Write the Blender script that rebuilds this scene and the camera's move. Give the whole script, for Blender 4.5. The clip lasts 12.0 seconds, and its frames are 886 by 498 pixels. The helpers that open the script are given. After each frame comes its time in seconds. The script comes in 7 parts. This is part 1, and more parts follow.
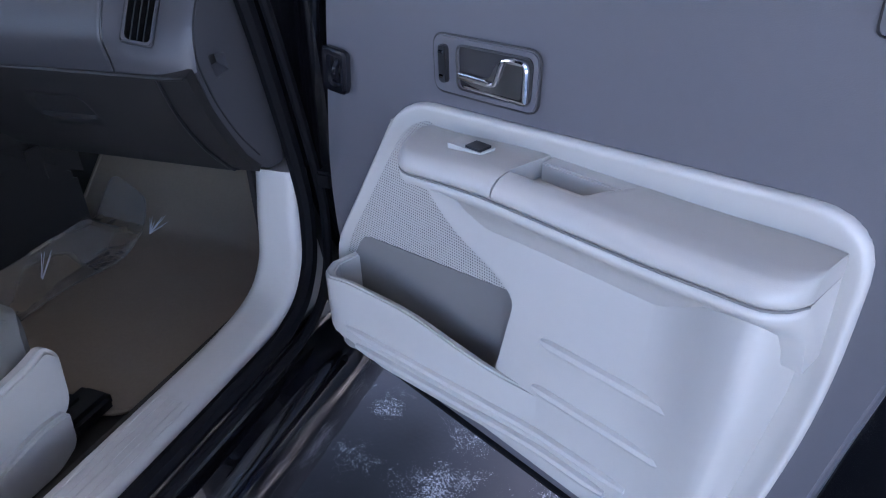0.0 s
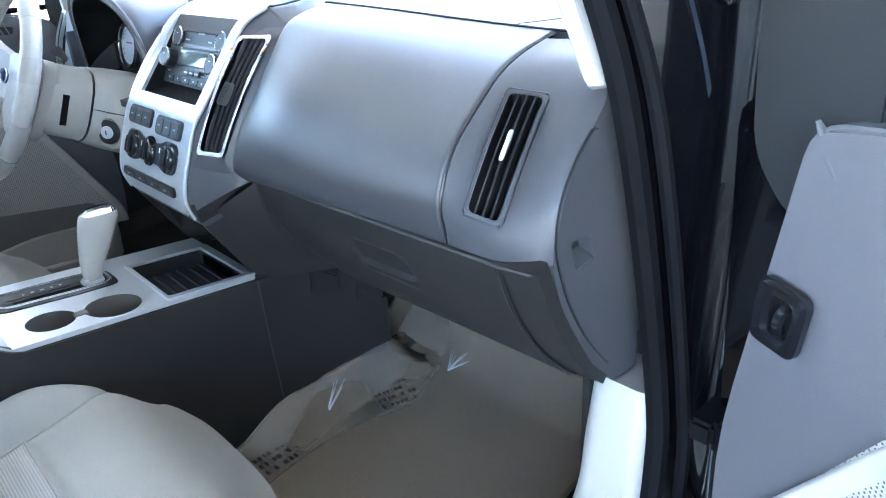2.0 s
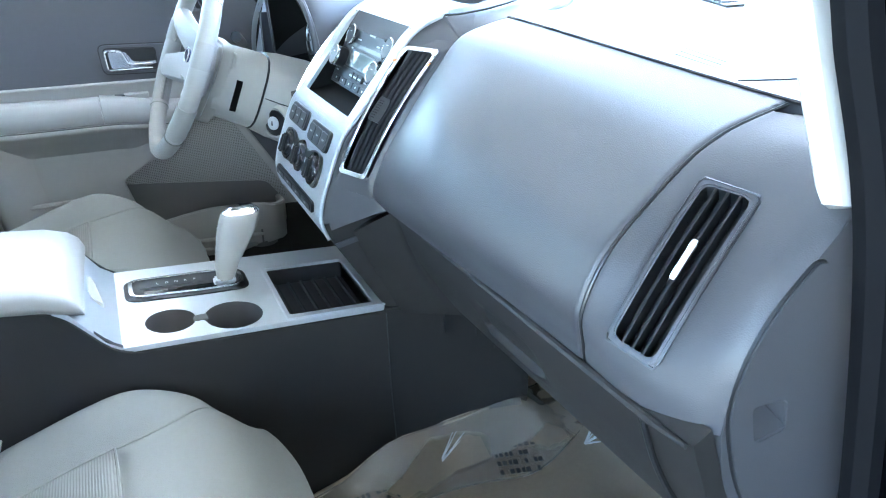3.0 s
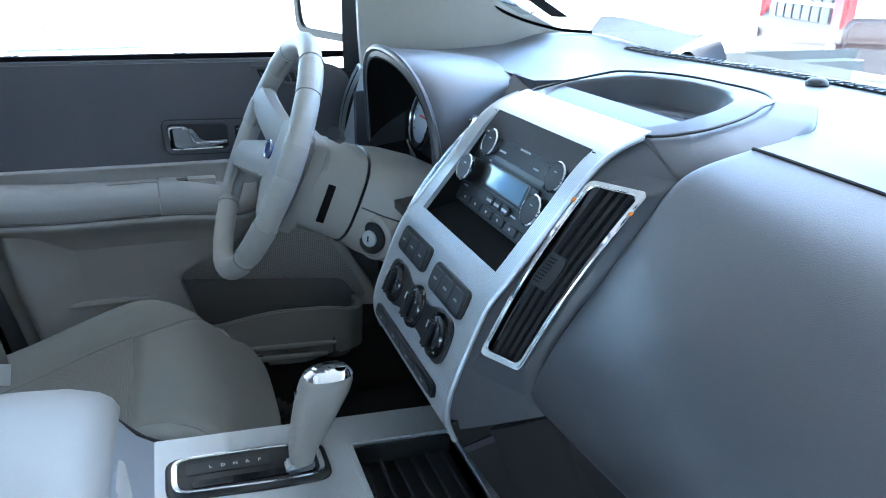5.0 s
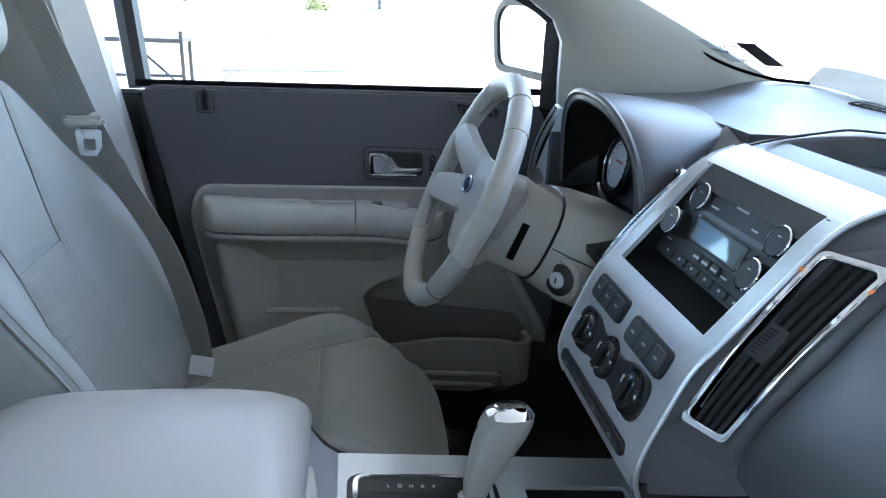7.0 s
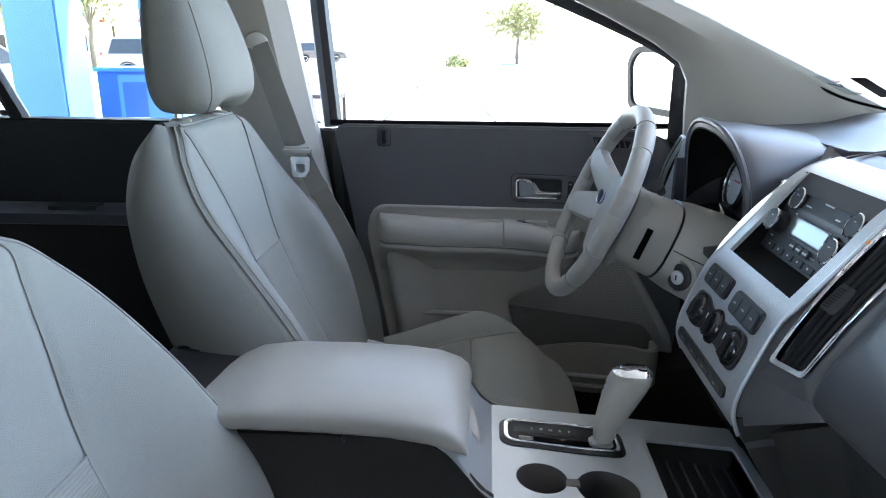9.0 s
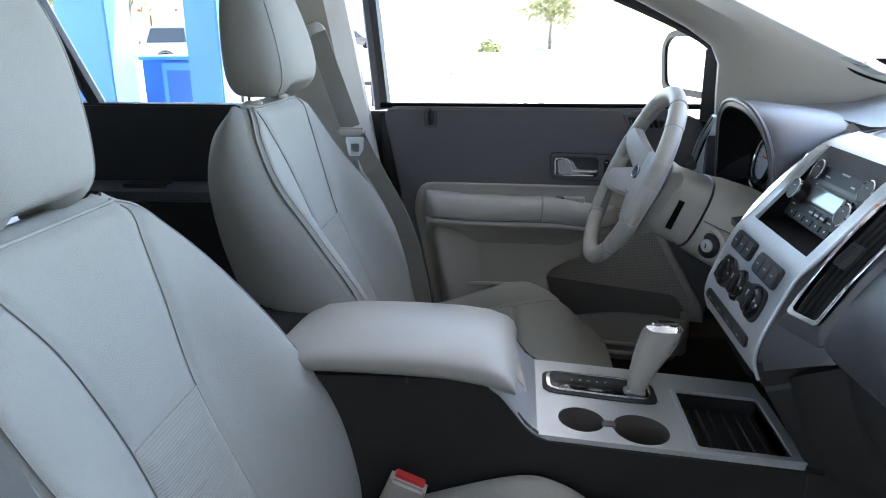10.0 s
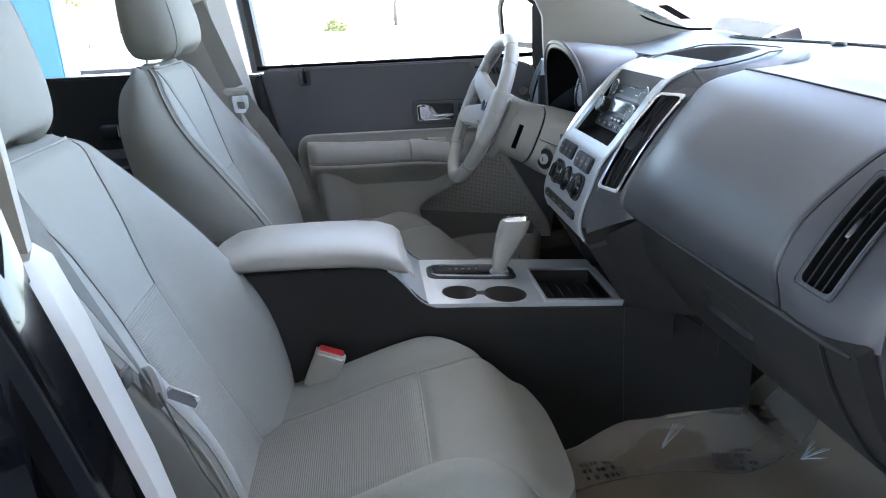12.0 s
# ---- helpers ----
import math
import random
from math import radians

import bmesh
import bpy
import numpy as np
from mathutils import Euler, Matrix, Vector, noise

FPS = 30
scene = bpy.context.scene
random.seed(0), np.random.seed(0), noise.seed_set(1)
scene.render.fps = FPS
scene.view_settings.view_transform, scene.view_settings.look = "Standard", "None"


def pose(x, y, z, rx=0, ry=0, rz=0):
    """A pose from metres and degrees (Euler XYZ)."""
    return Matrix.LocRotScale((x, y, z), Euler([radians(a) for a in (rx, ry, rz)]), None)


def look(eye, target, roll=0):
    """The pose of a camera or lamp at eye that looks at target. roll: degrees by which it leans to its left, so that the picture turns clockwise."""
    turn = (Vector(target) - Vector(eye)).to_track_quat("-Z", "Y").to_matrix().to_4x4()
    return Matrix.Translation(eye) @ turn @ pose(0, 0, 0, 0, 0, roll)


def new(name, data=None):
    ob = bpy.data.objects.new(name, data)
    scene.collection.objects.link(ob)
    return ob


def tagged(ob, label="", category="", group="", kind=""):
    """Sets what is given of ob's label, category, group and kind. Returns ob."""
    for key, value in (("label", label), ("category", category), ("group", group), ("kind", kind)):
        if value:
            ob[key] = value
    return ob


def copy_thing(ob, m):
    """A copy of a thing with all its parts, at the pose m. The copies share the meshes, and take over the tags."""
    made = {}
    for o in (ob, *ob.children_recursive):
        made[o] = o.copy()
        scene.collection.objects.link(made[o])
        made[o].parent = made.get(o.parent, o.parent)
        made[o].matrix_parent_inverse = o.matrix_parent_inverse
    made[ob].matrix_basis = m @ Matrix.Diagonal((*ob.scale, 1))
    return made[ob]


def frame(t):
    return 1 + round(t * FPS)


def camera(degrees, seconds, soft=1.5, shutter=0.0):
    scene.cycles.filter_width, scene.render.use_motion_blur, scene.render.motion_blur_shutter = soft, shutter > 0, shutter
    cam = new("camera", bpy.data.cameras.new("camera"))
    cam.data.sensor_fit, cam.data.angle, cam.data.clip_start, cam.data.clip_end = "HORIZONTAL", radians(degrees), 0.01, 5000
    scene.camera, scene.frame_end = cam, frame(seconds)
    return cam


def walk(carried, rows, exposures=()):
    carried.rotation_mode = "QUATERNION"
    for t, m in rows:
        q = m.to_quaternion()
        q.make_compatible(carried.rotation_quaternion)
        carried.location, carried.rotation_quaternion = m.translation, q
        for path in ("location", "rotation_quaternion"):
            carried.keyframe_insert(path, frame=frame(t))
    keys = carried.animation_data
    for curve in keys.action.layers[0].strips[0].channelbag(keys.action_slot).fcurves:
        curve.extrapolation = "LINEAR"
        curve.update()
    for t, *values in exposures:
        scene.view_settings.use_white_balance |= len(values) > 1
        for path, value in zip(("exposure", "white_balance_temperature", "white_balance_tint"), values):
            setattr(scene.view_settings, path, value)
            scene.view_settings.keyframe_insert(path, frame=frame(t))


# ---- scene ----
cam = camera(64.2, 12.0, soft=1.1)
PATH = [
    (0, (1.498, -0.834, 1.249), (0.826, 0.751, 0.232), -2.4),
    (0.5, (1.448, -0.747, 1.25), (0.555, 0.73, 0.24), -3.5),
    (1, (1.358, -0.654, 1.266), (0.3, 0.781, 0.36), -3.2),
    (1.5, (1.263, -0.587, 1.281), (0.059, 0.759, 0.421), -3.1),
    (2, (1.187, -0.539, 1.289), (-0.171, 0.667, 0.451), -3.8),
    (2.5, (1.121, -0.448, 1.299), (-0.397, 0.537, 0.446), -2.6),
    (3, (1.058, -0.381, 1.313), (-0.575, 0.391, 0.453), -0.5),
    (3.5, (0.949, -0.361, 1.315), (-0.736, 0.344, 0.501), 1.2),
    (3.7, (0.894, -0.361, 1.329), (-0.79, 0.335, 0.506), 1.0),
    (5.3, (0.664, -0.363, 1.335), (-1.083, 0.297, 0.617), 1.4),
    (5.5, (0.65, -0.37, 1.336), (-1.11, 0.265, 0.628), 2.0),
    (6, (0.639, -0.384, 1.341), (-1.157, 0.156, 0.647), 2.8),
    (6.5, (0.646, -0.396, 1.346), (-1.189, 0.008, 0.659), 3.0),
    (7, (0.674, -0.41, 1.347), (-1.19, -0.153, 0.669), 2.2),
    (7.5, (0.709, -0.418, 1.35), (-1.181, -0.303, 0.706), 0.7),
    (7.7, (0.731, -0.429, 1.354), (-1.166, -0.339, 0.726), 0.0),
    (9.3, (0.977, -0.448, 1.339), (-0.939, -0.614, 0.789), -0.0),
    (9.5, (1.006, -0.45, 1.341), (-0.905, -0.643, 0.782), -0.3),
    (10, (1.055, -0.468, 1.343), (-0.847, -0.671, 0.758), -0.5),
    (10.5, (1.115, -0.5, 1.334), (-0.784, -0.627, 0.717), -1.3),
    (11, (1.206, -0.518, 1.328), (-0.696, -0.545, 0.709), -1.8),
    (11.5, (1.282, -0.527, 1.321), (-0.615, -0.437, 0.694), -2.2),
    (12, (1.359, -0.505, 1.309), (-0.525, -0.336, 0.66), -2.8),
]
EXPOSE = [(0.0, 3.42, 5850, 26), (1.0, 3.87, 5800, 23), (1.5, 4.42, 5900, 16), (2.5, 5.30, 6050, 7), (3.0, 5.20, 5900, 5), (3.7, 4.56, 5600, 3), (5.3, 3.88, 5700, 5), (6.5, 3.74, 5950, 8), (8.5, 3.52, 6500, 11), (10.5, 3.57, 6750, 13), (12.0, 3.86, 6650, 13)]
walk(cam, [(t, look(eye, target, roll)) for t, eye, target, roll in PATH], EXPOSE)

# ---- light ----
SUN_ELEV, SUN_TURN = 62.0, 320.0
world = bpy.data.worlds.new("world")
scene.world = world
world.use_nodes = True
wn = world.node_tree.nodes
sky = wn.new("ShaderNodeTexSky")
sky.sky_type, sky.sun_disc = "NISHITA", False
sky.sun_elevation, sky.sun_rotation = radians(SUN_ELEV), radians(SUN_TURN)
world.node_tree.links.new(sky.outputs[0], wn["Background"].inputs[0])
wn["Background"].inputs[1].default_value = 0.15
sun = new("sun", bpy.data.lights.new("sun", "SUN"))
sun.data.energy, sun.data.angle, sun.data.color = 4.0, radians(0.5), (1.0, 0.95, 0.88)
se, st = radians(SUN_ELEV), radians(SUN_TURN)
sun.matrix_world = look((math.sin(st) * math.cos(se) * 30, math.cos(st) * math.cos(se) * 30, math.sin(se) * 30), (0, 0, 0))


# ---- materials ----
def material(name, colour, rough=0.5, metal=0.0, vary=0.12, size=8.0, grain=0.0, grain_size=400.0, coat=0.0, spec=0.5):
    """A surface with two scales of colour variation and a fine relief."""
    m = bpy.data.materials.new(name)
    m.use_nodes = True
    n, l = m.node_tree.nodes, m.node_tree.links
    b = n["Principled BSDF"]
    b.inputs["Roughness"].default_value, b.inputs["Metallic"].default_value = rough, metal
    b.inputs["Coat Weight"].default_value, b.inputs["Specular IOR Level"].default_value = coat, spec
    co = n.new("ShaderNodeTexCoord")
    big, small, mix = n.new("ShaderNodeTexNoise"), n.new("ShaderNodeTexNoise"), n.new("ShaderNodeMix")
    big.inputs["Scale"].default_value, big.inputs["Detail"].default_value = size, 4
    small.inputs["Scale"].default_value, small.inputs["Detail"].default_value = size * 14, 3
    add = n.new("ShaderNodeMath")
    add.operation = "ADD"
    half = n.new("ShaderNodeMath")
    half.operation, half.inputs[1].default_value = "MULTIPLY", 0.5
    mix.data_type = "RGBA"
    c = Vector(colour)
    mix.inputs["A"].default_value = (*(c * (1 - vary)), 1)
    mix.inputs["B"].default_value = (*[min(v, 1) for v in c * (1 + vary)], 1)
    for t in (big, small):
        l.new(co.outputs["Object"], t.inputs["Vector"])
    l.new(big.outputs["Fac"], add.inputs[0])
    l.new(small.outputs["Fac"], add.inputs[1])
    l.new(add.outputs[0], half.inputs[0])
    l.new(half.outputs[0], mix.inputs["Factor"])
    l.new(mix.outputs["Result"], b.inputs["Base Color"])
    if grain:
        v, bump = n.new("ShaderNodeTexVoronoi"), n.new("ShaderNodeBump")
        v.inputs["Scale"].default_value = grain_size
        bump.inputs["Strength"].default_value, bump.inputs["Distance"].default_value = grain, 0.001
        l.new(co.outputs["Object"], v.inputs["Vector"])
        l.new(v.outputs["Distance"], bump.inputs["Height"])
        l.new(bump.outputs["Normal"], b.inputs["Normal"])
    return m


def striped(name, colour, rough, axis, pitch, depth, metal=0.0, dark=0.8, wobble=0.0):
    """A surface with fine parallel ribs across the axis (0 x, 1 y, 2 z)."""
    m = material(name, colour, rough, metal, 0.06)
    n, l = m.node_tree.nodes, m.node_tree.links
    b = n["Principled BSDF"]
    co, sep, mul, sin = n.new("ShaderNodeTexCoord"), n.new("ShaderNodeSeparateXYZ"), n.new("ShaderNodeMath"), n.new("ShaderNodeMath")
    mul.operation, sin.operation = "MULTIPLY", "SINE"
    mul.inputs[1].default_value = 2 * math.pi / pitch
    l.new(co.outputs["Object"], sep.inputs[0])
    source = sep.outputs[axis]
    if wobble:
        noise_tex, scale, plus = n.new("ShaderNodeTexNoise"), n.new("ShaderNodeMath"), n.new("ShaderNodeMath")
        noise_tex.inputs["Scale"].default_value = 60
        scale.operation, scale.inputs[1].default_value, plus.operation = "MULTIPLY", wobble, "ADD"
        l.new(co.outputs["Object"], noise_tex.inputs["Vector"])
        l.new(noise_tex.outputs["Fac"], scale.inputs[0])
        l.new(source, plus.inputs[0])
        l.new(scale.outputs[0], plus.inputs[1])
        source = plus.outputs[0]
    l.new(source, mul.inputs[0])
    l.new(mul.outputs[0], sin.inputs[0])
    bump, mix = n.new("ShaderNodeBump"), n.new("ShaderNodeMix")
    bump.inputs["Strength"].default_value, bump.inputs["Distance"].default_value = 0.6, depth
    l.new(sin.outputs[0], bump.inputs["Height"])
    l.new(bump.outputs["Normal"], b.inputs["Normal"])
    # the shade in the grooves is multiplied into the colour
    mix.data_type, mix.blend_type = "RGBA", "MULTIPLY"
    old = b.inputs["Base Color"].links[0].from_socket
    ramp = n.new("ShaderNodeMapRange")
    ramp.inputs["From Min"].default_value, ramp.inputs["To Min"].default_value = -1, dark
    l.new(sin.outputs[0], ramp.inputs["Value"])
    mix.inputs["Factor"].default_value = 1
    l.new(old, mix.inputs["A"])
    l.new(ramp.outputs[0], mix.inputs["B"])
    l.new(mix.outputs["Result"], b.inputs["Base Color"])
    return m


def perforated(name, colour, pitch):
    """A panel with rows of small round holes, in the plane of a door."""
    m = material(name, colour, 0.55, 0, 0.05)
    n, l = m.node_tree.nodes, m.node_tree.links
    b = n["Principled BSDF"]
    co, sep = n.new("ShaderNodeTexCoord"), n.new("ShaderNodeSeparateXYZ")
    l.new(co.outputs["UV"], sep.inputs[0])
    waves = []
    for k, add in ((0, 0.0), (1, 0.0)):
        mul, sin = n.new("ShaderNodeMath"), n.new("ShaderNodeMath")
        mul.operation, sin.operation, mul.inputs[1].default_value = "MULTIPLY", "SINE", 2 * math.pi / pitch
        l.new(sep.outputs[k], mul.inputs[0])
        l.new(mul.outputs[0], sin.inputs[0])
        waves.append(sin)
    prod, hole = n.new("ShaderNodeMath"), n.new("ShaderNodeMapRange")
    prod.operation = "MULTIPLY"
    l.new(waves[0].outputs[0], prod.inputs[0])
    l.new(waves[1].outputs[0], prod.inputs[1])
    for key, v in (("From Min", 0.35), ("From Max", 0.6), ("To Min", 1.0), ("To Max", 0.22)):
        hole.inputs[key].default_value = v
    l.new(prod.outputs[0], hole.inputs["Value"])
    mix, bump = n.new("ShaderNodeMix"), n.new("ShaderNodeBump")
    mix.data_type, mix.blend_type = "RGBA", "MULTIPLY"
    mix.inputs["Factor"].default_value = 1
    old = b.inputs["Base Color"].links[0].from_socket
    l.new(old, mix.inputs["A"])
    l.new(hole.outputs[0], mix.inputs["B"])
    l.new(mix.outputs["Result"], b.inputs["Base Color"])
    bump.inputs["Strength"].default_value, bump.inputs["Distance"].default_value = 0.5, 0.001
    l.new(hole.outputs[0], bump.inputs["Height"])
    l.new(bump.outputs["Normal"], b.inputs["Normal"])
    return m


def glassy(name, tint=(1, 1, 1), rough=0.0, gloss_most=0.8, gloss_least=0.03):
    """Clear thin glass or film: gloss grows towards grazing views."""
    m = bpy.data.materials.new(name)
    m.use_nodes = True
    n, l = m.node_tree.nodes, m.node_tree.links
    clear, gloss, mix = n.new("ShaderNodeBsdfTransparent"), n.new("ShaderNodeBsdfGlossy"), n.new("ShaderNodeMixShader")
    facing, power, spread = n.new("ShaderNodeLayerWeight"), n.new("ShaderNodeMath"), n.new("ShaderNodeMapRange")
    clear.inputs[0].default_value, gloss.inputs["Roughness"].default_value = (*tint, 1), rough
    facing.inputs[0].default_value = 0.5
    power.operation, power.inputs[1].default_value = "POWER", 5.0
    spread.inputs["To Min"].default_value, spread.inputs["To Max"].default_value = gloss_least, gloss_most
    l.new(facing.outputs["Facing"], power.inputs[0])
    l.new(power.outputs[0], spread.inputs["Value"])
    l.new(spread.outputs[0], mix.inputs[0])
    l.new(clear.outputs[0], mix.inputs[1])
    l.new(gloss.outputs[0], mix.inputs[2])
    l.new(mix.outputs[0], n["Material Output"].inputs[0])
    return m


GREY = material("dark_grey_trim", (0.064, 0.064, 0.069), 0.38, 0, 0.08, 6, 0.11, 750, spec=0.32)
# lighter copy of the dash grey; the doors' extra light is in its colour
DOOR_GREY_LIT = material("door_trim_lit", (0.108, 0.106, 0.114), 0.38, 0, 0.07, 6, 0.14, 700, spec=0.6)
PAD = material("soft_dash_skin", (0.052, 0.052, 0.057), 0.42, 0, 0.08, 6, 0.16, 900, spec=0.6)
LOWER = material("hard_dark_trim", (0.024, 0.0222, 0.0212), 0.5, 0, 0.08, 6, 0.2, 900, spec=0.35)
STONE = material("stone_plastic", (0.46, 0.44, 0.40), 0.45, 0, 0.04, 6, 0.10, 1300)
STONE_SOFT = material("stone_vinyl", (0.40, 0.382, 0.345), 0.38, 0, 0.05, 6, 0.09, 1200)
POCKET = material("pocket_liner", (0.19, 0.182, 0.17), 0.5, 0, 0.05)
CLOTH = material("seat_cloth", (0.295, 0.292, 0.266), 0.80, 0, 0.07, 12, 0.5, 1000, spec=0.2)
RIBBED = striped("ribbed_seat_cloth", (0.280, 0.276, 0.250), 0.85, 2, 0.0036, 0.0005, 0, 0.86, 0.001)
RIBBED_FLAT = striped("ribbed_cushion_cloth", (0.280, 0.276, 0.250), 0.85, 1, 0.0036, 0.0005, 0, 0.86, 0.001)
SEAM = material("seam_thread", (0.27, 0.265, 0.24), 0.8)
LEATHER = material("wheel_leather", (0.37, 0.355, 0.325), 0.38, 0, 0.05, 8, 0.3, 700)
GRIP = material("dimpled_leather", (0.33, 0.317, 0.29), 0.42, 0, 0.05)
gn, gl = GRIP.node_tree.nodes, GRIP.node_tree.links
dots, dip, pit = gn.new("ShaderNodeTexVoronoi"), gn.new("ShaderNodeMapRange"), gn.new("ShaderNodeBump")
dots.inputs["Scale"].default_value = 230
dots.inputs["Randomness"].default_value = 0.25
dip.inputs["From Min"].default_value, dip.inputs["From Max"].default_value = 0.15, 0.35
pit.inputs["Strength"].default_value, pit.inputs["Distance"].default_value = 0.3, 0.0008
gl.new(gn.new("ShaderNodeTexCoord").outputs["Object"], dots.inputs["Vector"])
gl.new(dots.outputs["Distance"], dip.inputs["Value"])
gl.new(dip.outputs[0], pit.inputs["Height"])
gl.new(pit.outputs[0], gn["Principled BSDF"].inputs["Normal"])
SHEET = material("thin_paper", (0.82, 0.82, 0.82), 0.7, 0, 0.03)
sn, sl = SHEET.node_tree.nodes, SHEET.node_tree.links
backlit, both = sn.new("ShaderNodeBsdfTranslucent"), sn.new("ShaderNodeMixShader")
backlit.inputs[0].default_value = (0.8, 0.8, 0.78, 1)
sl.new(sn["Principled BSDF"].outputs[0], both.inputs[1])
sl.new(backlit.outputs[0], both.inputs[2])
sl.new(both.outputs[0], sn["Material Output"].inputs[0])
SILVER = striped("ribbed_silver", (0.66, 0.69, 0.72), 0.36, 0, 0.0028, 0.0006, 0.65, 0.72)
SATIN = material("satin_silver", (0.66, 0.69, 0.72), 0.36, 0.65, 0.04)
CHROME = material("chrome", (0.85, 0.86, 0.88), 0.07, 1.0, 0.02)
# chrome whose dark reflection is put into the grey of the metal
LEVER = material("chrome_reflecting_dark", (0.42, 0.43, 0.45), 0.16, 1.0, 0.04)
BLACK = material("black_plastic", (0.012, 0.012, 0.013), 0.35, 0, 0.1)
GLOSS = material("gloss_black", (0.01, 0.01, 0.012), 0.08, 0, 0.1)
BUTTON = material("charcoal_button", (0.03, 0.032, 0.034), 0.4, 0, 0.08)
RADIO = material("radio_face", (0.024, 0.026, 0.028), 0.45, 0.0, 0.06, spec=0.25)
SCREEN = material("lcd_glass", (0.16, 0.19, 0.19), 0.06, 0.4, 0.1)
TRAYMAT = material("matt_tray_rubber", (0.058, 0.060, 0.066), 0.75, 0, 0.08, spec=0.15)
SLAT = material("matt_vent_slat", (0.014, 0.014, 0.015), 0.6, 0, 0.1, spec=0.2)
SAIL = material("charcoal_mirror_plastic", (0.016, 0.0165, 0.018), 0.5, 0, 0.08, 6, 0.08, 1200, spec=0.35)
RUBBER = material("rubber_seal", (0.006, 0.006, 0.007), 0.7, 0, 0.15, spec=0.08)
PAINT = material("black_car_paint", (0.003, 0.003, 0.004), 0.12, 0, 0.1, coat=1.0)
CARPET = material("grey_brown_carpet", (0.060, 0.055, 0.048), 0.95, 0, 0.2, 14, 1.0, 900, spec=0.1)
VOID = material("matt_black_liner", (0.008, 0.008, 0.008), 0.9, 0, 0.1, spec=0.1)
FADED = material("grey_marking", (0.42, 0.42, 0.42), 0.5)
WELL = material("taupe_cup_liner", (0.105, 0.097, 0.090), 0.5, 0, 0.08)
CUP = material("dark_recess", (0.030, 0.028, 0.028), 0.45, 0, 0.1)
MAT_CLOTH = material("beige_floor_mat", (0.290, 0.240, 0.180), 0.95, 0, 0.14, 10, 1.0, 1100, spec=0.1)
MARK = material("white_marking", (0.75, 0.75, 0.75), 0.5)
INK = material("black_ink", (0.02, 0.02, 0.02), 0.5)
RED = material("red_plastic", (0.55, 0.03, 0.03), 0.35)
ORANGE = material("orange_light", (0.8, 0.25, 0.05), 0.4)
BELT_GREY = striped("grey_belt_webbing", (0.24, 0.23, 0.21), 0.6, 1, 0.0014, 0.0002, 0, 0.9)
# darker copy of the same webbing, with the shade put into its colour
BELT_SHADED = material("shaded_belt_webbing", (0.075, 0.072, 0.066), 0.6, 0, 0.06, 40, 0.25, 1400)
HEAD = material("headliner_cloth", (0.50, 0.49, 0.46), 0.9, 0, 0.05, spec=0.1)
GLASS = glassy("window_glass", (0.93, 0.95, 0.94))
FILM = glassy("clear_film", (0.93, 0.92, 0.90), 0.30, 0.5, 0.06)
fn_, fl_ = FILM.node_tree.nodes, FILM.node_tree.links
# a pale haze is mixed into the film's own colour
pale_share, hazy_mix = fn_.new("ShaderNodeBsdfDiffuse"), fn_.new("ShaderNodeMixShader")
pale_share.inputs[0].default_value, hazy_mix.inputs[0].default_value = (0.62, 0.57, 0.50, 1), 0.16
fl_.new(fn_["Mix Shader"].outputs[0], hazy_mix.inputs[1])
fl_.new(pale_share.outputs[0], hazy_mix.inputs[2])
fl_.new(hazy_mix.outputs[0], fn_["Material Output"].inputs[0])
TINTED = glassy("light_blocking_glass", (0.12, 0.12, 0.13))
MIRROR = material("mirror_silver", (0.92, 0.92, 0.92), 0.02, 1.0, 0.0)
CREASE_GLINT = material("film_crease_glint", (0.85, 0.86, 0.88), 0.25, 0.3, 0.02)
STICKER = glassy("sticker_film", (0.88, 0.91, 0.94), 0.3, 0.6, 0.04)
PAPER = material("white_paper", (0.8, 0.8, 0.8), 0.6, 0, 0.03)
PERF = perforated("perforated_speaker_panel", (0.45, 0.43, 0.39), 0.0085)
BADGE = material("blue_badge", (0.02, 0.06, 0.22), 0.2, 0.3)


# ---- mesh helpers ----
def V(*a):
    return Vector(a)


def done(name, bm, mat, sharp=38):
    bmesh.ops.remove_doubles(bm, verts=bm.verts, dist=1e-5)
    bmesh.ops.recalc_face_normals(bm, faces=bm.faces)
    me = bpy.data.meshes.new(name)
    bm.to_mesh(me)
    bm.free()
    for f in me.polygons:
        f.use_smooth = True
    me.set_sharp_from_angle(angle=radians(sharp))
    me.materials.append(mat)
    return me


def thing(name, at, label, category, group="", kind=""):
    """An Empty at the base of a thing; its parts hang below it."""
    ob = new(name)
    ob.empty_display_size = 0.05
    ob.matrix_basis = Matrix.Translation(at)
    return tagged(ob, label, category, group, kind)


def part(name, bm, mat, parent=None, label="", sharp=38):
    """One mesh object, in world places, under a thing or under a part."""
    ob = new(name, done(name, bm, mat, sharp))
    if parent:
        ob.parent = parent
        if not parent.parent and parent.type == "EMPTY":
            ob.matrix_parent_inverse = parent.matrix_basis.inverted()
    return tagged(ob, label)


def solo(name, bm, mat, label, category="", group="", kind="", sharp=38):
    ob = new(name, done(name, bm, mat, sharp))
    return tagged(ob, label, category, group, kind)


def join(*bms):
    out = bmesh.new()
    for b in bms:
        me = bpy.data.meshes.new("joined")
        b.to_mesh(me)
        b.free()
        out.from_mesh(me)
        bpy.data.meshes.remove(me)
    return out


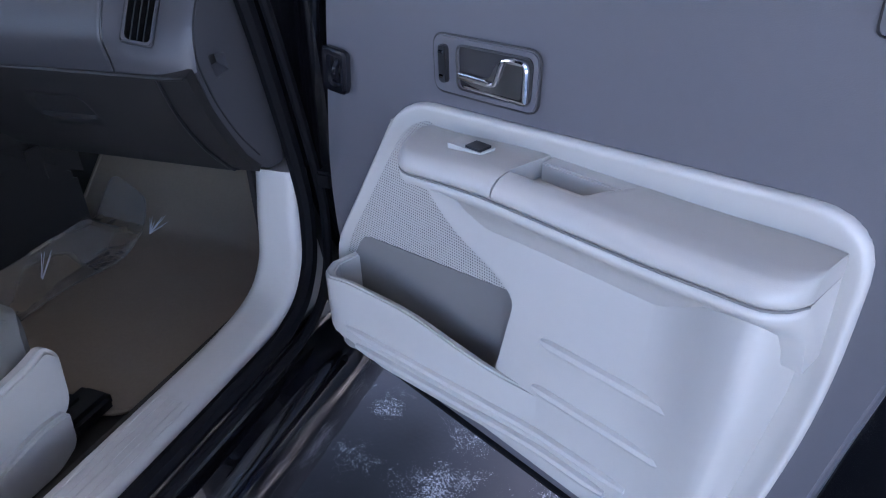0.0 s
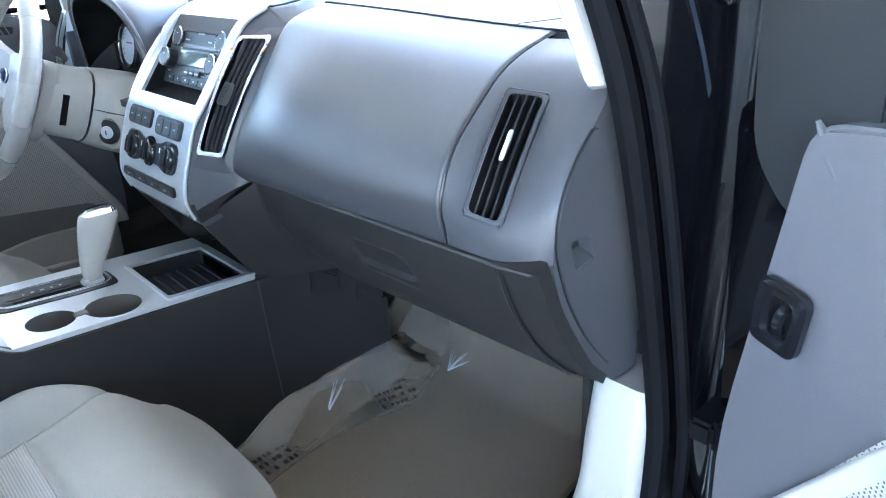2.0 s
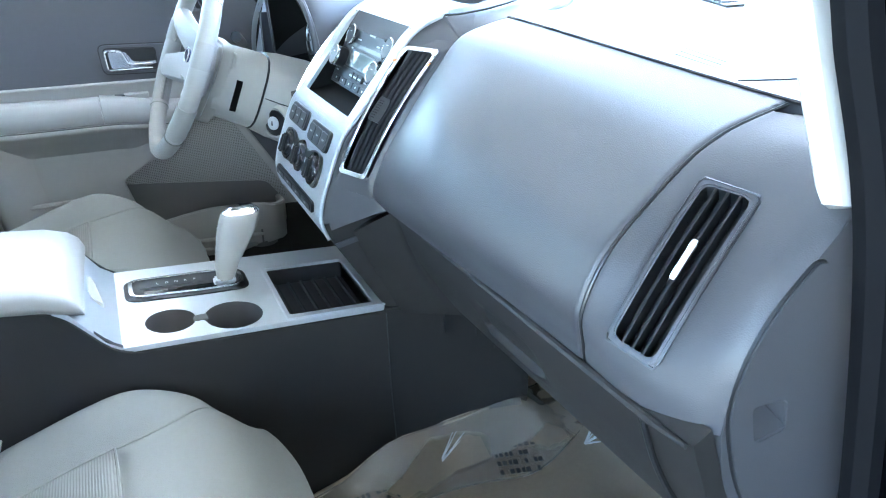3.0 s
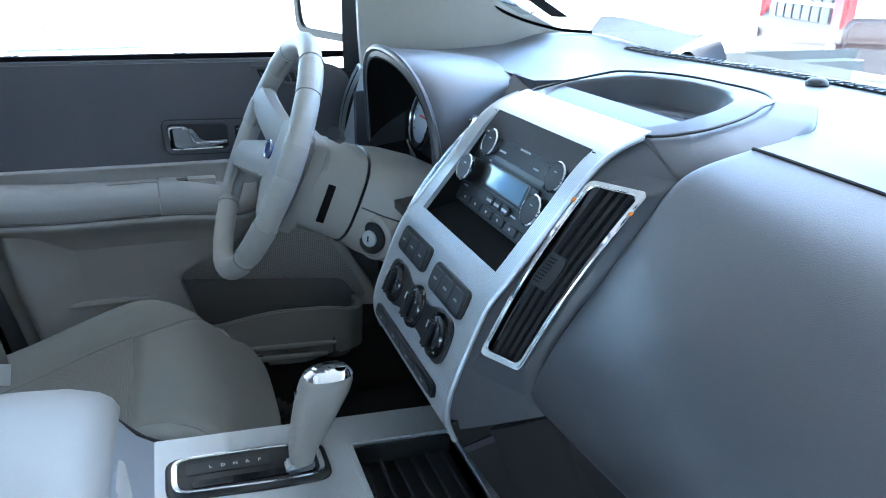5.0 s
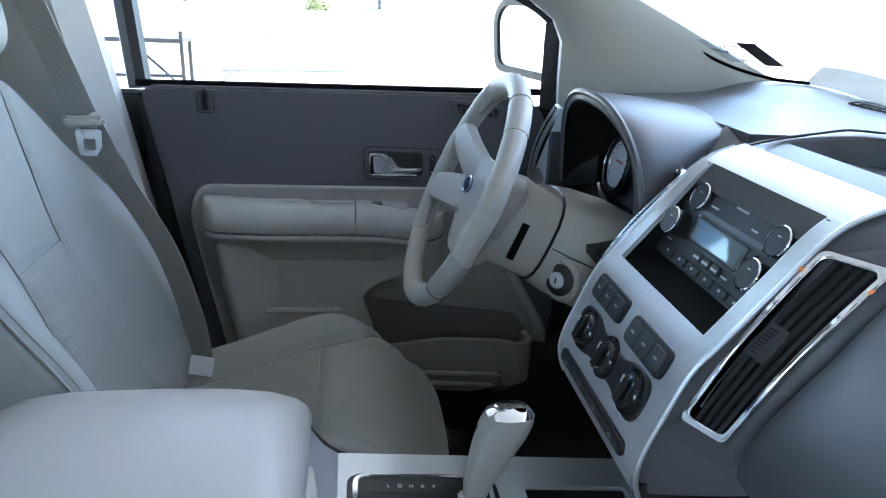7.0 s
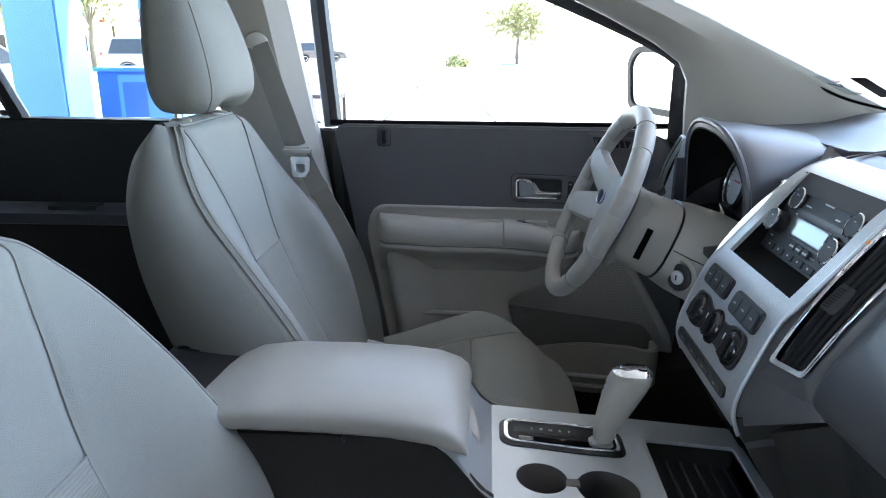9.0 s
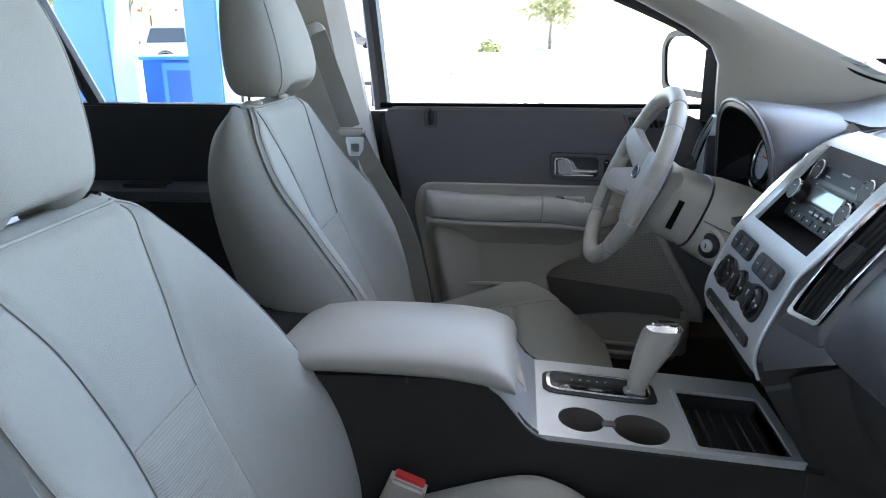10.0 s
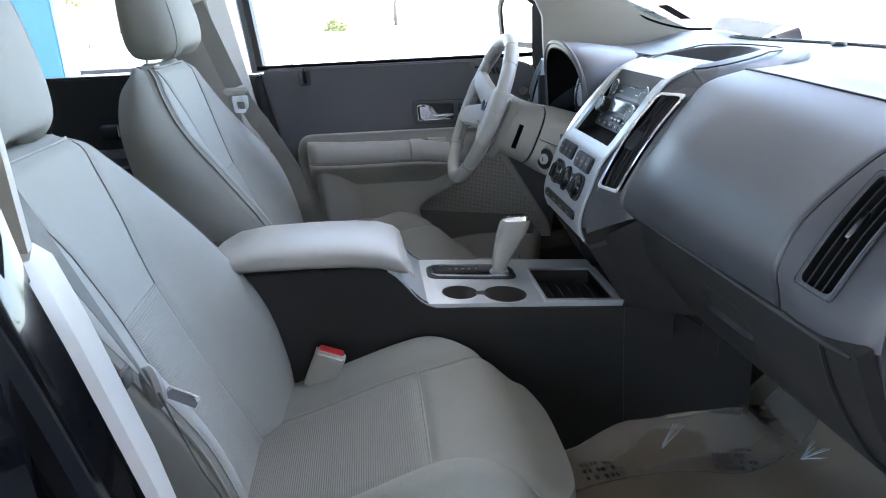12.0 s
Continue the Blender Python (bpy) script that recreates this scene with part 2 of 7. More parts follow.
def bevel(bm, r, seg=2, angle=25):
    if r:
        bmesh.ops.recalc_face_normals(bm, faces=bm.faces)
        es = [e for e in bm.edges if len(e.link_faces) == 2 and e.calc_face_angle(0) > radians(angle)]
        bmesh.ops.bevel(bm, geom=es, offset=r, segments=seg, affect="EDGES", clamp_overlap=True)
    return bm


def box(c, s, r=0.004, seg=2, m=None):
    bm = bmesh.new()
    bmesh.ops.create_cube(bm, size=1)
    bmesh.ops.scale(bm, vec=s, verts=bm.verts)
    bevel(bm, r, seg)
    bmesh.ops.transform(bm, matrix=(m or Matrix()) @ Matrix.Translation(c) if m else Matrix.Translation(c), verts=bm.verts)
    return bm


def fillet(pts, r, n=5):
    """Rounds the corners of a 2D outline. r: one radius, or one a corner."""
    out, k = [], len(pts)
    for i, p in enumerate(pts):
        rad = r[i] if isinstance(r, (list, tuple)) else r
        p, a, b = Vector(p), Vector(pts[i - 1]), Vector(pts[(i + 1) % k])
        da, db = (a - p), (b - p)
        cut = min(rad, da.length * 0.48, db.length * 0.48)
        s, e = p + da.normalized() * cut, p + db.normalized() * cut
        for j in range(n + 1):
            t = j / n
            out.append(tuple(s * (1 - t) ** 2 + p * 2 * t * (1 - t) + e * t * t))
    return out


def prism(pts, at, w0, w1, r=0.0, seg=2):
    """A 2D outline, laid into the world by at(u, v, w), from w0 to w1."""
    bm = bmesh.new()
    low, top = [bm.verts.new(at(u, v, w0)) for u, v in pts], [bm.verts.new(at(u, v, w1)) for u, v in pts]
    bm.faces.new(low[::-1])
    bm.faces.new(top)
    for i in range(len(pts)):
        j = (i + 1) % len(pts)
        bm.faces.new((low[i], low[j], top[j], top[i]))
    return bevel(bm, r, seg)


def ring(outer, inner, at, w0, w1, r=0.0, seg=2):
    """A frame between two outlines of as many points."""
    bm = bmesh.new()
    loops = [[bm.verts.new(at(u, v, w)) for u, v in pts] for pts, w in ((outer, w0), (outer, w1), (inner, w1), (inner, w0))]
    n = len(outer)
    for a in range(4):
        for i in range(n):
            j, b = (i + 1) % n, (a + 1) % 4
            bm.faces.new((loops[a][i], loops[a][j], loops[b][j], loops[b][i]))
    return bevel(bm, r, seg, 50)


def loft(rings, closed=True, caps=True):
    bm = bmesh.new()
    vs = [[bm.verts.new(p) for p in r] for r in rings]
    n = len(vs[0])
    for a, b in zip(vs, vs[1:]):
        for i in range(n if closed else n - 1):
            j = (i + 1) % n
            bm.faces.new((a[i], a[j], b[j], b[i]))
    if caps and closed:
        bm.faces.new(vs[0][::-1])
        bm.faces.new(vs[-1])
    return bm


def sheet(fn, nu, nv, thick=0.0, inside=(0, 1, -0.6)):
    """A surface fn(s, t), s and t from 0 to 1, with a thickness towards the inside."""
    bm = bmesh.new()
    vs = [[bm.verts.new(fn(i / nu, j / nv)) for j in range(nv + 1)] for i in range(nu + 1)]
    for i in range(nu):
        for j in range(nv):
            bm.faces.new((vs[i][j], vs[i + 1][j], vs[i + 1][j + 1], vs[i][j + 1]))
    if thick:
        bm.normal_update()
        mean = sum((f.normal * f.calc_area() for f in bm.faces), V(0, 0, 0))
        step = abs(thick) * (1 if mean.dot(Vector(inside)) > 0 else -1)
        back = [[bm.verts.new(v.co + v.normal * step) for v in row] for row in vs]
        for i in range(nu):
            for j in range(nv):
                bm.faces.new((back[i][j], back[i][j + 1], back[i + 1][j + 1], back[i + 1][j]))
        rim = [(i, 0) for i in range(nu)] + [(nu, j) for j in range(nv)] + [(i, nv) for i in range(nu, 0, -1)] + [(0, j) for j in range(nv, 0, -1)]
        for (i, j), (k, m) in zip(rim, rim[1:] + rim[:1]):
            bm.faces.new((vs[i][j], vs[k][m], back[k][m], back[i][j]))
    return bm


def holed(outer, holes, at, w0, w1):
    """A plate with holes: outlines laid into the world by at(u, v, w)."""
    bm = bmesh.new()
    for pts in [outer] + holes:
        vs = [bm.verts.new((u, v, 0)) for u, v in pts]
        for a, c in zip(vs, vs[1:] + vs[:1]):
            bm.edges.new((a, c))
    bmesh.ops.triangle_fill(bm, use_beauty=True, use_dissolve=False, edges=bm.edges[:], normal=(0, 0, 1))
    ex = bmesh.ops.extrude_face_region(bm, geom=bm.faces[:])
    top = {v for v in ex["geom"] if isinstance(v, bmesh.types.BMVert)}
    for v in bm.verts:
        v.co = at(v.co.x, v.co.y, w1 if v in top else w0)
    return bm


def spline(pts, n=8, closed=False):
    """Points along a smooth curve through the given ones."""
    p = [Vector(q) for q in pts]
    k = len(p)
    out = []
    for i in range(k if closed else k - 1):
        a, b, c, d = (p[(i + o) % k] if closed else p[min(max(i + o, 0), k - 1)] for o in (-1, 0, 1, 2))
        for j in range(n):
            t = j / n
            out.append(0.5 * (2 * b + (c - a) * t + (2 * a - 5 * b + 4 * c - d) * t * t + (3 * b - a - 3 * c + d) * t ** 3))
    if not closed:
        out.append(p[-1])
    return out


def curve_at(pts, t, closed=False):
    """The point at t (0 to 1) of the smooth curve through the points."""
    k = len(pts) - 1
    i = min(int(t * k), k - 1)
    f = t * k - i
    p = [Vector(q) for q in pts]
    a, b, c, d = (p[min(max(i + o, 0), k)] for o in (-1, 0, 1, 2))
    return 0.5 * (2 * b + (c - a) * f + (2 * a - 5 * b + 4 * c - d) * f * f + (3 * b - a - 3 * c + d) * f ** 3)


def tube(pts, r, n=8, closed=False, flat=1.0, up=None):
    """A round (or flattened) bar along points; r may be one radius or one a point."""
    p = [Vector(q) for q in pts]
    rings, normal = [], None
    for i, q in enumerate(p):
        a, b = p[i - 1] if (i or closed) else q, p[(i + 1) % len(p)] if (i < len(p) - 1 or closed) else q
        d = (b - a).normalized()
        if normal is None:
            normal = Vector(up) if up else d.orthogonal()
        normal = (normal - d * normal.dot(d)).normalized()
        side = d.cross(normal)
        rad = r[i] if isinstance(r, (list, tuple)) else r
        rings.append([q + normal * math.cos(2 * math.pi * k / n) * rad * flat + side * math.sin(2 * math.pi * k / n) * rad for k in range(n)])
    if closed:
        rings.append(rings[0])
    return loft(rings, True, not closed)


def lathe(profile, m, n=28, caps=True):
    """A profile of (radius, height) turned about the z axis of m."""
    rings = [[m @ V(rad * math.cos(2 * math.pi * k / n), rad * math.sin(2 * math.pi * k / n), h) for k in range(n)] for rad, h in profile]
    return loft(rings, True, caps)


def frame_of(origin, normal, up=(0, 0, 1)):
    """A pose whose z axis is the normal."""
    z = Vector(normal).normalized()
    x = Vector(up).cross(z).normalized()
    return Matrix.Translation(origin) @ Matrix((x, z.cross(x), z)).transposed().to_4x4()


def smooth(x, a, b):
    t = min(max((x - a) / (b - a), 0), 1)
    return t * t * (3 - 2 * t)


def resample(pts, n):
    """As many points at even steps round a closed 2D outline, from its first corner."""
    p = [Vector(q) for q in pts]
    p.append(p[0])
    run = [0.0]
    for a, b in zip(p, p[1:]):
        run.append(run[-1] + (b - a).length)
    out, i = [], 0
    for k in range(n):
        d = run[-1] * k / n
        while run[i + 1] < d:
            i += 1
        out.append(tuple(p[i].lerp(p[i + 1], (d - run[i]) / max(run[i + 1] - run[i], 1e-9))))
    return out


# ---- ground and lot ----
def flat(x, y, z):
    return V(x, y, z)


GROUND = material("sunlit_concrete", (0.42, 0.41, 0.39), 0.85, 0, 0.15, 0.4, 0.4, 30)
SLAB = material("black_sealed_floor", (0.007, 0.007, 0.008), 0.26, 0, 0.5, 1.5, 0.12, 90, spec=0.3)


def worn(m):
    """White scratches and flecks worn into a dark floor."""
    n, l = m.node_tree.nodes, m.node_tree.links
    b = n["Principled BSDF"]
    co, warp, fleck, grow, mix, patch, both = (n.new(k) for k in ("ShaderNodeTexCoord", "ShaderNodeTexNoise", "ShaderNodeTexNoise", "ShaderNodeMapRange", "ShaderNodeMix", "ShaderNodeTexNoise", "ShaderNodeMath"))
    fleck.inputs["Scale"].default_value, fleck.inputs["Detail"].default_value, fleck.inputs["Distortion"].default_value = 170, 8, 2.2
    patch.inputs["Scale"].default_value, patch.inputs["Detail"].default_value = 5, 3
    both.operation = "MULTIPLY"
    grow.inputs["From Min"].default_value, grow.inputs["From Max"].default_value = 0.338, 0.362
    l.new(co.outputs["Object"], fleck.inputs["Vector"])
    l.new(co.outputs["Object"], patch.inputs["Vector"])
    l.new(fleck.outputs["Fac"], both.inputs[0])
    l.new(patch.outputs["Fac"], both.inputs[1])
    l.new(both.outputs[0], grow.inputs["Value"])
    mix.data_type = "RGBA"
    old = b.inputs["Base Color"].links[0].from_socket
    l.new(old, mix.inputs["A"])
    mix.inputs["B"].default_value = (0.5, 0.5, 0.5, 1)
    l.new(grow.outputs[0], mix.inputs["Factor"])
    l.new(mix.outputs["Result"], b.inputs["Base Color"])
    rough = n.new("ShaderNodeMapRange")
    rough.inputs["To Min"].default_value, rough.inputs["To Max"].default_value = 0.2, 0.6
    l.new(patch.outputs["Fac"], rough.inputs["Value"])
    l.new(rough.outputs[0], b.inputs["Roughness"])


worn(SLAB)
solo("ground", prism([(-400, -400), (400, -400), (400, 400), (-400, 400)], flat, -0.2, 0.0), GROUND, "sunlit pale concrete parking lot", "ground", kind="structure")
solo("pavement", prism([(-5.0, -5.8), (40.0, -5.8), (40.0, 40.0), (2.4, 40.0), (2.4, 1.74), (-5.0, 1.74)], flat, 0.0, 0.004), SLAB, "dark scuffed floor under the canopy", "floor", kind="structure")

# ---- car body ----
CAR = thing("car_body", (0, -0.5, 0.004), "black crossover car body with stone-coloured cabin trim", "car")


def XZ(y0):
    return lambda x, z, w: V(x, y0 + w, z)


def YZ(y, z, w):
    return V(w, y, z)


# floor pan and tunnel carpet
part("floor_pan", loft([[V(x, y, z) for y, z in ((-2.2, 0.38), (-2.2, 0.41), (0.30, 0.41), (0.62, 0.70), (0.66, 0.70), (0.34, 0.38))] for x in (-0.76, 0.70)]), CARPET, CAR, "grey-brown carpeted floor")
part("firewall", box((0, 0.70, 0.74), (1.6, 0.04, 0.70), 0.01), LOWER, CAR)
# rocker, sill trim and kick panel on the passenger side
SILL_PATH = spline([(-1.1, 0.527), (-0.6, 0.526), (-0.25, 0.526), (-0.08, 0.530), (0.01, 0.548), (0.06, 0.590), (0.085, 0.650), (0.098, 0.700), (0.108, 0.745)], 5)


def sill_ring(i):
    """A section of the sill trim, square to its path, which turns up into the kick panel."""
    p, a, b = SILL_PATH[i], SILL_PATH[max(i - 1, 0)], SILL_PATH[min(i + 1, len(SILL_PATH) - 1)]
    d = (b - a).normalized()
    n = Vector((-d.y, d.x))
    rise = smooth(p.y, 0.53, 0.68)
    xi, xo = 0.752 - 0.016 * rise, 0.846 - 0.026 * rise
    sec = fillet([(xi - 0.035 * (1 - rise), -0.11), (xi - 0.004, -0.012), (xi + 0.012, 0.0), (xo - 0.012, -0.002), (xo, -0.014), (xo + 0.004, -0.10)], [0.005, 0.008, 0.012, 0.010, 0.008, 0.005], 3)
    return [V(x, p.x + n.x * w, p.y + n.y * w) for x, w in sec]


part("sill_trim", loft([sill_ring(i) for i in range(len(SILL_PATH))]), STONE, CAR, "stone-coloured sill trim sweeping up to the dash end")
for k in range(5):
    part("sill_rib", tube([V(0.772 + 0.014 * k, y, 0.5262) for y in (-1.0, -0.6, -0.25)], 0.0012, 5), STONE, CAR)
part("sill_carpet", loft([[V(x, y, z) for x, z in ((0.66, 0.41), (0.695, 0.47), (0.722, 0.495), (0.745, 0.50), (0.76, 0.46), (0.76, 0.40))] for y in (-1.1, 0.02, 0.10, 0.4)]), CARPET, CAR, "carpet along the sill")
part("kick_panel", sheet(lambda s, t: V(0.730 + 0.006 * s, 0.11 + 0.30 * s, 0.44 + 0.31 * t), 4, 4, 0.01), LOWER, CAR)
ROCK = [(0.845, 0.36), (0.845, 0.50), (0.868, 0.508), (0.875, 0.47), (0.93, 0.455), (0.955, 0.40), (0.94, 0.30), (0.86, 0.28)]
part("rocker_panel", loft([[V(x, y, z) for x, z in fillet(ROCK, 0.015, 3)] for y in (-1.3, 0.32)]), PAINT, CAR, "glossy black rocker panel")
# hinge pillar and windscreen pillar, passenger side, with the door seals
part("hinge_pillar", prism(fillet([(0.81, 0.14), (0.815, 0.50), (0.95, 0.50), (0.965, 0.20), (0.90, 0.13)], 0.02, 3), lambda x, y, w: V(x, y, w), 0.40, 1.22, 0.0), PAINT, CAR, "glossy black hinge pillar")
PILLAR = ((1.10, 0.010, 0.56), (1.20, 0.0, 0.47), (1.27, -0.008, 0.31), (1.31, -0.030, 0.22), (1.35, -0.09, 0.13), (1.40, -0.19, 0.02), (1.45, -0.30, -0.10), (1.52, -0.46, -0.26), (1.58, -0.60, -0.40), (1.65, -0.78, -0.56))


def pillar_ring(side, z, yd, yw):
    """One section of a windscreen pillar's trim: door edge yd, windscreen edge yw."""
    k = max((z - 1.16) / 0.45, 0)
    i = 0.16 * k
    pts = [(-0.745 + i, yd), (-0.715 + i, yd - 0.004), (-0.690 + i, yd + 0.03), (-0.675 + i, (yd + yw) / 2), (-0.690 + i, yw - 0.02), (-0.715 + i, yw), (-0.76 + i, yw + 0.01), (-0.79 + i, yd + 0.05)]
    return [V(side * -x, y, z) for x, y in pts]


def passenger_ring(z, yd, yw, shrink=0.0):
    i = 0.16 * max((z - 1.13) / 0.48, 0)
    e = shrink
    pts = [(0.779 - e, yd + 0.002 + e), (0.767, yd - 0.006 + e), (0.757 + e, yd + 0.004 + e), (0.753 + e, yd + 0.03), (0.757 + e, (yd + yw) / 2), (0.762 + e, yw - 0.02), (0.785, yw), (0.790 - e, yd + 0.05)]
    return [V(x - i, y, z) for x, y in pts]


LOW_PILLAR = [(1.128, 0.012, 0.40, 0.008), (1.133, 0.010, 0.42, 0.002), (1.14, 0.009, 0.42, 0.0)] + [(z, yd, yw, 0.0) for z, yd, yw in PILLAR[1:]]
part("pillar_trim", loft([passenger_ring(z, yd + 0.035, yw, e) for z, yd, yw, e in LOW_PILLAR]), STONE, CAR, "stone-coloured windscreen pillar trim")
part("pillar_trim", loft([pillar_ring(-1, z, yd, yw) for z, yd, yw in PILLAR]), STONE, CAR, "stone-coloured windscreen pillar trim")
part("windscreen_pillar", loft([[V(x - 0.16 * max((z - 1.16) / 0.45, 0), y, z) for x, y in fillet([(0.81, yd + 0.07 + lag), (0.81, yd + 0.36), (0.94, yd + 0.36), (0.955, yd + 0.19 + lag), (0.885, yd + 0.065 + lag)], 0.015, 3)] for z, yd, yw, lag in [(z, yd, yw, 0.07 * smooth(1.34 - z, 0.0, 0.14)) for z, yd, yw in PILLAR]]), PAINT, CAR, "glossy black windscreen pillar")
seal = [(0.862, -1.05, 0.515), (0.862, -0.2, 0.512), (0.86, -0.02, 0.522), (0.845, 0.075, 0.57), (0.832, 0.115, 0.66), (0.824, 0.118, 0.75), (0.808, 0.095, 0.95), (0.792, 0.066, 1.12), (0.770, 0.040, 1.23), (0.755, 0.010, 1.31), (0.745, -0.12, 1.385), (0.68, -0.38, 1.50), (0.62, -0.70, 1.61)]
part("door_seal", tube(spline(seal, 8), 0.015, 8), RUBBER, CAR, "black rubber door seal")
part("door_seal", tube(spline([V(*p) + V(0.03, 0.012, -0.008) for p in seal], 8), 0.009, 8), RUBBER, CAR)
jamb = spline([V(*p) for p in seal[5:11]], 8)
part("door_jamb", loft([[p + V(0.006, 0.012, 0), p + V(0.040, 0.060, 0), p + V(0.085, 0.115, 0), p + V(0.080, 0.125, 0), p + V(0.030, 0.070, 0)] for p in jamb]), PAINT, CAR, "glossy black door jamb")
# ridges added so that the gloss paint shows bright vertical streaks
for k, (dx, dy) in enumerate(((0.052, 0.074), (0.082, 0.104), (0.098, 0.150))):
    part("jamb_flange", tube([p + V(dx, dy, 0) for p in jamb], 0.0055 - 0.001 * k, 8), PAINT, CAR)
part("fender", loft([[V(x, y, z) for x, y in ((0.94, 0.32), (0.965, 0.30), (0.95, 1.5), (0.90, 1.5))] for z in (0.35, 0.8, 1.12)]), PAINT, CAR, "glossy black front fender")
part("hood_panel", loft([[V(x, y, z) for y, z in ((0.78, 1.13 - 0.02 * abs(x)), (1.3, 1.10), (1.75, 1.02), (1.75, 0.98), (0.78, 1.05))] for x in (-0.93, -0.5, 0, 0.5, 0.93)]), PAINT, CAR, "glossy black engine hood")
part("check_strap", box((0.905, 0.13, 0.76), (0.03, 0.12, 0.03), 0.005, m=None), RUBBER, CAR)
# driver side: lower body, pillars, trim
part("rocker_panel", loft([[V(x, y, z) for x, z in ((-0.76, 0.36), (-0.76, 0.5), (-0.95, 0.5), (-0.95, 0.3), (-0.86, 0.28))] for y in (-2.2, 0.32)]), PAINT, CAR)
part("side_panel", box((-0.90, 0.95, 0.75), (0.06, 1.3, 0.75), 0.03), PAINT, CAR)


part("kick_panel", box((-0.79, 0.36, 0.72), (0.03, 0.70, 0.70), 0.01), LOWER, CAR, "dark driver's kick panel")
part("wheel_arch_trim", loft([[V(x, y, z) for x, z in ((-0.78, 0.41), (-0.78, 0.60 + dz), (-0.72, 0.59 + dz), (-0.70, 0.57 + dz), (-0.69, 0.41))] for y, dz in ((-0.35, -0.05), (-0.05, 0.0), (0.20, 0.02), (0.5, 0.12))]), CARPET, CAR, "dark carpeted side ledge")
part("mirror_panel", loft([[V(x, y, z) for x, y in ((-0.775, -0.02), (-0.765, 0.03), (-0.80, 0.30), (-0.82, 0.30))] for z in (1.13, 1.30)]), BLACK, CAR)
part("centre_pillar", loft([[V(-0.70 + 0.12 * k, -0.885 - 0.07 * k, z), V(-0.745 + 0.12 * k, -0.845 - 0.07 * k, z), V(-0.80 + 0.12 * k, -0.85 - 0.07 * k, z), V(-0.80 + 0.12 * k, -1.06 - 0.06 * k, z), V(-0.71 + 0.12 * k, -1.05 - 0.06 * k, z)] for k, z in ((-1.1, 0.45), (0, 1.12), (0.5, 1.40), (1, 1.64))]), STONE, CAR, "stone-coloured centre pillar trim")
part("centre_pillar", loft([[V(xi, yi - 0.09, z), V(xi + 0.02, yi - 0.02, z), V(xo - 0.02, yi, z), V(xo, yi - 0.012, z), V(xo, yi - 0.25, z), V(xi, yi - 0.25, z)] for z, xi, xo, yi in ((0.45, 0.698, 0.805, -0.660), (0.70, 0.698, 0.806, -0.695), (0.90, 0.698, 0.808, -0.730), (1.05, 0.697, 0.808, -0.766), (1.113, 0.698, 0.806, -0.784), (1.127, 0.705, 0.798, -0.795))]), STONE, CAR, "stone-coloured centre pillar trim")
part("centre_pillar", loft([[V(0.695 - 0.12 * k, -0.90 - 0.05 * k, z), V(0.718 - 0.12 * k, -0.835 - 0.07 * k, z), V(0.734 - 0.12 * k, -0.812 - 0.07 * k, z), V(0.756 - 0.12 * k, -0.806 - 0.07 * k, z), V(0.770 - 0.12 * k, -1.06 - 0.06 * k, z), V(0.720 - 0.12 * k, -1.05 - 0.06 * k, z)] for k, z in ((-0.1, 1.08), (0, 1.14), (0.5, 1.40), (1, 1.64))]), STONE, CAR)
part("pillar_jamb", loft([[V(xo - 0.012, yi - 0.006, z), V(xo + 0.030, yi - 0.012, z), V(xo + 0.062, yi - 0.045, z), V(xo + 0.062, yi - 0.25, z), V(xo - 0.012, yi - 0.25, z)] for z, xo, yi in ((0.42, 0.805, -0.655), (0.70, 0.806, -0.695), (0.90, 0.808, -0.730), (1.05, 0.808, -0.766), (1.113, 0.806, -0.784), (1.20, 0.788, -0.806))]), PAINT, CAR, "glossy black door jamb")
part("pillar_seal", tube(spline([(0.862, -0.69, 0.52), (0.858, -0.735, 0.8), (0.856, -0.780, 1.0), (0.850, -0.812, 1.10)], 6), 0.018, 8), RUBBER, CAR)
part("pillar_seal", tube(spline([(0.818, -0.818, 1.10), (0.806, -0.822, 1.16), (0.749, -0.852, 1.40), (0.689, -0.892, 1.62)], 6), 0.022, 10), RUBBER, CAR, "black rubber door seal")
part("body_pillar", loft([[V(x - d, y - e, z) for x, y in ((0.868, -0.76), (0.90, -0.75), (0.95, -0.78), (0.96, -1.2), (0.84, -1.2))] for z, d, e in ((0.45, 0.0, 0.0), (1.10, 0.01, 0.03), (1.16, 0.035, 0.05), (1.40, 0.09, 0.09), (1.62, 0.15, 0.13))]), PAINT, CAR, "glossy black centre pillar")
# roof, headliner, rear closure
roof = [(-0.62, 1.655), (-0.4, 1.68), (0, 1.69), (0.4, 1.68), (0.62, 1.655), (0.66, 1.62), (0.60, 1.625), (0, 1.645), (-0.60, 1.625), (-0.66, 1.62)]
part("roof", loft([[V(x, y, z - 0.05 * smooth(-y, 1.4, 2.4)) for x, z in roof] for y in (-0.62, -1.2, -1.8, -2.4)]), HEAD, CAR, "car roof with pale cloth headliner")
skin = [(-0.675, 1.628), (-0.60, 1.690), (0, 1.712), (0.60, 1.690), (0.675, 1.628), (0.60, 1.676), (0, 1.698), (-0.60, 1.676)]
part("roof_skin", loft([[V(x, y, z - 0.05 * smooth(-y, 1.4, 2.4)) for x, z in skin] for y in (-0.62, -1.2, -1.8, -2.4)]), PAINT, CAR, "glossy black roof panel")
part("tailgate", loft([[V(x, y, z) for x, y in ((-0.8, -2.4), (0.8, -2.4), (0.8, -2.46), (-0.8, -2.46))] for z in (0.4, 1.15)]), LOWER, CAR)
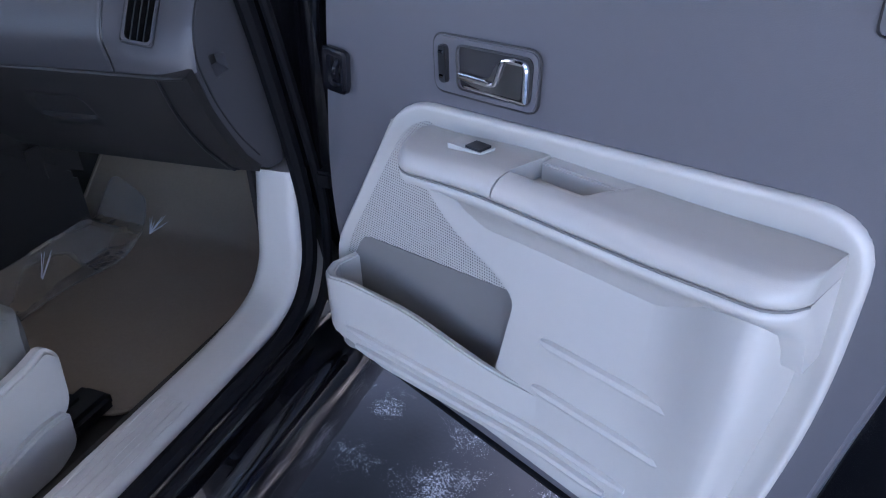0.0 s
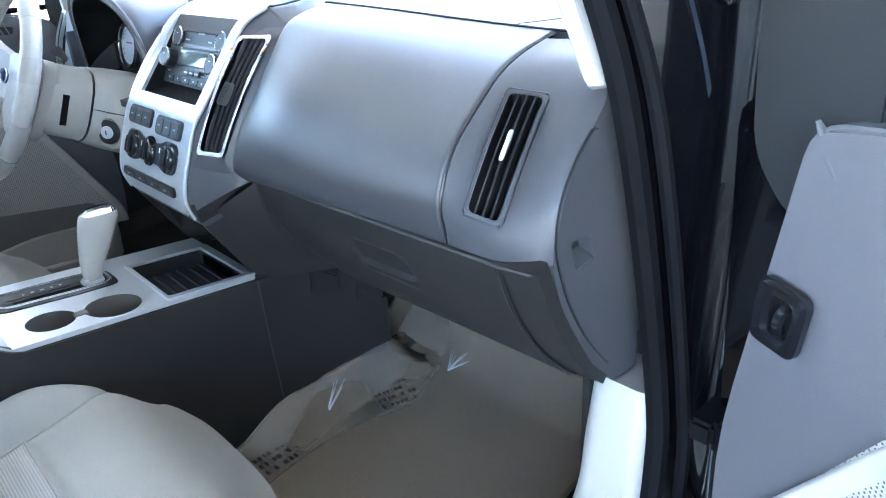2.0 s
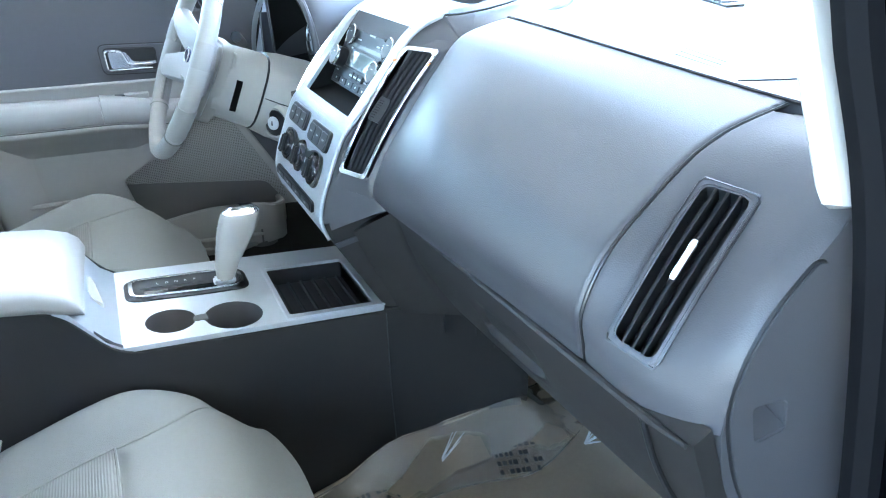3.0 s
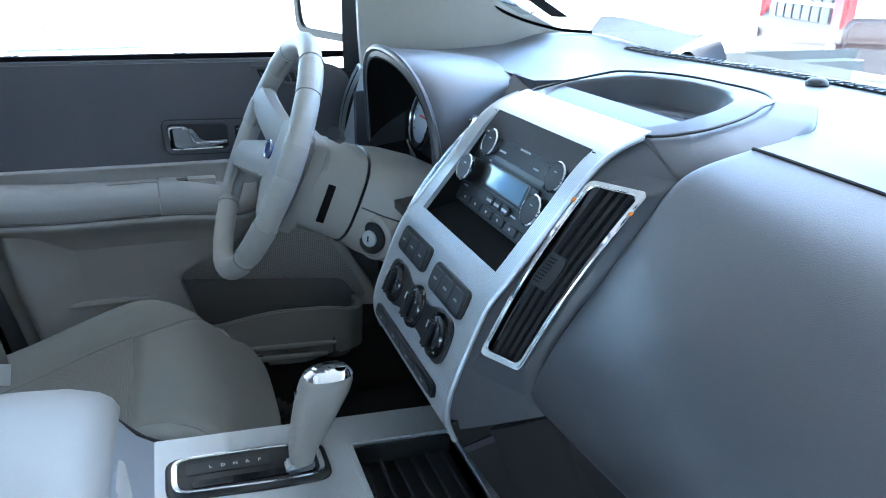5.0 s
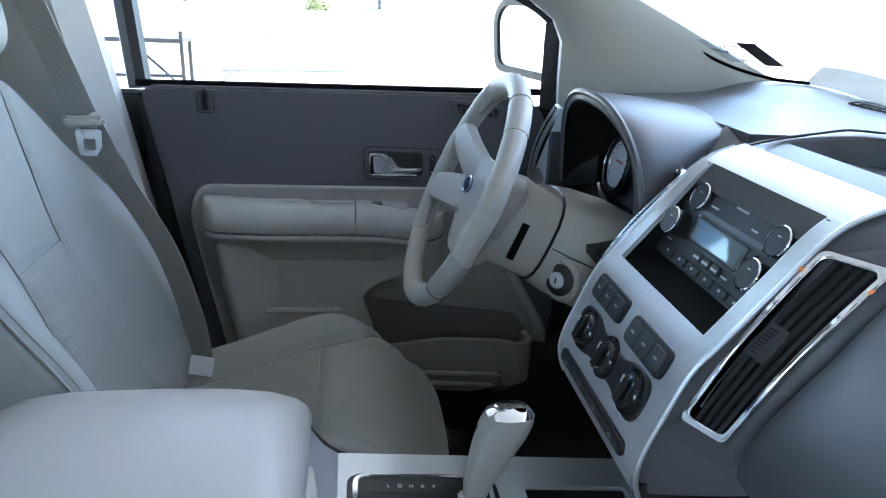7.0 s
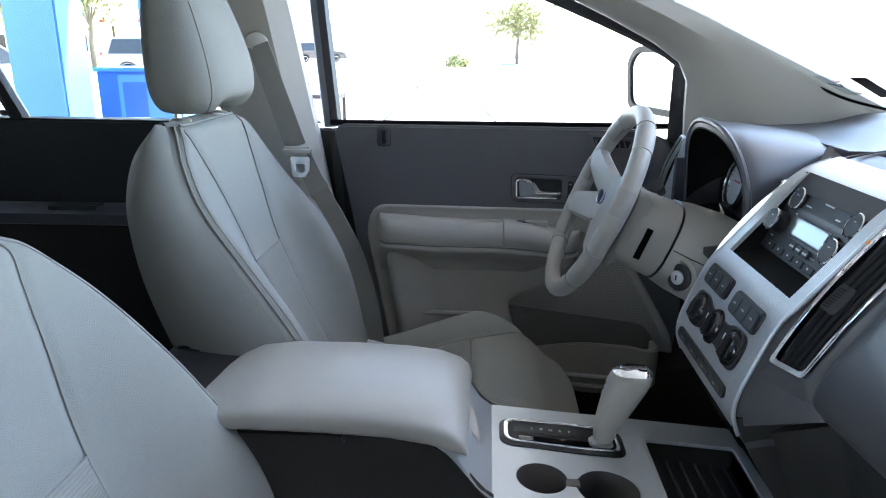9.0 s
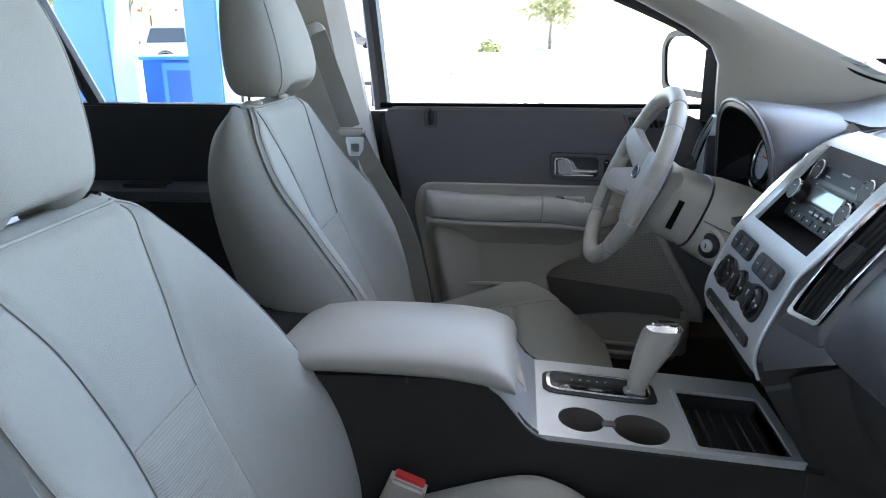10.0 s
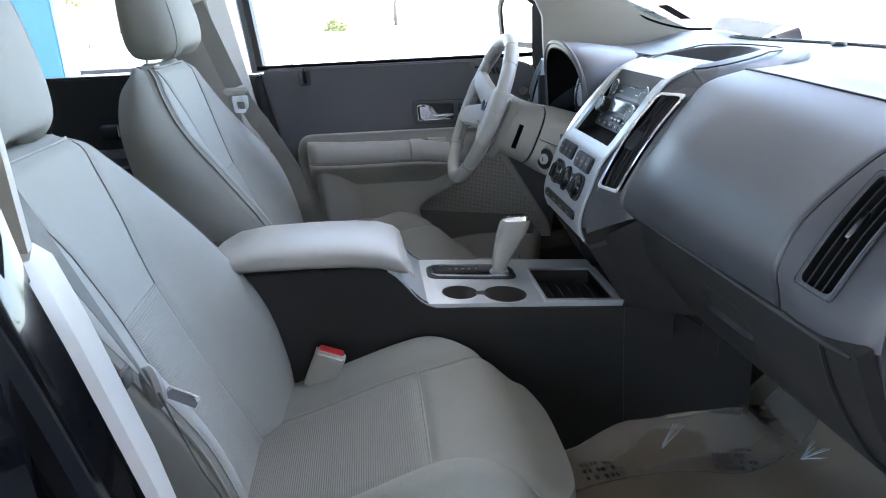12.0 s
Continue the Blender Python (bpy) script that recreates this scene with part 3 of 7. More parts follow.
# unseen rear panes, added dark to keep light out of the cabin
part("rear_pane", loft([[V(x, -1.15, 1.15), V(x, -2.38, 1.15), V(x - 0.12, -2.30, 1.60), V(x - 0.12, -1.12, 1.60)] for x in (0.82, 0.824)]), TINTED, CAR, "unseen rear window darkened to block light")
part("tailgate_pane", loft([[V(x, y, z) for x, z in ((-0.78, 1.14), (0.78, 1.14), (0.66, 1.62), (-0.66, 1.62))] for y in (-2.42, -2.424)]), TINTED, CAR, "unseen tailgate window darkened to block light")
part("rear_quarter", box((0.85, -1.7, 0.75), (0.08, 1.3, 0.85), 0.02), PAINT, CAR)
# windscreen
def screen(s, t):
    x = (s - 0.5) * 2 * (0.80 - 0.17 * t)
    return V(x, 0.80 - 0.30 * (x / 0.8) ** 2 * (1 - 0.3 * t) - 1.28 * t, 1.14 + 0.53 * t - 0.03 * (x / 0.8) ** 2)


ws = part("windscreen", sheet(screen, 20, 10, 0.005), GLASS, CAR, "clear windscreen")
ws.visible_shadow = False
for sg in (-1, 1):
    border = [(0.55, 0.182), (0.58, 0.184), (0.61, 0.190), (0.640, 0.215), (0.652, 0.250), (0.650, 0.32), (0.645, 0.42), (0.625, 0.60), (0.60, 0.80)]
    part("screen_border", tube(spline([screen(0.5 + sg * x / (2 * (0.80 - 0.17 * t)), t) + V(0, -0.010, -0.004) for x, t in border], 5), 0.0042, 6, flat=0.4), RUBBER, CAR, "black windscreen border")
part("cowl", loft([[V(x, 0.46 + 0.36 - 0.30 * (x / 0.8) ** 2 + dy, z) for dy, z in ((-0.16, 1.10), (-0.16, 1.155), (0.0, 1.12), (0.12, 1.10), (0.12, 1.05))] for x in (-0.8, -0.6, -0.4, -0.2, 0, 0.2, 0.4, 0.6, 0.8)]), BLACK, CAR, "black windscreen cowl")


# ---- doors ----
DOOR_D, DOOR_N, DOOR_O = V(0.905, -0.425, 0), V(0.425, 0.905, 0), V(0.940, 0.040, 0)


def open_door(u, z, w):
    return DOOR_O + DOOR_D * u - DOOR_N * w + V(0, 0, z)


def shut_door(u, z, w):
    return V(-0.755 - 0.03 * (u / 0.86) + w, 0.04 - u, z - 0.035 * smooth(0.985 - z, 0.0, 0.055) - 0.008 * smooth(1.155 - z, 0.0, 0.05))


def door(at, name, label, open_side):
    D = thing(name, at(0.4, 0.40, -0.08), label, "car door")
    zt = 1.150 if open_side else 1.160
    upper = [(0.052, 1.135), (0.145, zt - 0.002), (0.86, zt), (0.785, 0.80), (0.735, 0.455), (0.03, 0.465), (-0.012, 0.764)]
    part("upper_panel", prism(fillet(upper, [0.03, 0.03, 0.03, 0.3, 0.03, 0.03, 0.1], 4), at, -0.06, 0.0, 0.008, 3), DOOR_GREY_LIT, D, "dark grey moulded door panel")
    # raised rim of the light inset
    out = [(0.20, 0.962), (0.762, 0.990), (0.756, 0.80), (0.700, 0.50), (0.03, 0.535), (-0.004, 0.66)]
    inn = [(0.215, 0.938), (0.738, 0.964), (0.732, 0.80), (0.680, 0.522), (0.052, 0.555), (0.026, 0.662)]
    if not open_side:
        out[:2], inn[:2] = [(0.18, 0.974), (0.788, 0.976)], [(0.20, 0.964), (0.762, 0.966)]
    rad = [0.06, 0.06, 0.2, 0.03, 0.03, 0.06]
    part("inset_back", prism(fillet(out, rad, 5), at, -0.01, 0.002), STONE, D, "stone-coloured lower door panel")
    ro, ri = fillet(out, rad, 6), fillet(inn, rad, 6)
    part("inset_rim", loft([[at(a[0] + (b[0] - a[0]) * k, a[1] + (b[1] - a[1]) * k, w) for a, b in zip(ro, ri)] for k, w in ((0.0, -0.004), (0.0, 0.004), (0.05, 0.0080), (0.13, 0.0102), (0.22, 0.0106), (0.34, 0.0098), (0.55, 0.0074), (0.85, 0.0050), (1.25, 0.0034), (1.7, 0.0022), (2.2, 0.0015))], True, False), STONE, D, "", 60)
    # lower bulge with the ribs
    low = [(0.262, 0.895), (0.30, 0.910), (0.725, 0.930), (0.716, 0.80), (0.670, 0.53), (0.06, 0.553), (0.06, 0.585), (0.380, 0.60), (0.398, 0.66), (0.428, 0.778), (0.398, 0.800), (0.318, 0.836)]
    part("lower_panel", prism(fillet(low, [0.01, 0.01, 0.03, 0.2, 0.03, 0.02, 0.0, 0.03, 0.05, 0.02, 0.05, 0.05], 4), at, 0.0, 0.045, 0.018, 7), STONE, D)
    def lip_w(u):
        """How far the pocket's front stands out."""
        return 0.045 + 0.038 * min(max((0.47 - u) / 0.37, 0), 1)

    for z, u0, u1 in ((0.743, 0.472, 0.650), (0.669, 0.462, 0.640), (0.598, 0.12, 0.600), (0.572, 0.14, 0.575)):
        part("rib", tube([at(u0 + (u1 - u0) * k / 16, z, lip_w(u0 + (u1 - u0) * k / 16) + 0.0012) for k in range(17)], [0.004] + [0.0072] * 15 + [0.004], 8), STONE, D)
    # map pocket
    front = [(0.052, 0.0), (0.050, 0.05), (0.066, 0.074)] + [(0.09 + 0.02 * k, lip_w(0.09 + 0.02 * k)) for k in range(20)]
    lip = front + [(0.46, 0.030)] + [(u + 0.004, w - 0.011) for u, w in reversed(front[3:-2])] + [(0.078, 0.062), (0.064, 0.044), (0.066, 0.0)]
    part("map_pocket", prism(lip, lambda u, w, z: at(u, z + (0.028 * smooth(0.42 - u, 0.0, 0.2) - 0.012 * smooth(0.14 - u, 0.0, 0.08) if z > 0.6 else 0.022 * smooth(0.2 - u, 0.0, 0.1)), w), 0.552, 0.657, 0.003, 2), STONE, D, "moulded map pocket")
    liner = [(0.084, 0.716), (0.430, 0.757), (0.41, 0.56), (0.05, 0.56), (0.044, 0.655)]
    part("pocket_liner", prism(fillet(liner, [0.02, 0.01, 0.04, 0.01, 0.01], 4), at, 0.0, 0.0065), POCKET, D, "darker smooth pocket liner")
    cup_m = Matrix.Translation(at(0.118, 0.56, 0.040))
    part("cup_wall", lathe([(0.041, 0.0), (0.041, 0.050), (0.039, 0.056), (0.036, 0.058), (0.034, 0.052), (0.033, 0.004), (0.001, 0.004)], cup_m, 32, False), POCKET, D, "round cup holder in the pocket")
    # speaker grille
    bm = prism([(0.172, 0.925), (0.20, 0.94), (0.245, 0.945), (0.30, 0.90), (0.43, 0.80), (0.43, 0.735), (0.085, 0.714), (0.05, 0.664), (0.035, 0.664), (0.03, 0.70)], at, 0.0, 0.005)
    g = part("speaker_grille", bm, PERF, D, "perforated speaker grille")
    uv = g.data.uv_layers.new(name="holes")
    for lp in g.data.loops:
        p = g.data.vertices[lp.vertex_index].co
        d = p - at(0, 0, 0)
        along = (at(1, 0, 0) - at(0, 0, 0)).normalized()
        uv.data[lp.index].uv = (d.dot(along) + p.z, d.dot(along) - p.z)
    # armrest on its ledge
    def arm_edge(u):
        """How far the armrest stands out, and the height of its lower seam."""
        a, b = min(max((u - 0.256) / 0.060, 0), 1), min(max((0.742 - u) / 0.034, 0), 1)
        w = 0.022 + 0.077 * math.sqrt(max(1 - (1 - a) ** 2, 0)) * (0.50 + 0.50 * math.sqrt(max(1 - (1 - b) ** 2, 0)))
        return w, 0.930 + 0.004 * smooth(u, 0.60, 0.74) - 0.013 * (1 - smooth(u, 0.256, 0.44))

    def arm(u0, u1, grip, steps):
        rings = []
        for k in range(steps + 1):
            u = u0 + (u1 - u0) * (k / steps if u0 > 0.4 else (k / steps) ** 1.6)
            if u0 > 0.4:
                u = u0 + (u1 - u0) * (1 - (1 - k / steps) ** 1.6)
            w, zs = arm_edge(u)
            w0 = 0.068 * (1 - smooth(u, 0.522, 0.556)) if grip else 0.0
            top = zs + (0.0245 if open_side else 0.034)
            sec = [(w0, zs), (w0, top - 0.005), (max(0.38 * w, w0 + 0.001), top - 0.0015), (max(0.70 * w, w0 + 0.003), top), (0.86 * w, top - 0.0025), (0.955 * w, top - 0.009), (w, top - 0.017), (w - 0.0015, zs + 0.001)]
            rings.append([at(u, z, max(q, 0.001)) for q, z in fillet(sec, 0.003, 2)])
        return loft(rings)

    part("switch_block", arm(0.257, 0.4405, False, 26), STONE_SOFT, D, "padded switch block", 50)
    part("armrest", arm(0.4425, 0.7415, True, 56), STONE_SOFT, D, "padded stone-coloured armrest", 50)
    # the floor's darker colour adds to the shade inside the grip
    part("grip_pocket", prism([(0.444, 0.0), (0.444, 0.074), (0.57, 0.074), (0.57, 0.0)], lambda u, w, z: at(u, z, w), 0.905, 0.922), POCKET, D, "recessed grip pocket with a floor coloured darker for shade")
    part("grip_back", prism([(0.4425, 0.0), (0.4425, 0.023), (0.556, 0.023), (0.556, 0.0)], lambda u, w, z: at(u, z, w), 0.905, 0.9490 if open_side else 0.9580, 0.002, 2), STONE_SOFT, D)
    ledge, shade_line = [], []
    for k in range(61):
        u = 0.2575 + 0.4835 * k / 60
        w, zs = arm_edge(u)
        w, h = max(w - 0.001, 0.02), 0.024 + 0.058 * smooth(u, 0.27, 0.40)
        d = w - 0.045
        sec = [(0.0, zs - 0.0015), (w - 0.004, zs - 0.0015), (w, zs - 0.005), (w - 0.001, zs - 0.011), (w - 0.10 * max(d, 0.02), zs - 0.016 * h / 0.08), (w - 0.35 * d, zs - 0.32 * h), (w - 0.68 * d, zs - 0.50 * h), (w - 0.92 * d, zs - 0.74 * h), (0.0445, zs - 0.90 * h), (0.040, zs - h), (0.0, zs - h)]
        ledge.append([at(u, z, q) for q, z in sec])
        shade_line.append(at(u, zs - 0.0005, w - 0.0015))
    part("armrest_ledge", loft(ledge), STONE, D, "moulded ledge under the armrest", 60)
    # darker tube along the seam draws the line of shade under the armrest
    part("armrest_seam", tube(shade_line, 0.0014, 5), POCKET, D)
    column = []
    for k in range(25):
        z = 0.927 - 0.385 * k / 24
        a, du = 0.036 * smooth(z, 0.52, 0.92), (-0.009 * (0.93 - z) / 0.13 if z > 0.80 else -0.009 - 0.046 * (0.80 - z) / 0.27)
        flare = [(0.598 + 0.114 * j / 10, 0.0446 + a * smooth(j / 10, 0.0, 1.0) ** 1.3) for j in range(11)]
        tip = flare[-1][1]
        flare += [(0.7185, tip * 0.93), (0.7245, tip * 0.78), (0.7290, tip * 0.52), (0.7320, tip * 0.22), (0.7330, 0.0)]
        column.append([at(u + du, z, w) for u, w in [(0.598, 0.0)] + flare])
    part("panel_column", loft(column), STONE, D, "rounded end of the door panel", 60)
    for u in (0.352,) if open_side else (0.352, 0.397):
        part("window_switch", box((0, 0, 0), (1, 1, 1), 0), BLACK, D).data.transform(Matrix.Translation(at(u + (0.022 if open_side else 0.0), 0.9490 if open_side else 0.9585, 0.046)) @ Matrix((at(1, 0, 0) - at(0, 0, 0), at(0, 0, 1) - at(0, 0, 0), V(0, 0, 1))).transposed().to_4x4() @ Matrix.Diagonal((0.022, 0.018, 0.014, 1)))
    part("switch_bezel", prism(fillet([(0.336, 0.034), (0.336, 0.058), (0.388, 0.056), (0.388, 0.032)], 0.004, 2), lambda u, w, z: at(u, z, w), 0.936, 0.9530 if open_side else 0.9625), STONE, D)
    # release handle
    bo = fillet([(0.262, 1.052), (0.424, 1.056), (0.420, 0.988), (0.262, 0.984)], 0.016, 5)
    bi = fillet([(0.302, 1.044), (0.414, 1.047), (0.410, 0.997), (0.302, 0.994)], 0.010, 5)
    part("handle_bezel", ring(bo, bi, at, 0.0, 0.006, 0.002, 2), DOOR_GREY_LIT, D, "raised grey handle bezel")
    part("handle_recess", prism(bi, at, -0.02, 0.0015), CUP, D, "recessed handle cup")
    for line in (bo, bi):
        part("bezel_groove", tube([at(u, z, 0.0035 if line is bo else 0.006) for u, z in line], 0.0014, 5, True), CUP, D)
    part("lock_switch", prism(fillet([(0.276, 1.042), (0.289, 1.042), (0.289, 0.998), (0.276, 0.998)], 0.005, 3), at, 0.004, 0.012, 0.003), BLACK, D, "black lock rocker")
    lever = [(0.304, 1.008), (0.304, 1.014), (0.353, 1.014), (0.368, 1.038), (0.405, 1.041), (0.402, 1.002), (0.34, 1.000)]
    part("release_lever", prism(fillet(lever, [0.003, 0.003, 0.008, 0.006, 0.008, 0.006, 0.01], 4), at, 0.002, 0.010, 0.002, 2), LEVER, D, "chromed release lever with a dark reflection in its colour")
    edge = [(0.312, 1.011), (0.340, 1.0105), (0.362, 1.011), (0.369, 1.020), (0.376, 1.037), (0.384, 1.041), (0.404, 1.042), (0.410, 1.038), (0.410, 1.020), (0.409, 1.002)]
    part("lever_edge", tube(spline([at(u, z, 0.012) for u, z in edge], 4), [0.0026] * 20 + [0.0034] * 17, 8), CHROME, D, "bright chrome edge")
    part("lever_edge", tube([at(0.314, 0.9985, 0.006), at(0.36, 0.998, 0.006), at(0.407, 0.9985, 0.008)], 0.002, 8), CHROME, D)
    for z in (1.034, 1.006):
        part("lock_tip", tube([at(0.279, z, 0.012), at(0.286, z, 0.012)], 0.0022, 6), CHROME, D)
    # demister vent and lock knob at the belt line
    vo = fillet([(0.135, 1.137), (0.25, 1.148), (0.235, 1.118), (0.145, 1.112)], 0.008, 4)
    vi = fillet([(0.145, 1.132), (0.237, 1.141), (0.228, 1.123), (0.151, 1.118)], 0.004, 4)
    part("side_vent", ring(vo, vi, at, 0.0, 0.005, 0.001, 1), DOOR_GREY_LIT, D, "small demister outlet")
    part("vent_cavity", prism(vi, at, 0.0, 0.0015), BLACK, D)
    for k in range(6):
        part("vent_slat", prism([(0.155 + 0.013 * k, 1.118), (0.158 + 0.013 * k, 1.118), (0.165 + 0.013 * k, 1.135), (0.162 + 0.013 * k, 1.135)], at, 0.0, 0.004), DOOR_GREY_LIT, D)
    part("lock_plate", ring(fillet([(0.718, 1.150), (0.748, 1.150), (0.748, 1.118), (0.718, 1.118)], 0.007, 3), fillet([(0.722, 1.146), (0.744, 1.146), (0.744, 1.122), (0.722, 1.122)], 0.005, 3), at, 0.0, 0.004), DOOR_GREY_LIT, D)
    part("plate_groove", tube([at(u, z, 0.003) for u, z in fillet([(0.717, 1.151), (0.749, 1.151), (0.749, 1.117), (0.717, 1.117)], 0.007, 3)], 0.0012, 5, True), CUP, D)
    part("lock_knob", tube([at(0.733, 1.124, 0.003), at(0.733, 1.132, 0.009), at(0.733, 1.148, 0.009), at(0.733, 1.156, 0.005)], [0.006, 0.005, 0.006, 0.003], 8), BLACK, D, "black lock knob")
    # outer shell, seals, window frame and pane
    shell = [(-0.10, 1.13), (0.86, 1.145), (0.99, 1.145), (0.90, 0.75), (0.80, 0.40), (0.02, 0.385), (-0.06, 0.60)]
    part("outer_shell", prism(fillet(shell, 0.04, 3), at, -0.17, -0.055, 0.012, 2), PAINT, D, "glossy black outer door skin")
    part("lower_seal", tube([at(0.03 + 0.72 * k / 8, 0.442 - 0.01 * k / 8, -0.025) for k in range(9)], 0.014, 8), RUBBER, D, "black rubber lower seal")
    part("belt_seal", tube([at(0.02 + 0.85 * k / 8, zt + 0.002, -0.03) for k in range(9)], 0.007, 6), RUBBER, D)
    f = 0.105 if open_side else 0.022
    if open_side:
        part("sail_panel", prism(fillet([(0.02, 1.040), (0.098, 1.05), (0.096, 1.34), (0.06, 1.34), (-0.045, 1.24), (-0.032, 1.085)], [0.02, 0.004, 0.01, 0.02, 0.03, 0.045], 5), at, -0.075, -0.022, 0.006, 3), SAIL, D, "charcoal mirror sail panel")
        part("sail_rail", tube([at(0.103, 1.12, -0.028), at(0.101, 1.22, -0.030), at(0.100, 1.33, -0.034)], 0.008, 8), DOOR_GREY_LIT, D)
        frame_o = fillet([(-0.100, 1.155), (-0.345, 1.185), (-0.372, 1.245), (-0.345, 1.345), (-0.150, 1.345), (-0.118, 1.30)], 0.03, 4)
        frame_i = fillet([(-0.150, 1.187), (-0.335, 1.200), (-0.352, 1.25), (-0.330, 1.328), (-0.160, 1.328), (-0.143, 1.29)], 0.025, 4)

        def back_at(w, z, e):
            return at(-0.022 - 0.517 * (w + 0.133) - e, z, w)
        mirror = part("mirror_housing", prism(frame_o, back_at, 0.0, 0.09, 0.02, 3), SAIL, D, "dark passenger door mirror")
        part("mirror_rim", ring(frame_o, frame_i, back_at, -0.012, 0.002, 0.002, 2), SAIL, mirror)
        part("mirror_glass", prism(frame_i, back_at, -0.006, -0.003), MIRROR, mirror, "mirror glass")
        part("mirror_arm", box((0, 0, 0), (0.09, 0.10, 0.05), 0.015, m=Matrix.Translation(at(-0.02, 1.160, -0.105))), SAIL, mirror)
    rail = spline([at(f, 1.13, -0.05), at(f + 0.008, 1.25, -0.052), at(f + 0.035, 1.335, -0.06), at(0.40, 1.49, -0.09), at(0.65, 1.585, -0.13), at(0.90, 1.60, -0.15)], 6)
    part("window_rail", tube(rail, 0.022, 8), BLACK, D, "black window surround")
    part("window_rail", tube([at(0.868, 1.15, -0.05), at(0.90, 1.40, -0.10), at(0.925, 1.60, -0.15)], 0.024, 8), BLACK, D)
    pane = part("pane", prism([(f, 1.14), (0.87, 1.14), (0.915, 1.58), (0.65, 1.57), (0.40, 1.475), (f + 0.035, 1.32)], lambda u, z, w: at(u, z, w - 0.05 - 0.22 * (z - 1.14)), -0.002, 0.002), GLASS, D, "clear side window")
    pane.visible_shadow = False
    if open_side:
        part("latch_cover", ring(fillet([(0.036, 1.003), (0.092, 1.000), (0.084, 0.938), (0.032, 0.938)], 0.012, 4), fillet([(0.052, 0.990), (0.078, 0.988), (0.073, 0.952), (0.050, 0.952)], 0.008, 4), at, 0.0, 0.014, 0.004, 2), GLOSS, D, "black latch cover")
        part("latch_hook", tube(spline([at(0.060, 0.955, 0.003), at(0.064, 0.97, 0.012), at(0.066, 0.985, 0.004)], 4), 0.005, 6), GLOSS, D)
        part("hinge", box(at(-0.03, 0.76, -0.07), (0.05, 0.09, 0.05), 0.006), RUBBER, D)
        part("panel_crease", tube(spline([at(0.055, 1.136, -0.0055), at(0.085, 1.098, -0.0055), at(0.115, 1.056, -0.0065), at(0.126, 1.010, -0.008)], 6), [0.002, 0.003, 0.004, 0.005, 0.006] + [0.006] * 8 + [0.006, 0.005, 0.004, 0.003, 0.003, 0.002][:6], 10), DOOR_GREY_LIT, D)
        part("latch_backing", prism(fillet([(0.050, 0.992), (0.080, 0.990), (0.075, 0.950), (0.048, 0.950)], 0.008, 3), at, 0.0, 0.002), BLACK, D)
    return D


door(shut_door, "driver_door", "closed dark grey driver's door with stone-coloured armrest", False)
door(open_door, "passenger_door", "wide open passenger door with stone-coloured armrest and map pocket", True)

# rear door on the driver's side
RD = thing("rear_door", (-0.80, -1.4, 0.40), "closed rear door with window, coloured dark for the shaded rear cabin", "car door")
# panel, armrest and flush grip block carry the rear cabin's shade in their colour
part("upper_panel", prism([(-1.07, 0.45), (-1.07, 1.165), (-1.85, 1.172), (-1.85, 0.45)], lambda y, z, w: V(-0.77 + w, y, z), -0.06, 0.0, 0.006), LOWER, RD, "door panel coloured dark for the shaded rear cabin")
part("armrest", loft([[V(-0.77 + w, y, 0.93 + dz) for w, dz in ((0, 0.03), (0.05, 0.03), (0.07, 0.015), (0.07, -0.01), (0, -0.03))] for y in (-1.12, -1.2, -1.6, -1.8)]), GREY, RD, "armrest coloured dark for the shaded rear cabin")
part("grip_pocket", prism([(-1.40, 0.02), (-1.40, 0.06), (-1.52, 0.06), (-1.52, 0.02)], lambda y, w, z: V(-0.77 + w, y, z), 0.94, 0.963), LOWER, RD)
part("release_handle", box((-0.762, -1.255, 1.012), (0.02, 0.055, 0.045), 0.006), CHROME, RD, "chrome release handle")
part("lock_knob", tube([(-0.765, -1.655, 1.14), (-0.765, -1.655, 1.20)], 0.006, 8), BLACK, RD)
part("window_post", tube([(-0.80, -1.605, 1.15), (-0.76, -1.695, 1.40), (-0.72, -1.77, 1.62)], 0.022, 8), BLACK, RD, "black window divider")
part("outer_shell", box((-0.88, -1.45, 0.78), (0.10, 0.80, 0.76), 0.02), PAINT, RD)
rp = part("pane", prism([(-1.07, 1.15), (-2.0, 1.15), (-1.95, 1.45), (-1.75, 1.58), (-1.10, 1.60)], lambda y, z, w: V(-0.80 + w + 0.22 * (z - 1.15), y, z), 0.0, 0.004), GLASS, RD)
rp.visible_shadow = False
part("side_rail", tube([(-0.70, -0.72, 1.60), (-0.66, -1.1, 1.63), (-0.66, -2.4, 1.60)], 0.045, 8), HEAD, CAR)
part("side_rail", tube([(0.70, -0.72, 1.60), (0.66, -1.1, 1.63), (0.66, -2.4, 1.60)], 0.045, 8), HEAD, CAR)


# ---- dashboard ----
DASH = thing("dashboard", (0, 0.25, 0.72), "dark grey dashboard with soft passenger pad", "dashboard")


PAD_IN = [(-0.068, 0.946), (-0.086, 0.970), (-0.096, 1.02), (-0.076, 1.075), (-0.030, 1.128), (0.040, 1.170), (0.116, 1.188)]
PAD_OUT = [(-0.046, 0.951), (-0.053, 0.974), (-0.061, 1.013), (-0.040, 1.060), (0.004, 1.098), (0.062, 1.135), (0.139, 1.166)]


def pad_line(x, t):
    k = smooth(x, 0.15, 0.72)
    return curve_at(PAD_IN, t).lerp(curve_at(PAD_OUT, t), k)


def pad_right(t):
    """Where the pad meets the dash end."""
    return 0.635 + 0.011 * math.sin(math.pi * min(t / 0.8, 1)) + 0.012 * smooth(t, 0.86, 1.0)


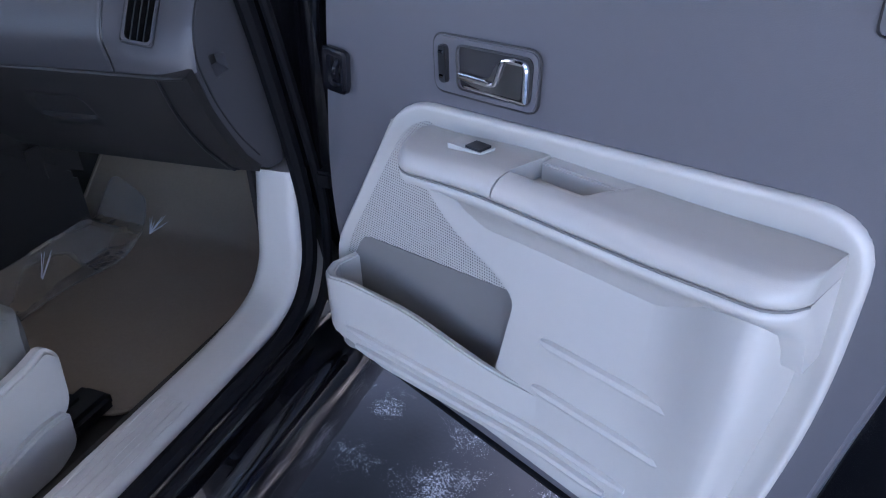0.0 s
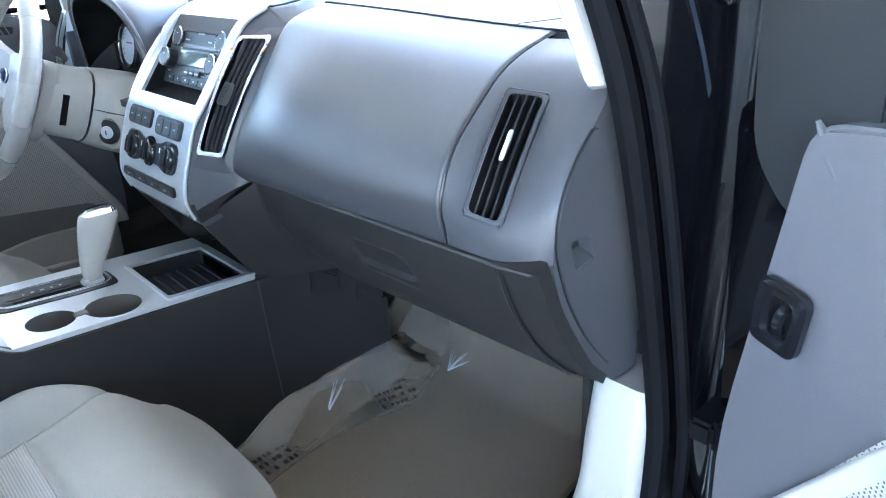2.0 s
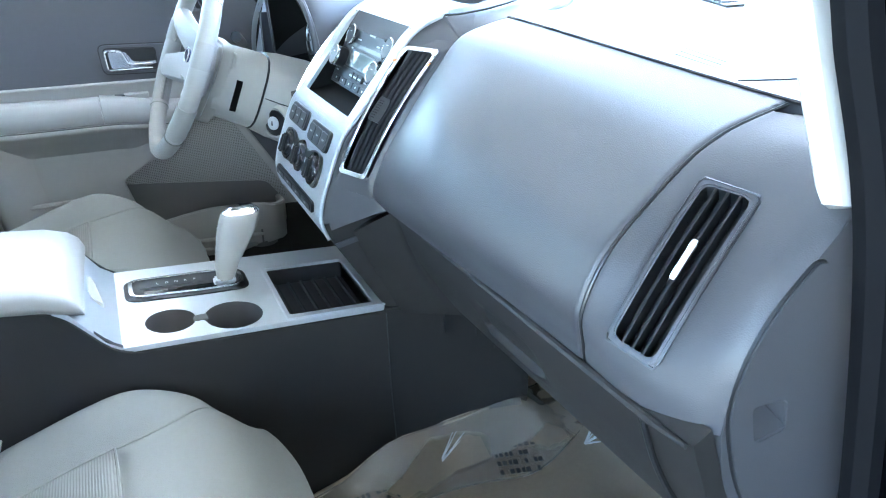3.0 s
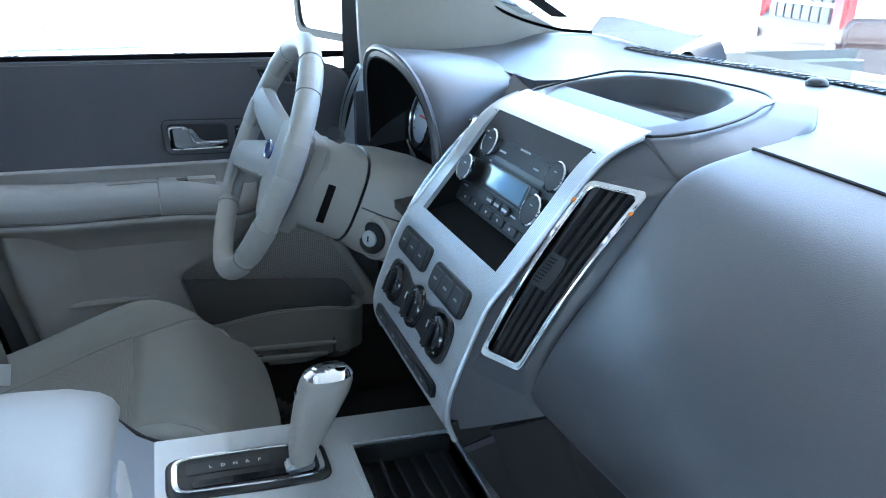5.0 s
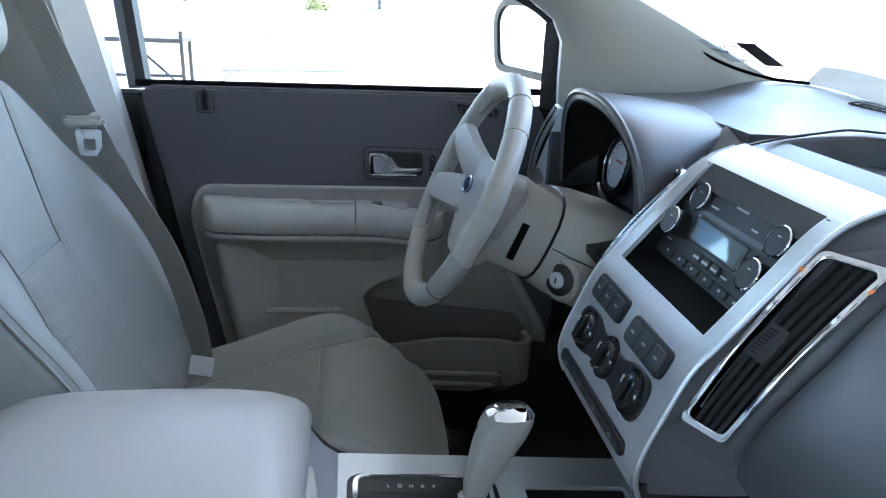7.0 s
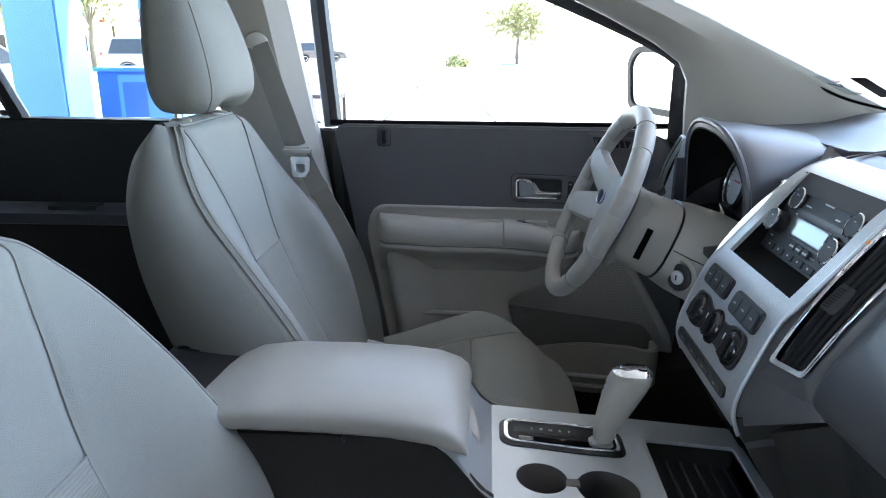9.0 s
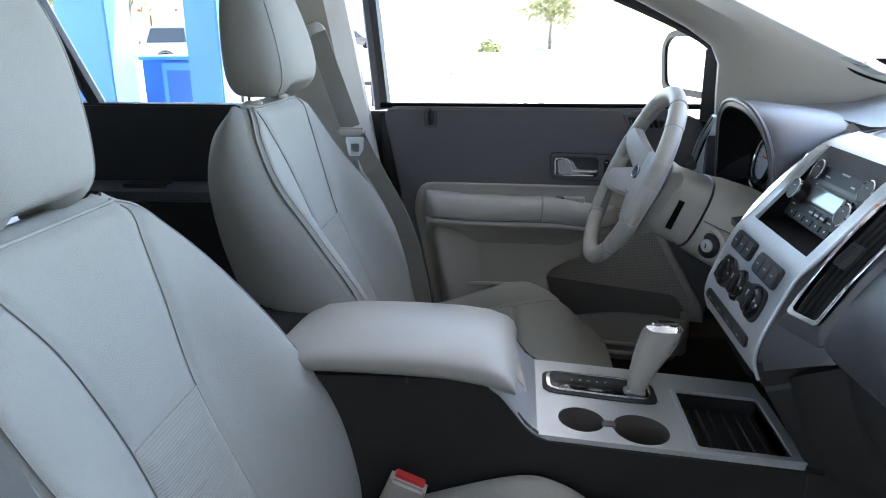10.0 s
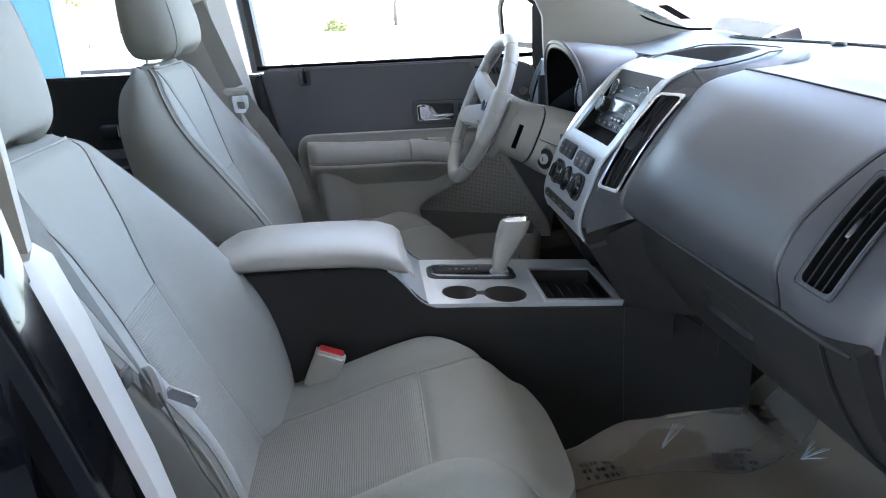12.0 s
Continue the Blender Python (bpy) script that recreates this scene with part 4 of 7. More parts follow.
def pad(u, t):
    s = 0.5 - 0.5 * math.cos(math.pi * u)
    left = 0.201 + 0.004 * t - 0.006 * math.sin(math.pi * min(t * 2, 1))
    right = pad_right(t)
    x = left + (right - left) * s
    p = pad_line(x, t)
    edge = 0.006 * max(1 - s / 0.03, 0) ** 2 + 0.003 * max((s - 0.992) / 0.008, 0) ** 2
    roll = curve_at([(0, 0.0), (0, 0.002), (0, 0.034), (0, 0.050), (0, 0.042), (0, 0.008), (0, 0.0)], t).y
    return V(x, p.x + edge + roll * max(1 - (x - left) / 0.16, 0) ** 1.7, p.y - edge * 0.5)


part("passenger_pad", sheet(pad, 48, 48, -0.02), PAD, DASH, "soft grained passenger pad")


CV = ((0.136, 0.004, 1.146), (0.192, 0.031, 1.147), (0.180, -0.082, 0.979), (0.146, -0.108, 0.985))
SV = ((0.668, 0.032, 1.121), (0.707, 0.055, 1.114), (0.722, -0.044, 0.996), (0.684, -0.062, 1.008))


def opened(bm, corners):
    """Cuts the opening of a vent (TL, TR, BR, BL) out of a panel."""
    tl, tr, br, bl = (V(*c) for c in corners)
    u, v = (br - bl + tr - tl) / 2, (tl - bl + tr - br) / 2
    n = u.cross(v).normalized()
    inv = Matrix((u, v, n)).transposed().inverted()
    gone = []
    for f in bm.faces:
        q = inv @ (f.calc_center_median() - bl)
        if 0.06 < q.x < 0.94 and 0.015 < q.y < 0.985 and abs(q.z) < 0.035:
            gone.append(f)
    bmesh.ops.delete(bm, geom=gone, context="FACES")
    return bm


END_ROWS = [(0.955, -0.045, -0.047, -0.029, -0.014), (0.985, -0.062, -0.050, -0.025, -0.011), (1.02, -0.060, -0.034, -0.014, -0.003), (1.06, -0.034, -0.003, 0.009, 0.021), (1.09, -0.004, 0.027, 0.034, 0.048), (1.12, 0.030, 0.058, 0.067, 0.078), (1.145, 0.085, 0.10, 0.108, 0.116), (1.160, 0.137, 0.145, 0.150, 0.154)]


def end_pad(s, t):
    """The outer end of the dash that carries the side vent; it rolls into the end cap."""
    cols = [curve_at([(r[0], r[c]) for r in END_ROWS], t) for c in (1, 2, 3, 4)]
    z = cols[0].x
    lo, hi = 0.0, 1.0
    for _ in range(20):
        mid = (lo + hi) / 2
        lo, hi = (mid, hi) if pad_line(0.65, mid).y < z else (lo, mid)
    left = pad_right(lo) + 0.0030
    p = curve_at([(left, pad_line(left, lo).x + 0.002), (0.700, cols[1].y), (0.750, cols[2].y), (0.7675, cols[3].y)], s)
    edge = 0.003 * max(1 - s / 0.03, 0) ** 2
    return V(p.x, p.y + edge, cols[0].x - 0.004 * s * t)


def pad_edge(k):
    t = k / 40
    x = pad_right(t) + 0.0016
    p = pad_line(x, t)
    return V(x, p.x + 0.0035, p.y - 0.001)


part("pad_seam", tube([pad_edge(k) for k in range(41)], 0.0018, 6), BLACK, DASH)
part("end_pad", opened(sheet(end_pad, 70, 100, -0.012), SV), GREY, DASH, "dark grey dash end")
part("end_shelf", box((0.712, 0.165, 1.146), (0.12, 0.06, 0.022), 0.003), GREY, DASH)
# end cap with a finger hole
cap = fillet([(0.12, 1.152), (0.080, 1.122), (0.050, 1.09), (0.023, 1.06), (-0.001, 1.02), (-0.010, 0.985), (-0.013, 0.955), (0.0, 0.90), (0.04, 0.83), (0.075, 0.775), (0.11, 0.745), (0.16, 0.742), (0.16, 1.15)], [0.02, 0.03, 0.03, 0.03, 0.03, 0.02, 0.02, 0.03, 0.03, 0.03, 0.02, 0.01, 0.01], 4)
inner_cap = fillet([(0.060, 1.086), (0.048, 1.088), (0.018, 1.059), (-0.004, 1.021), (-0.012, 0.974), (0.010, 0.904), (0.049, 0.835), (0.098, 0.777), (0.104, 0.80), (0.084, 0.95)], [0.006, 0.008, 0.03, 0.03, 0.03, 0.03, 0.03, 0.006, 0.006, 0.05], 4)
hole = fillet([(0.012, 0.974), (0.050, 0.970), (0.056, 0.938), (0.023, 0.935)], 0.006, 3)
part("end_cap", holed(cap, [hole], YZ, 0.735, 0.7672), GREY, DASH, "dark grey dash end cap")
part("fuse_cover", bevel(holed(inner_cap, [hole], YZ, 0.767, 0.7706), 0.0012, 2, 60), GREY, DASH, "fuse cover with finger hole")
part("cover_gap", tube([V(0.7678, y, z) for y, z in inner_cap], 0.0020, 5, True), BLACK, DASH)
# the hole's floor takes the darker trim colour for its shade
part("finger_hole", prism(hole, YZ, 0.745, 0.750), LOWER, DASH, "shaded finger hole")
part("finger_lip", loft([[V(0.752, y, z) for y, z in ((0.024, 0.937), (0.055, 0.940), (0.050, 0.952), (0.030, 0.950))], [V(0.770, y, z) for y, z in ((0.022, 0.934), (0.057, 0.937), (0.056, 0.941), (0.023, 0.938))]]), GREY, DASH)


# lower dash: glove box and knee panels
def lower_y(t):
    return curve_at([(-0.045, 0.955), (-0.032, 0.923), (-0.016, 0.886), (0.008, 0.842), (0.039, 0.797), (0.082, 0.752)], t)


def lower(x0, x1, lift=0.0):
    def fn(s, t):
        p, x = lower_y(t), x0 + (x1 - x0) * s
        return V(x, p.x - 0.042 * max(0.72 - x, 0) + 0.09 * max(x - 0.72, 0) - lift, p.y - lift * 0.4)
    return fn


def knee(s, t):
    """The panel that sweeps from the stack's foot into the lower dash."""
    a, b = V(0.112, -0.102, 0.868), V(0.230, -0.064, 0.952)
    c, d = V(0.146, -0.020, 0.735), lower(0.230, 0.768)(0.0, 1.0)
    left, right = a.lerp(c, t), lower(0.230, 0.768)(0.0, t)
    top, bottom = curve_at([a, (0.160, -0.082, 0.902), (0.200, -0.048, 0.934), b], s), c.lerp(d, s)
    return left.lerp(right, s) + top.lerp(bottom, t) - a.lerp(b, s).lerp(c.lerp(d, s), t)


part("knee_panel", sheet(knee, 20, 20, -0.015), LOWER, DASH, "dark panel beside the stack")
part("lower_dash", sheet(lower(0.230, 0.768), 14, 20, -0.02), LOWER, DASH, "hard dark lower dash")


def lid(s, t):
    """The glove box lid, with a scooped pull under its upper half."""
    x = 0.250 + 0.04 * t + (0.7155 - 0.250 - 0.04 * t) * s
    q = 0.03 + 0.95 * t
    across = smooth(x, 0.415, 0.445) * (1 - smooth(x, 0.52, 0.55))
    dip = 0.016 * across * smooth(q, 0.25, 0.46) * (1 - smooth(q, 0.485, 0.505))
    lip = 0.004 * across * smooth(q, 0.49, 0.51) * (1 - smooth(q, 0.53, 0.60))
    return lower(0, 1, 0.005 - dip + lip)(x, q)


part("glove_box", sheet(lid, 90, 70, -0.008), LOWER, DASH, "closed glove box lid with a scooped pull")
part("glove_box_gap", tube([lower(0, 1, 0.0035)(x, t) for x, t in ((0.7195 - 0.006 * math.sin(math.pi * k / 12) + 0.004 * k / 12, 0.02 + 0.96 * k / 12) for k in range(13))], 0.0028, 6), BLACK, DASH)
part("dash_ledge", tube([lower(0.212, 0.764, 0.003)(k / 20, 0.012) for k in range(21)], [0.0045] * 19 + [0.004, 0.002], 8), LOWER, DASH)
part("lower_dash", sheet(lambda s, t: V(-0.77 + 0.63 * s, lower_y(t).x + 0.02, lower_y(t).y), 8, 12, -0.02), LOWER, DASH)
part("hush_panel", loft([[V(x, y, z) for y, z in ((0.072, 0.768), (0.60, 0.74), (0.60, 0.72), (0.080, 0.752))] for x in (-0.75, 0.73)]), LOWER, DASH)
part("heater_duct", box((0.168, 0.165, 0.690), (0.075, 0.13, 0.11), 0.035, 4), LOWER, DASH, "dark heater duct")

# hidden box, added to stop light passing through the hollow dash
part("dash_core", box((-0.03, 0.37, 0.93), (1.46, 0.46, 0.30), 0.01), VOID, DASH, "hidden dark box added in the dash to block light")
# top cover up to the windscreen
ARCH = [(-0.200, 0.060), (0.200, 0.060), (0.206, 0.115), (0.198, 0.170), (0.178, 0.228), (0.125, 0.285), (0.060, 0.322), (0.0, 0.332), (-0.060, 0.322), (-0.125, 0.285), (-0.178, 0.228), (-0.198, 0.170), (-0.206, 0.115)]


def arch_back(x):
    """The rear edge of the stack's arched top."""
    a = abs(x) / 0.205
    return 0.332 - 0.165 * a ** 2.6 if a < 1 else 0.0


def cover(s, t):
    x = -0.775 + 1.55 * s
    rear = 0.66 - 0.28 * (x / 0.8) ** 2
    lip = pad_line(max(x, 0.2), 1.0)
    front = max(lip.x + 0.004, arch_back(x) - 0.012)
    y = front + (rear - front) * t
    z = 1.186 + 0.012 * smooth(y, 0.12, 0.40) - 0.050 * smooth(y, 0.46, 0.66) - 0.028 * smooth(x, 0.33, 0.74) - 0.012 * smooth(-x, 0.5, 0.78)
    z += 0.018 * smooth(-x, 0.30, 0.60) * smooth(y, 0.27, 0.40)
    if x > 0:
        z += (lip.y - 0.001 - z) * (1 - smooth(y - front, 0.0, 0.07)) * smooth(x, 0.2, 0.26)
    return V(x, y, z)


part("top_cover", sheet(cover, 96, 30, -0.012), GREY, DASH, "dark grey dash top")


def cover_at(x, y, lift=0.0):
    """The dash top at a place in plan."""
    lo, hi = 0.0, 1.0
    for _ in range(20):
        mid = (lo + hi) / 2
        lo, hi = (mid, hi) if cover(0.5 + x / 1.55, mid).y < y else (lo, mid)
    return cover(0.5 + x / 1.55, lo) + V(0, 0, lift)


part("top_seam", tube([cover(0.5 + x / 1.55, 0.0) + V(0, -0.003, 0.0012) for x in [0.212 + 0.51 * k / 20 for k in range(21)]], 0.0022, 6), BLACK, DASH)
part("airbag_seam", tube([cover_at(0.575 + 0.008 * k, 0.155 + 0.02 * k, 0.0002) for k in range(9)], 0.0010, 6), LOWER, DASH)
for k in range(3):
    part("mark_bar", tube([cover_at(0.475 + 0.06 * j - 0.004 * k, 0.168 + 0.010 * k + 0.002 * j, -0.0001) for j in (0, 1)], 0.0006, 5), GREY, DASH)
# demister grille: a strip of slots along the windscreen
grille = thing("demister_grille", (0.1, 0.42, 1.17), "dark slotted demister grille on the dash", "vent")
GR0, GR1 = -0.40, 0.34


def grille_y(x):
    return 0.450 - (0.24 if x > 0 else 0.12) * (x / 0.6) ** 2


part("strip", sheet(lambda s, t: cover_at(GR0 + (GR1 - GR0) * s, grille_y(GR0 + (GR1 - GR0) * s) + 0.032 * t, 0.003), 24, 2, -0.003), BLACK, grille)
for k in range(48):
    x = GR0 + 0.005 + 0.0151 * k
    part("slat", tube([cover_at(x, grille_y(x), 0.003), cover_at(x + 0.003, grille_y(x) + 0.032, 0.003)], 0.0026, 4), GREY, grille)
part("slat", tube([cover_at(GR0 + 0.04 * k, grille_y(GR0 + 0.04 * k) + 0.016, 0.003) for k in range(19)], 0.0028, 4), GREY, grille)
part("sun_sensor", lathe([(0.0145, 0), (0.0135, 0.004), (0.009, 0.008), (0.002, 0.0095)], frame_of(cover_at(-0.007, 0.425, 0.001), (0, 0, 1), (0, 1, 0))), GREY, grille)

# ---- centre stack ----
STACK = thing("centre_stack", (0, -0.05, 0.88), "silver-faced centre stack with radio and climate controls", "centre stack")
FACE = [(-0.124, 0.872), (-0.136, 0.905), (-0.134, 0.935), (-0.119, 0.977), (-0.098, 1.026), (-0.076, 1.052), (-0.032, 1.106), (0.013, 1.160), (0.060, 1.183), (0.13, 1.198)]


def face(x, t, lift=0.0):
    """The stack's front: t from its foot to the top, x across; it falls back beyond the silver."""
    p = curve_at(FACE, t)
    q = curve_at(FACE, min(t + 0.02, 1)) - curve_at(FACE, max(t - 0.02, 0))
    n = Vector((-q.y, q.x)).normalized()
    a = abs(x)
    back = (0.95 - 0.42 * smooth(t, 0.1, 0.8)) * max(a - 0.132, 0) + 1.0 * max(a - 0.192, 0)
    p = p + n * lift
    return V(x, p.x + back, p.y - 0.25 * max(a - 0.132, 0))


def on_face(x, z, lift=0.0):
    """The point of the stack's front at a height."""
    lo, hi = 0.0, 1.0
    for _ in range(24):
        mid = (lo + hi) / 2
        lo, hi = (mid, hi) if curve_at(FACE, mid).y < z else (lo, mid)
    return face(x, lo, lift)


def stack_at(x, z, w):
    return on_face(x, z, w)


def tower(x0, x1, t0, t1):
    return sheet(lambda s, t: face(x0 + (x1 - x0) * s, t0 + (t1 - t0) * t, -0.003), 40, 60, -0.012)


def foot_t(x):
    """Where the tower ends below: its foot climbs beyond the silver."""
    want = 0.876 + 0.98 * max(abs(x) - 0.117, 0)
    lo, hi = 0.0, 0.52
    for _ in range(18):
        mid = (lo + hi) / 2
        lo, hi = (mid, hi) if curve_at(FACE, mid).y < want else (lo, mid)
    return lo


def tower_foot(s, t):
    x = -0.203 + 0.406 * s
    a = foot_t(x)
    return face(x, a + (0.53 - a) * t, -0.003)


MIRRORED = [(-CV[k][0], CV[k][1], CV[k][2]) for k in (1, 0, 3, 2)]
part("tower", opened(opened(join(sheet(tower_foot, 120, 60, -0.012), tower(-0.203, -0.112, 0.53, 0.80), tower(0.112, 0.222, 0.53, 0.80), tower(-0.203, 0.222, 0.80, 0.97)), CV), MIRRORED), GREY, STACK, "dark grey surround")
for sg in (-1,):
    part("stack_leg", sheet(lambda s, t: V(sg * 0.118, -0.116, 0.876).lerp(V(sg * 0.212, -0.046, 0.944), s).lerp(V(sg * 0.149, -0.045, 0.748).lerp(V(sg * 0.170, 0.10, 0.690), s), t), 8, 8, 0.012), LOWER, STACK, "dark side panel under the stack")
    part("foot_seam", tube([V(sg * (0.118 + 0.094 * k / 6), -0.119 + 0.070 * k / 6, 0.874 + 0.068 * k / 6) for k in range(7)], 0.002, 5), BLACK, STACK)
leg = [(-0.122, 0.872), (-0.135, 0.905), (-0.055, 0.940), (0.25, 0.94), (0.25, 0.60), (0.05, 0.700), (-0.050, 0.752)]
for x in (-0.130, 0.140):
    part("stack_leg", prism(leg, YZ, x - 0.010, x - 0.002, 0.0, 2), LOWER, STACK, "dark side panel under the stack")
part("stack_cavity", box((0, 0.06, 0.81), (0.30, 0.02, 0.26), 0.0), BLACK, STACK)
part("stack_foot", loft([[V(x, y, z) for y, z in ((-0.122, 0.874), (-0.118, 0.866), (0.05, 0.90), (0.05, 0.91))] for x in (-0.14, 0.14)]), GREY, STACK)
# silver bezel in four pieces round the radio opening
def bezel(x0, x1, t0, t1, nx=16, nt=20):
    return sheet(lambda s, t: face((x0 + (x1 - x0) * s) * (0.86 + 0.14 * smooth(t0 + (t1 - t0) * t, 0.0, 0.16)), t0 + (t1 - t0) * t, 0.003), nx, nt, -0.006)


T_LOW, T_HIGH = 0.55, 0.800
part("bezel", join(bezel(-0.130, 0.130, 0.05, T_LOW), bezel(-0.130, -0.108, T_LOW, T_HIGH, 4), bezel(0.108, 0.130, T_LOW, T_HIGH, 4)), SILVER, STACK, "finely ribbed silver bezel")
part("bezel_top", bezel(-0.130, 0.130, T_HIGH, 0.905), SATIN, STACK, "plain silver bezel top")
part("bezel_edge", tube([face(0.133, 0.04 + 0.845 * k / 30, 0.002) for k in range(31)], 0.003, 6), SATIN, STACK)
part("bezel_edge", tube([face(-0.133, 0.04 + 0.845 * k / 30, 0.002) for k in range(31)], 0.003, 6), SATIN, STACK)
# radio set back in its opening
R0, R1 = V(0, 0.008, 1.152), V(0, -0.036, 1.060)
RN = V(0, (R1 - R0).z, -(R1 - R0).y).normalized()
RUP = (R0 - R1).normalized()


def radio_at(x, v, w):
    return R1 + RUP * v + V(x, 0, 0) + RN * w


part("radio_shelf", loft([[V(x, y, z) for y, z in ((0.0, 1.060), (-0.082, 1.044), (-0.082, 1.038), (0.0, 1.04))] for x in (-0.115, 0.115)]), VOID, STACK, "black shelf below the radio")
for x in (-0.113, 0.113):
    part("opening_cheek", prism([(-0.078, 1.045), (0.018, 1.168), (0.06, 1.16), (0.02, 1.04)], YZ, x - 0.003, x + 0.003), VOID, STACK)
part("opening_brow", loft([[face(x, T_HIGH - 0.055 * k, 0.0025 - 0.004 * k) for k in (0, 1)] + [face(x, T_HIGH - 0.05, -0.02), face(x, T_HIGH, -0.01)] for x in (-0.108, -0.05, 0, 0.05, 0.108)]), LOWER, STACK, "dark brow over the radio")
part("radio", prism(fillet([(-0.110, 0.0), (0.110, 0.0), (0.110, 0.10), (-0.110, 0.10)], 0.004, 2), radio_at, -0.03, 0.0), RADIO, STACK, "dark metallic radio face")
part("cd_slot", prism(fillet([(-0.075, 0.066), (0.065, 0.066), (0.065, 0.072), (-0.075, 0.072)], 0.003, 2), radio_at, 0.0, 0.002), BLACK, STACK)
part("display", prism(fillet([(-0.062, 0.034), (0.048, 0.034), (0.048, 0.062), (-0.062, 0.062)], 0.003, 2), radio_at, 0.0, 0.003, 0.001, 1), BLACK, STACK, "radio display")
part("display_glass", prism([(-0.056, 0.037), (0.043, 0.037), (0.043, 0.059), (-0.056, 0.059)], radio_at, 0.003, 0.0038), SCREEN, STACK)
for x, v in ((-0.078, 0.082), (0.082, 0.082), (-0.087, 0.042), (0.087, 0.042)):
    m = frame_of(radio_at(x, v, 0), RN)
    deep = 0.018 if v < 0.06 else 0.006
    k = part("radio_knob", lathe([(0.0165, 0), (0.016, deep - 0.002), (0.014, deep), (0.001, deep)], m), BLACK if v < 0.06 else RADIO, STACK, "round radio knob")
    part("knob_ring", lathe([(0.0168, deep - 0.003), (0.0172, deep), (0.0158, deep + 0.0014), (0.0150, deep - 0.001)], m, 28, False), CHROME, k, "bright ring")
    part("knob_cap", lathe([(0.0152, deep), (0.0145, deep + 0.0008), (0.001, deep + 0.0008)], m), RADIO, k)
    part("knob_mark", box((0, 0.005, deep + 0.0012), (0.005, 0.0012, 0.0006), 0, m=m), FADED, k)
for k in range(6):
    part("preset_button", prism(fillet([(-0.092 + 0.031 * k, 0.004), (-0.064 + 0.031 * k, 0.004), (-0.064 + 0.031 * k, 0.014), (-0.092 + 0.031 * k, 0.014)], 0.002, 2), radio_at, 0.0, 0.004, 0.001, 1), RADIO, STACK)
    part("preset_mark", prism([(-0.080 + 0.031 * k, 0.008), (-0.076 + 0.031 * k, 0.008), (-0.076 + 0.031 * k, 0.011), (-0.080 + 0.031 * k, 0.011)], radio_at, 0.004, 0.0043), FADED, STACK)
for k in range(3):
    part("radio_button", prism(fillet([(-0.030 + 0.020 * k, 0.018), (-0.012 + 0.020 * k, 0.018), (-0.012 + 0.020 * k, 0.029), (-0.030 + 0.020 * k, 0.029)], 0.003, 2), radio_at, 0.0, 0.004, 0.001, 1), RADIO, STACK)
    part("radio_mark", prism([(-0.027 + 0.020 * k, 0.0215), (-0.015 + 0.020 * k, 0.0215), (-0.015 + 0.020 * k, 0.0245), (-0.027 + 0.020 * k, 0.0245)], radio_at, 0.004, 0.0043), FADED, STACK)
part("radio_mark", prism([(-0.012, 0.090), (0.012, 0.090), (0.012, 0.094), (-0.012, 0.094)], radio_at, 0.0, 0.0005), FADED, STACK)
for v in (0.040, 0.052):
    part("radio_button", prism(fillet([(0.050, v), (0.066, v), (0.066, v + 0.010), (0.050, v + 0.010)], 0.002, 2), radio_at, 0.0, 0.004, 0.001, 1), RADIO, STACK)
for x, v, w in ((-0.055, 0.078, 0.016), (0.03, 0.078, 0.012), (-0.10, 0.020, 0.010), (0.085, 0.016, 0.010), (0.030, 0.021, 0.012), (-0.068, 0.062, 0.006)):
    part("radio_mark", prism([(x, v), (x + w, v), (x + w, v + 0.0022), (x, v + 0.0022)], radio_at, 0.0, 0.0005), FADED, STACK)
part("radio_seam", prism([(-0.105, 0.0305), (0.105, 0.0305), (0.105, 0.0318), (-0.105, 0.0318)], radio_at, 0.0, 0.0006), BLACK, STACK)
# climate panels
def key_panel(x0, x1, z0, z1, keys, name, z_shift=0.0):
    o = fillet([(x0, z0), (x1, z0), (x1, z1), (x0, z1)], 0.009, 4)
    p = part(name, prism(o, stack_at, 0.002, 0.0075, 0.001, 1), BLACK, STACK, "black button panel")
    for k in range(keys):
        a, b = x0 + 0.003 + (x1 - x0 - 0.006) * k / keys, x0 + 0.003 + (x1 - x0 - 0.006) * (k + 1) / keys
        part("button", prism(fillet([(a + 0.001, z0 + 0.003), (b - 0.001, z0 + 0.003), (b - 0.001, z1 - 0.004), (a + 0.001, z1 - 0.004)], 0.005, 3), stack_at, 0.0075, 0.0095, 0.001, 1), BUTTON, p)
        if k != 1 or keys > 2:
            c, z = (a + b) / 2, (z0 + z1) / 2
            part("button_mark", prism([(c - 0.004, z - 0.001), (c + 0.004, z - 0.001), (c + 0.004, z + 0.001), (c - 0.004, z + 0.001)], stack_at, 0.0095, 0.0098), FADED, p)


key_panel(-0.104, -0.012, 1.002, 1.030, 3, "trip_panel")
key_panel(0.010, 0.104, 0.998, 1.027, 3, "climate_keys")
key_panel(-0.106, 0.104, 0.913, 0.929, 4, "lower_keys")
hv = part("climate_panel", prism(fillet([(-0.102, 0.945), (-0.06, 0.945), (-0.035, 0.952), (0.035, 0.952), (0.06, 0.945), (0.102, 0.945), (0.102, 0.993), (0.055, 0.993), (0.035, 0.985), (-0.035, 0.985), (-0.055, 0.993), (-0.102, 0.993)], [0.02, 0.01, 0.01, 0.01, 0.01, 0.02, 0.02, 0.01, 0.01, 0.01, 0.01, 0.02], 4), stack_at, 0.002, 0.0065, 0.001, 1), BLACK, STACK, "black climate panel")
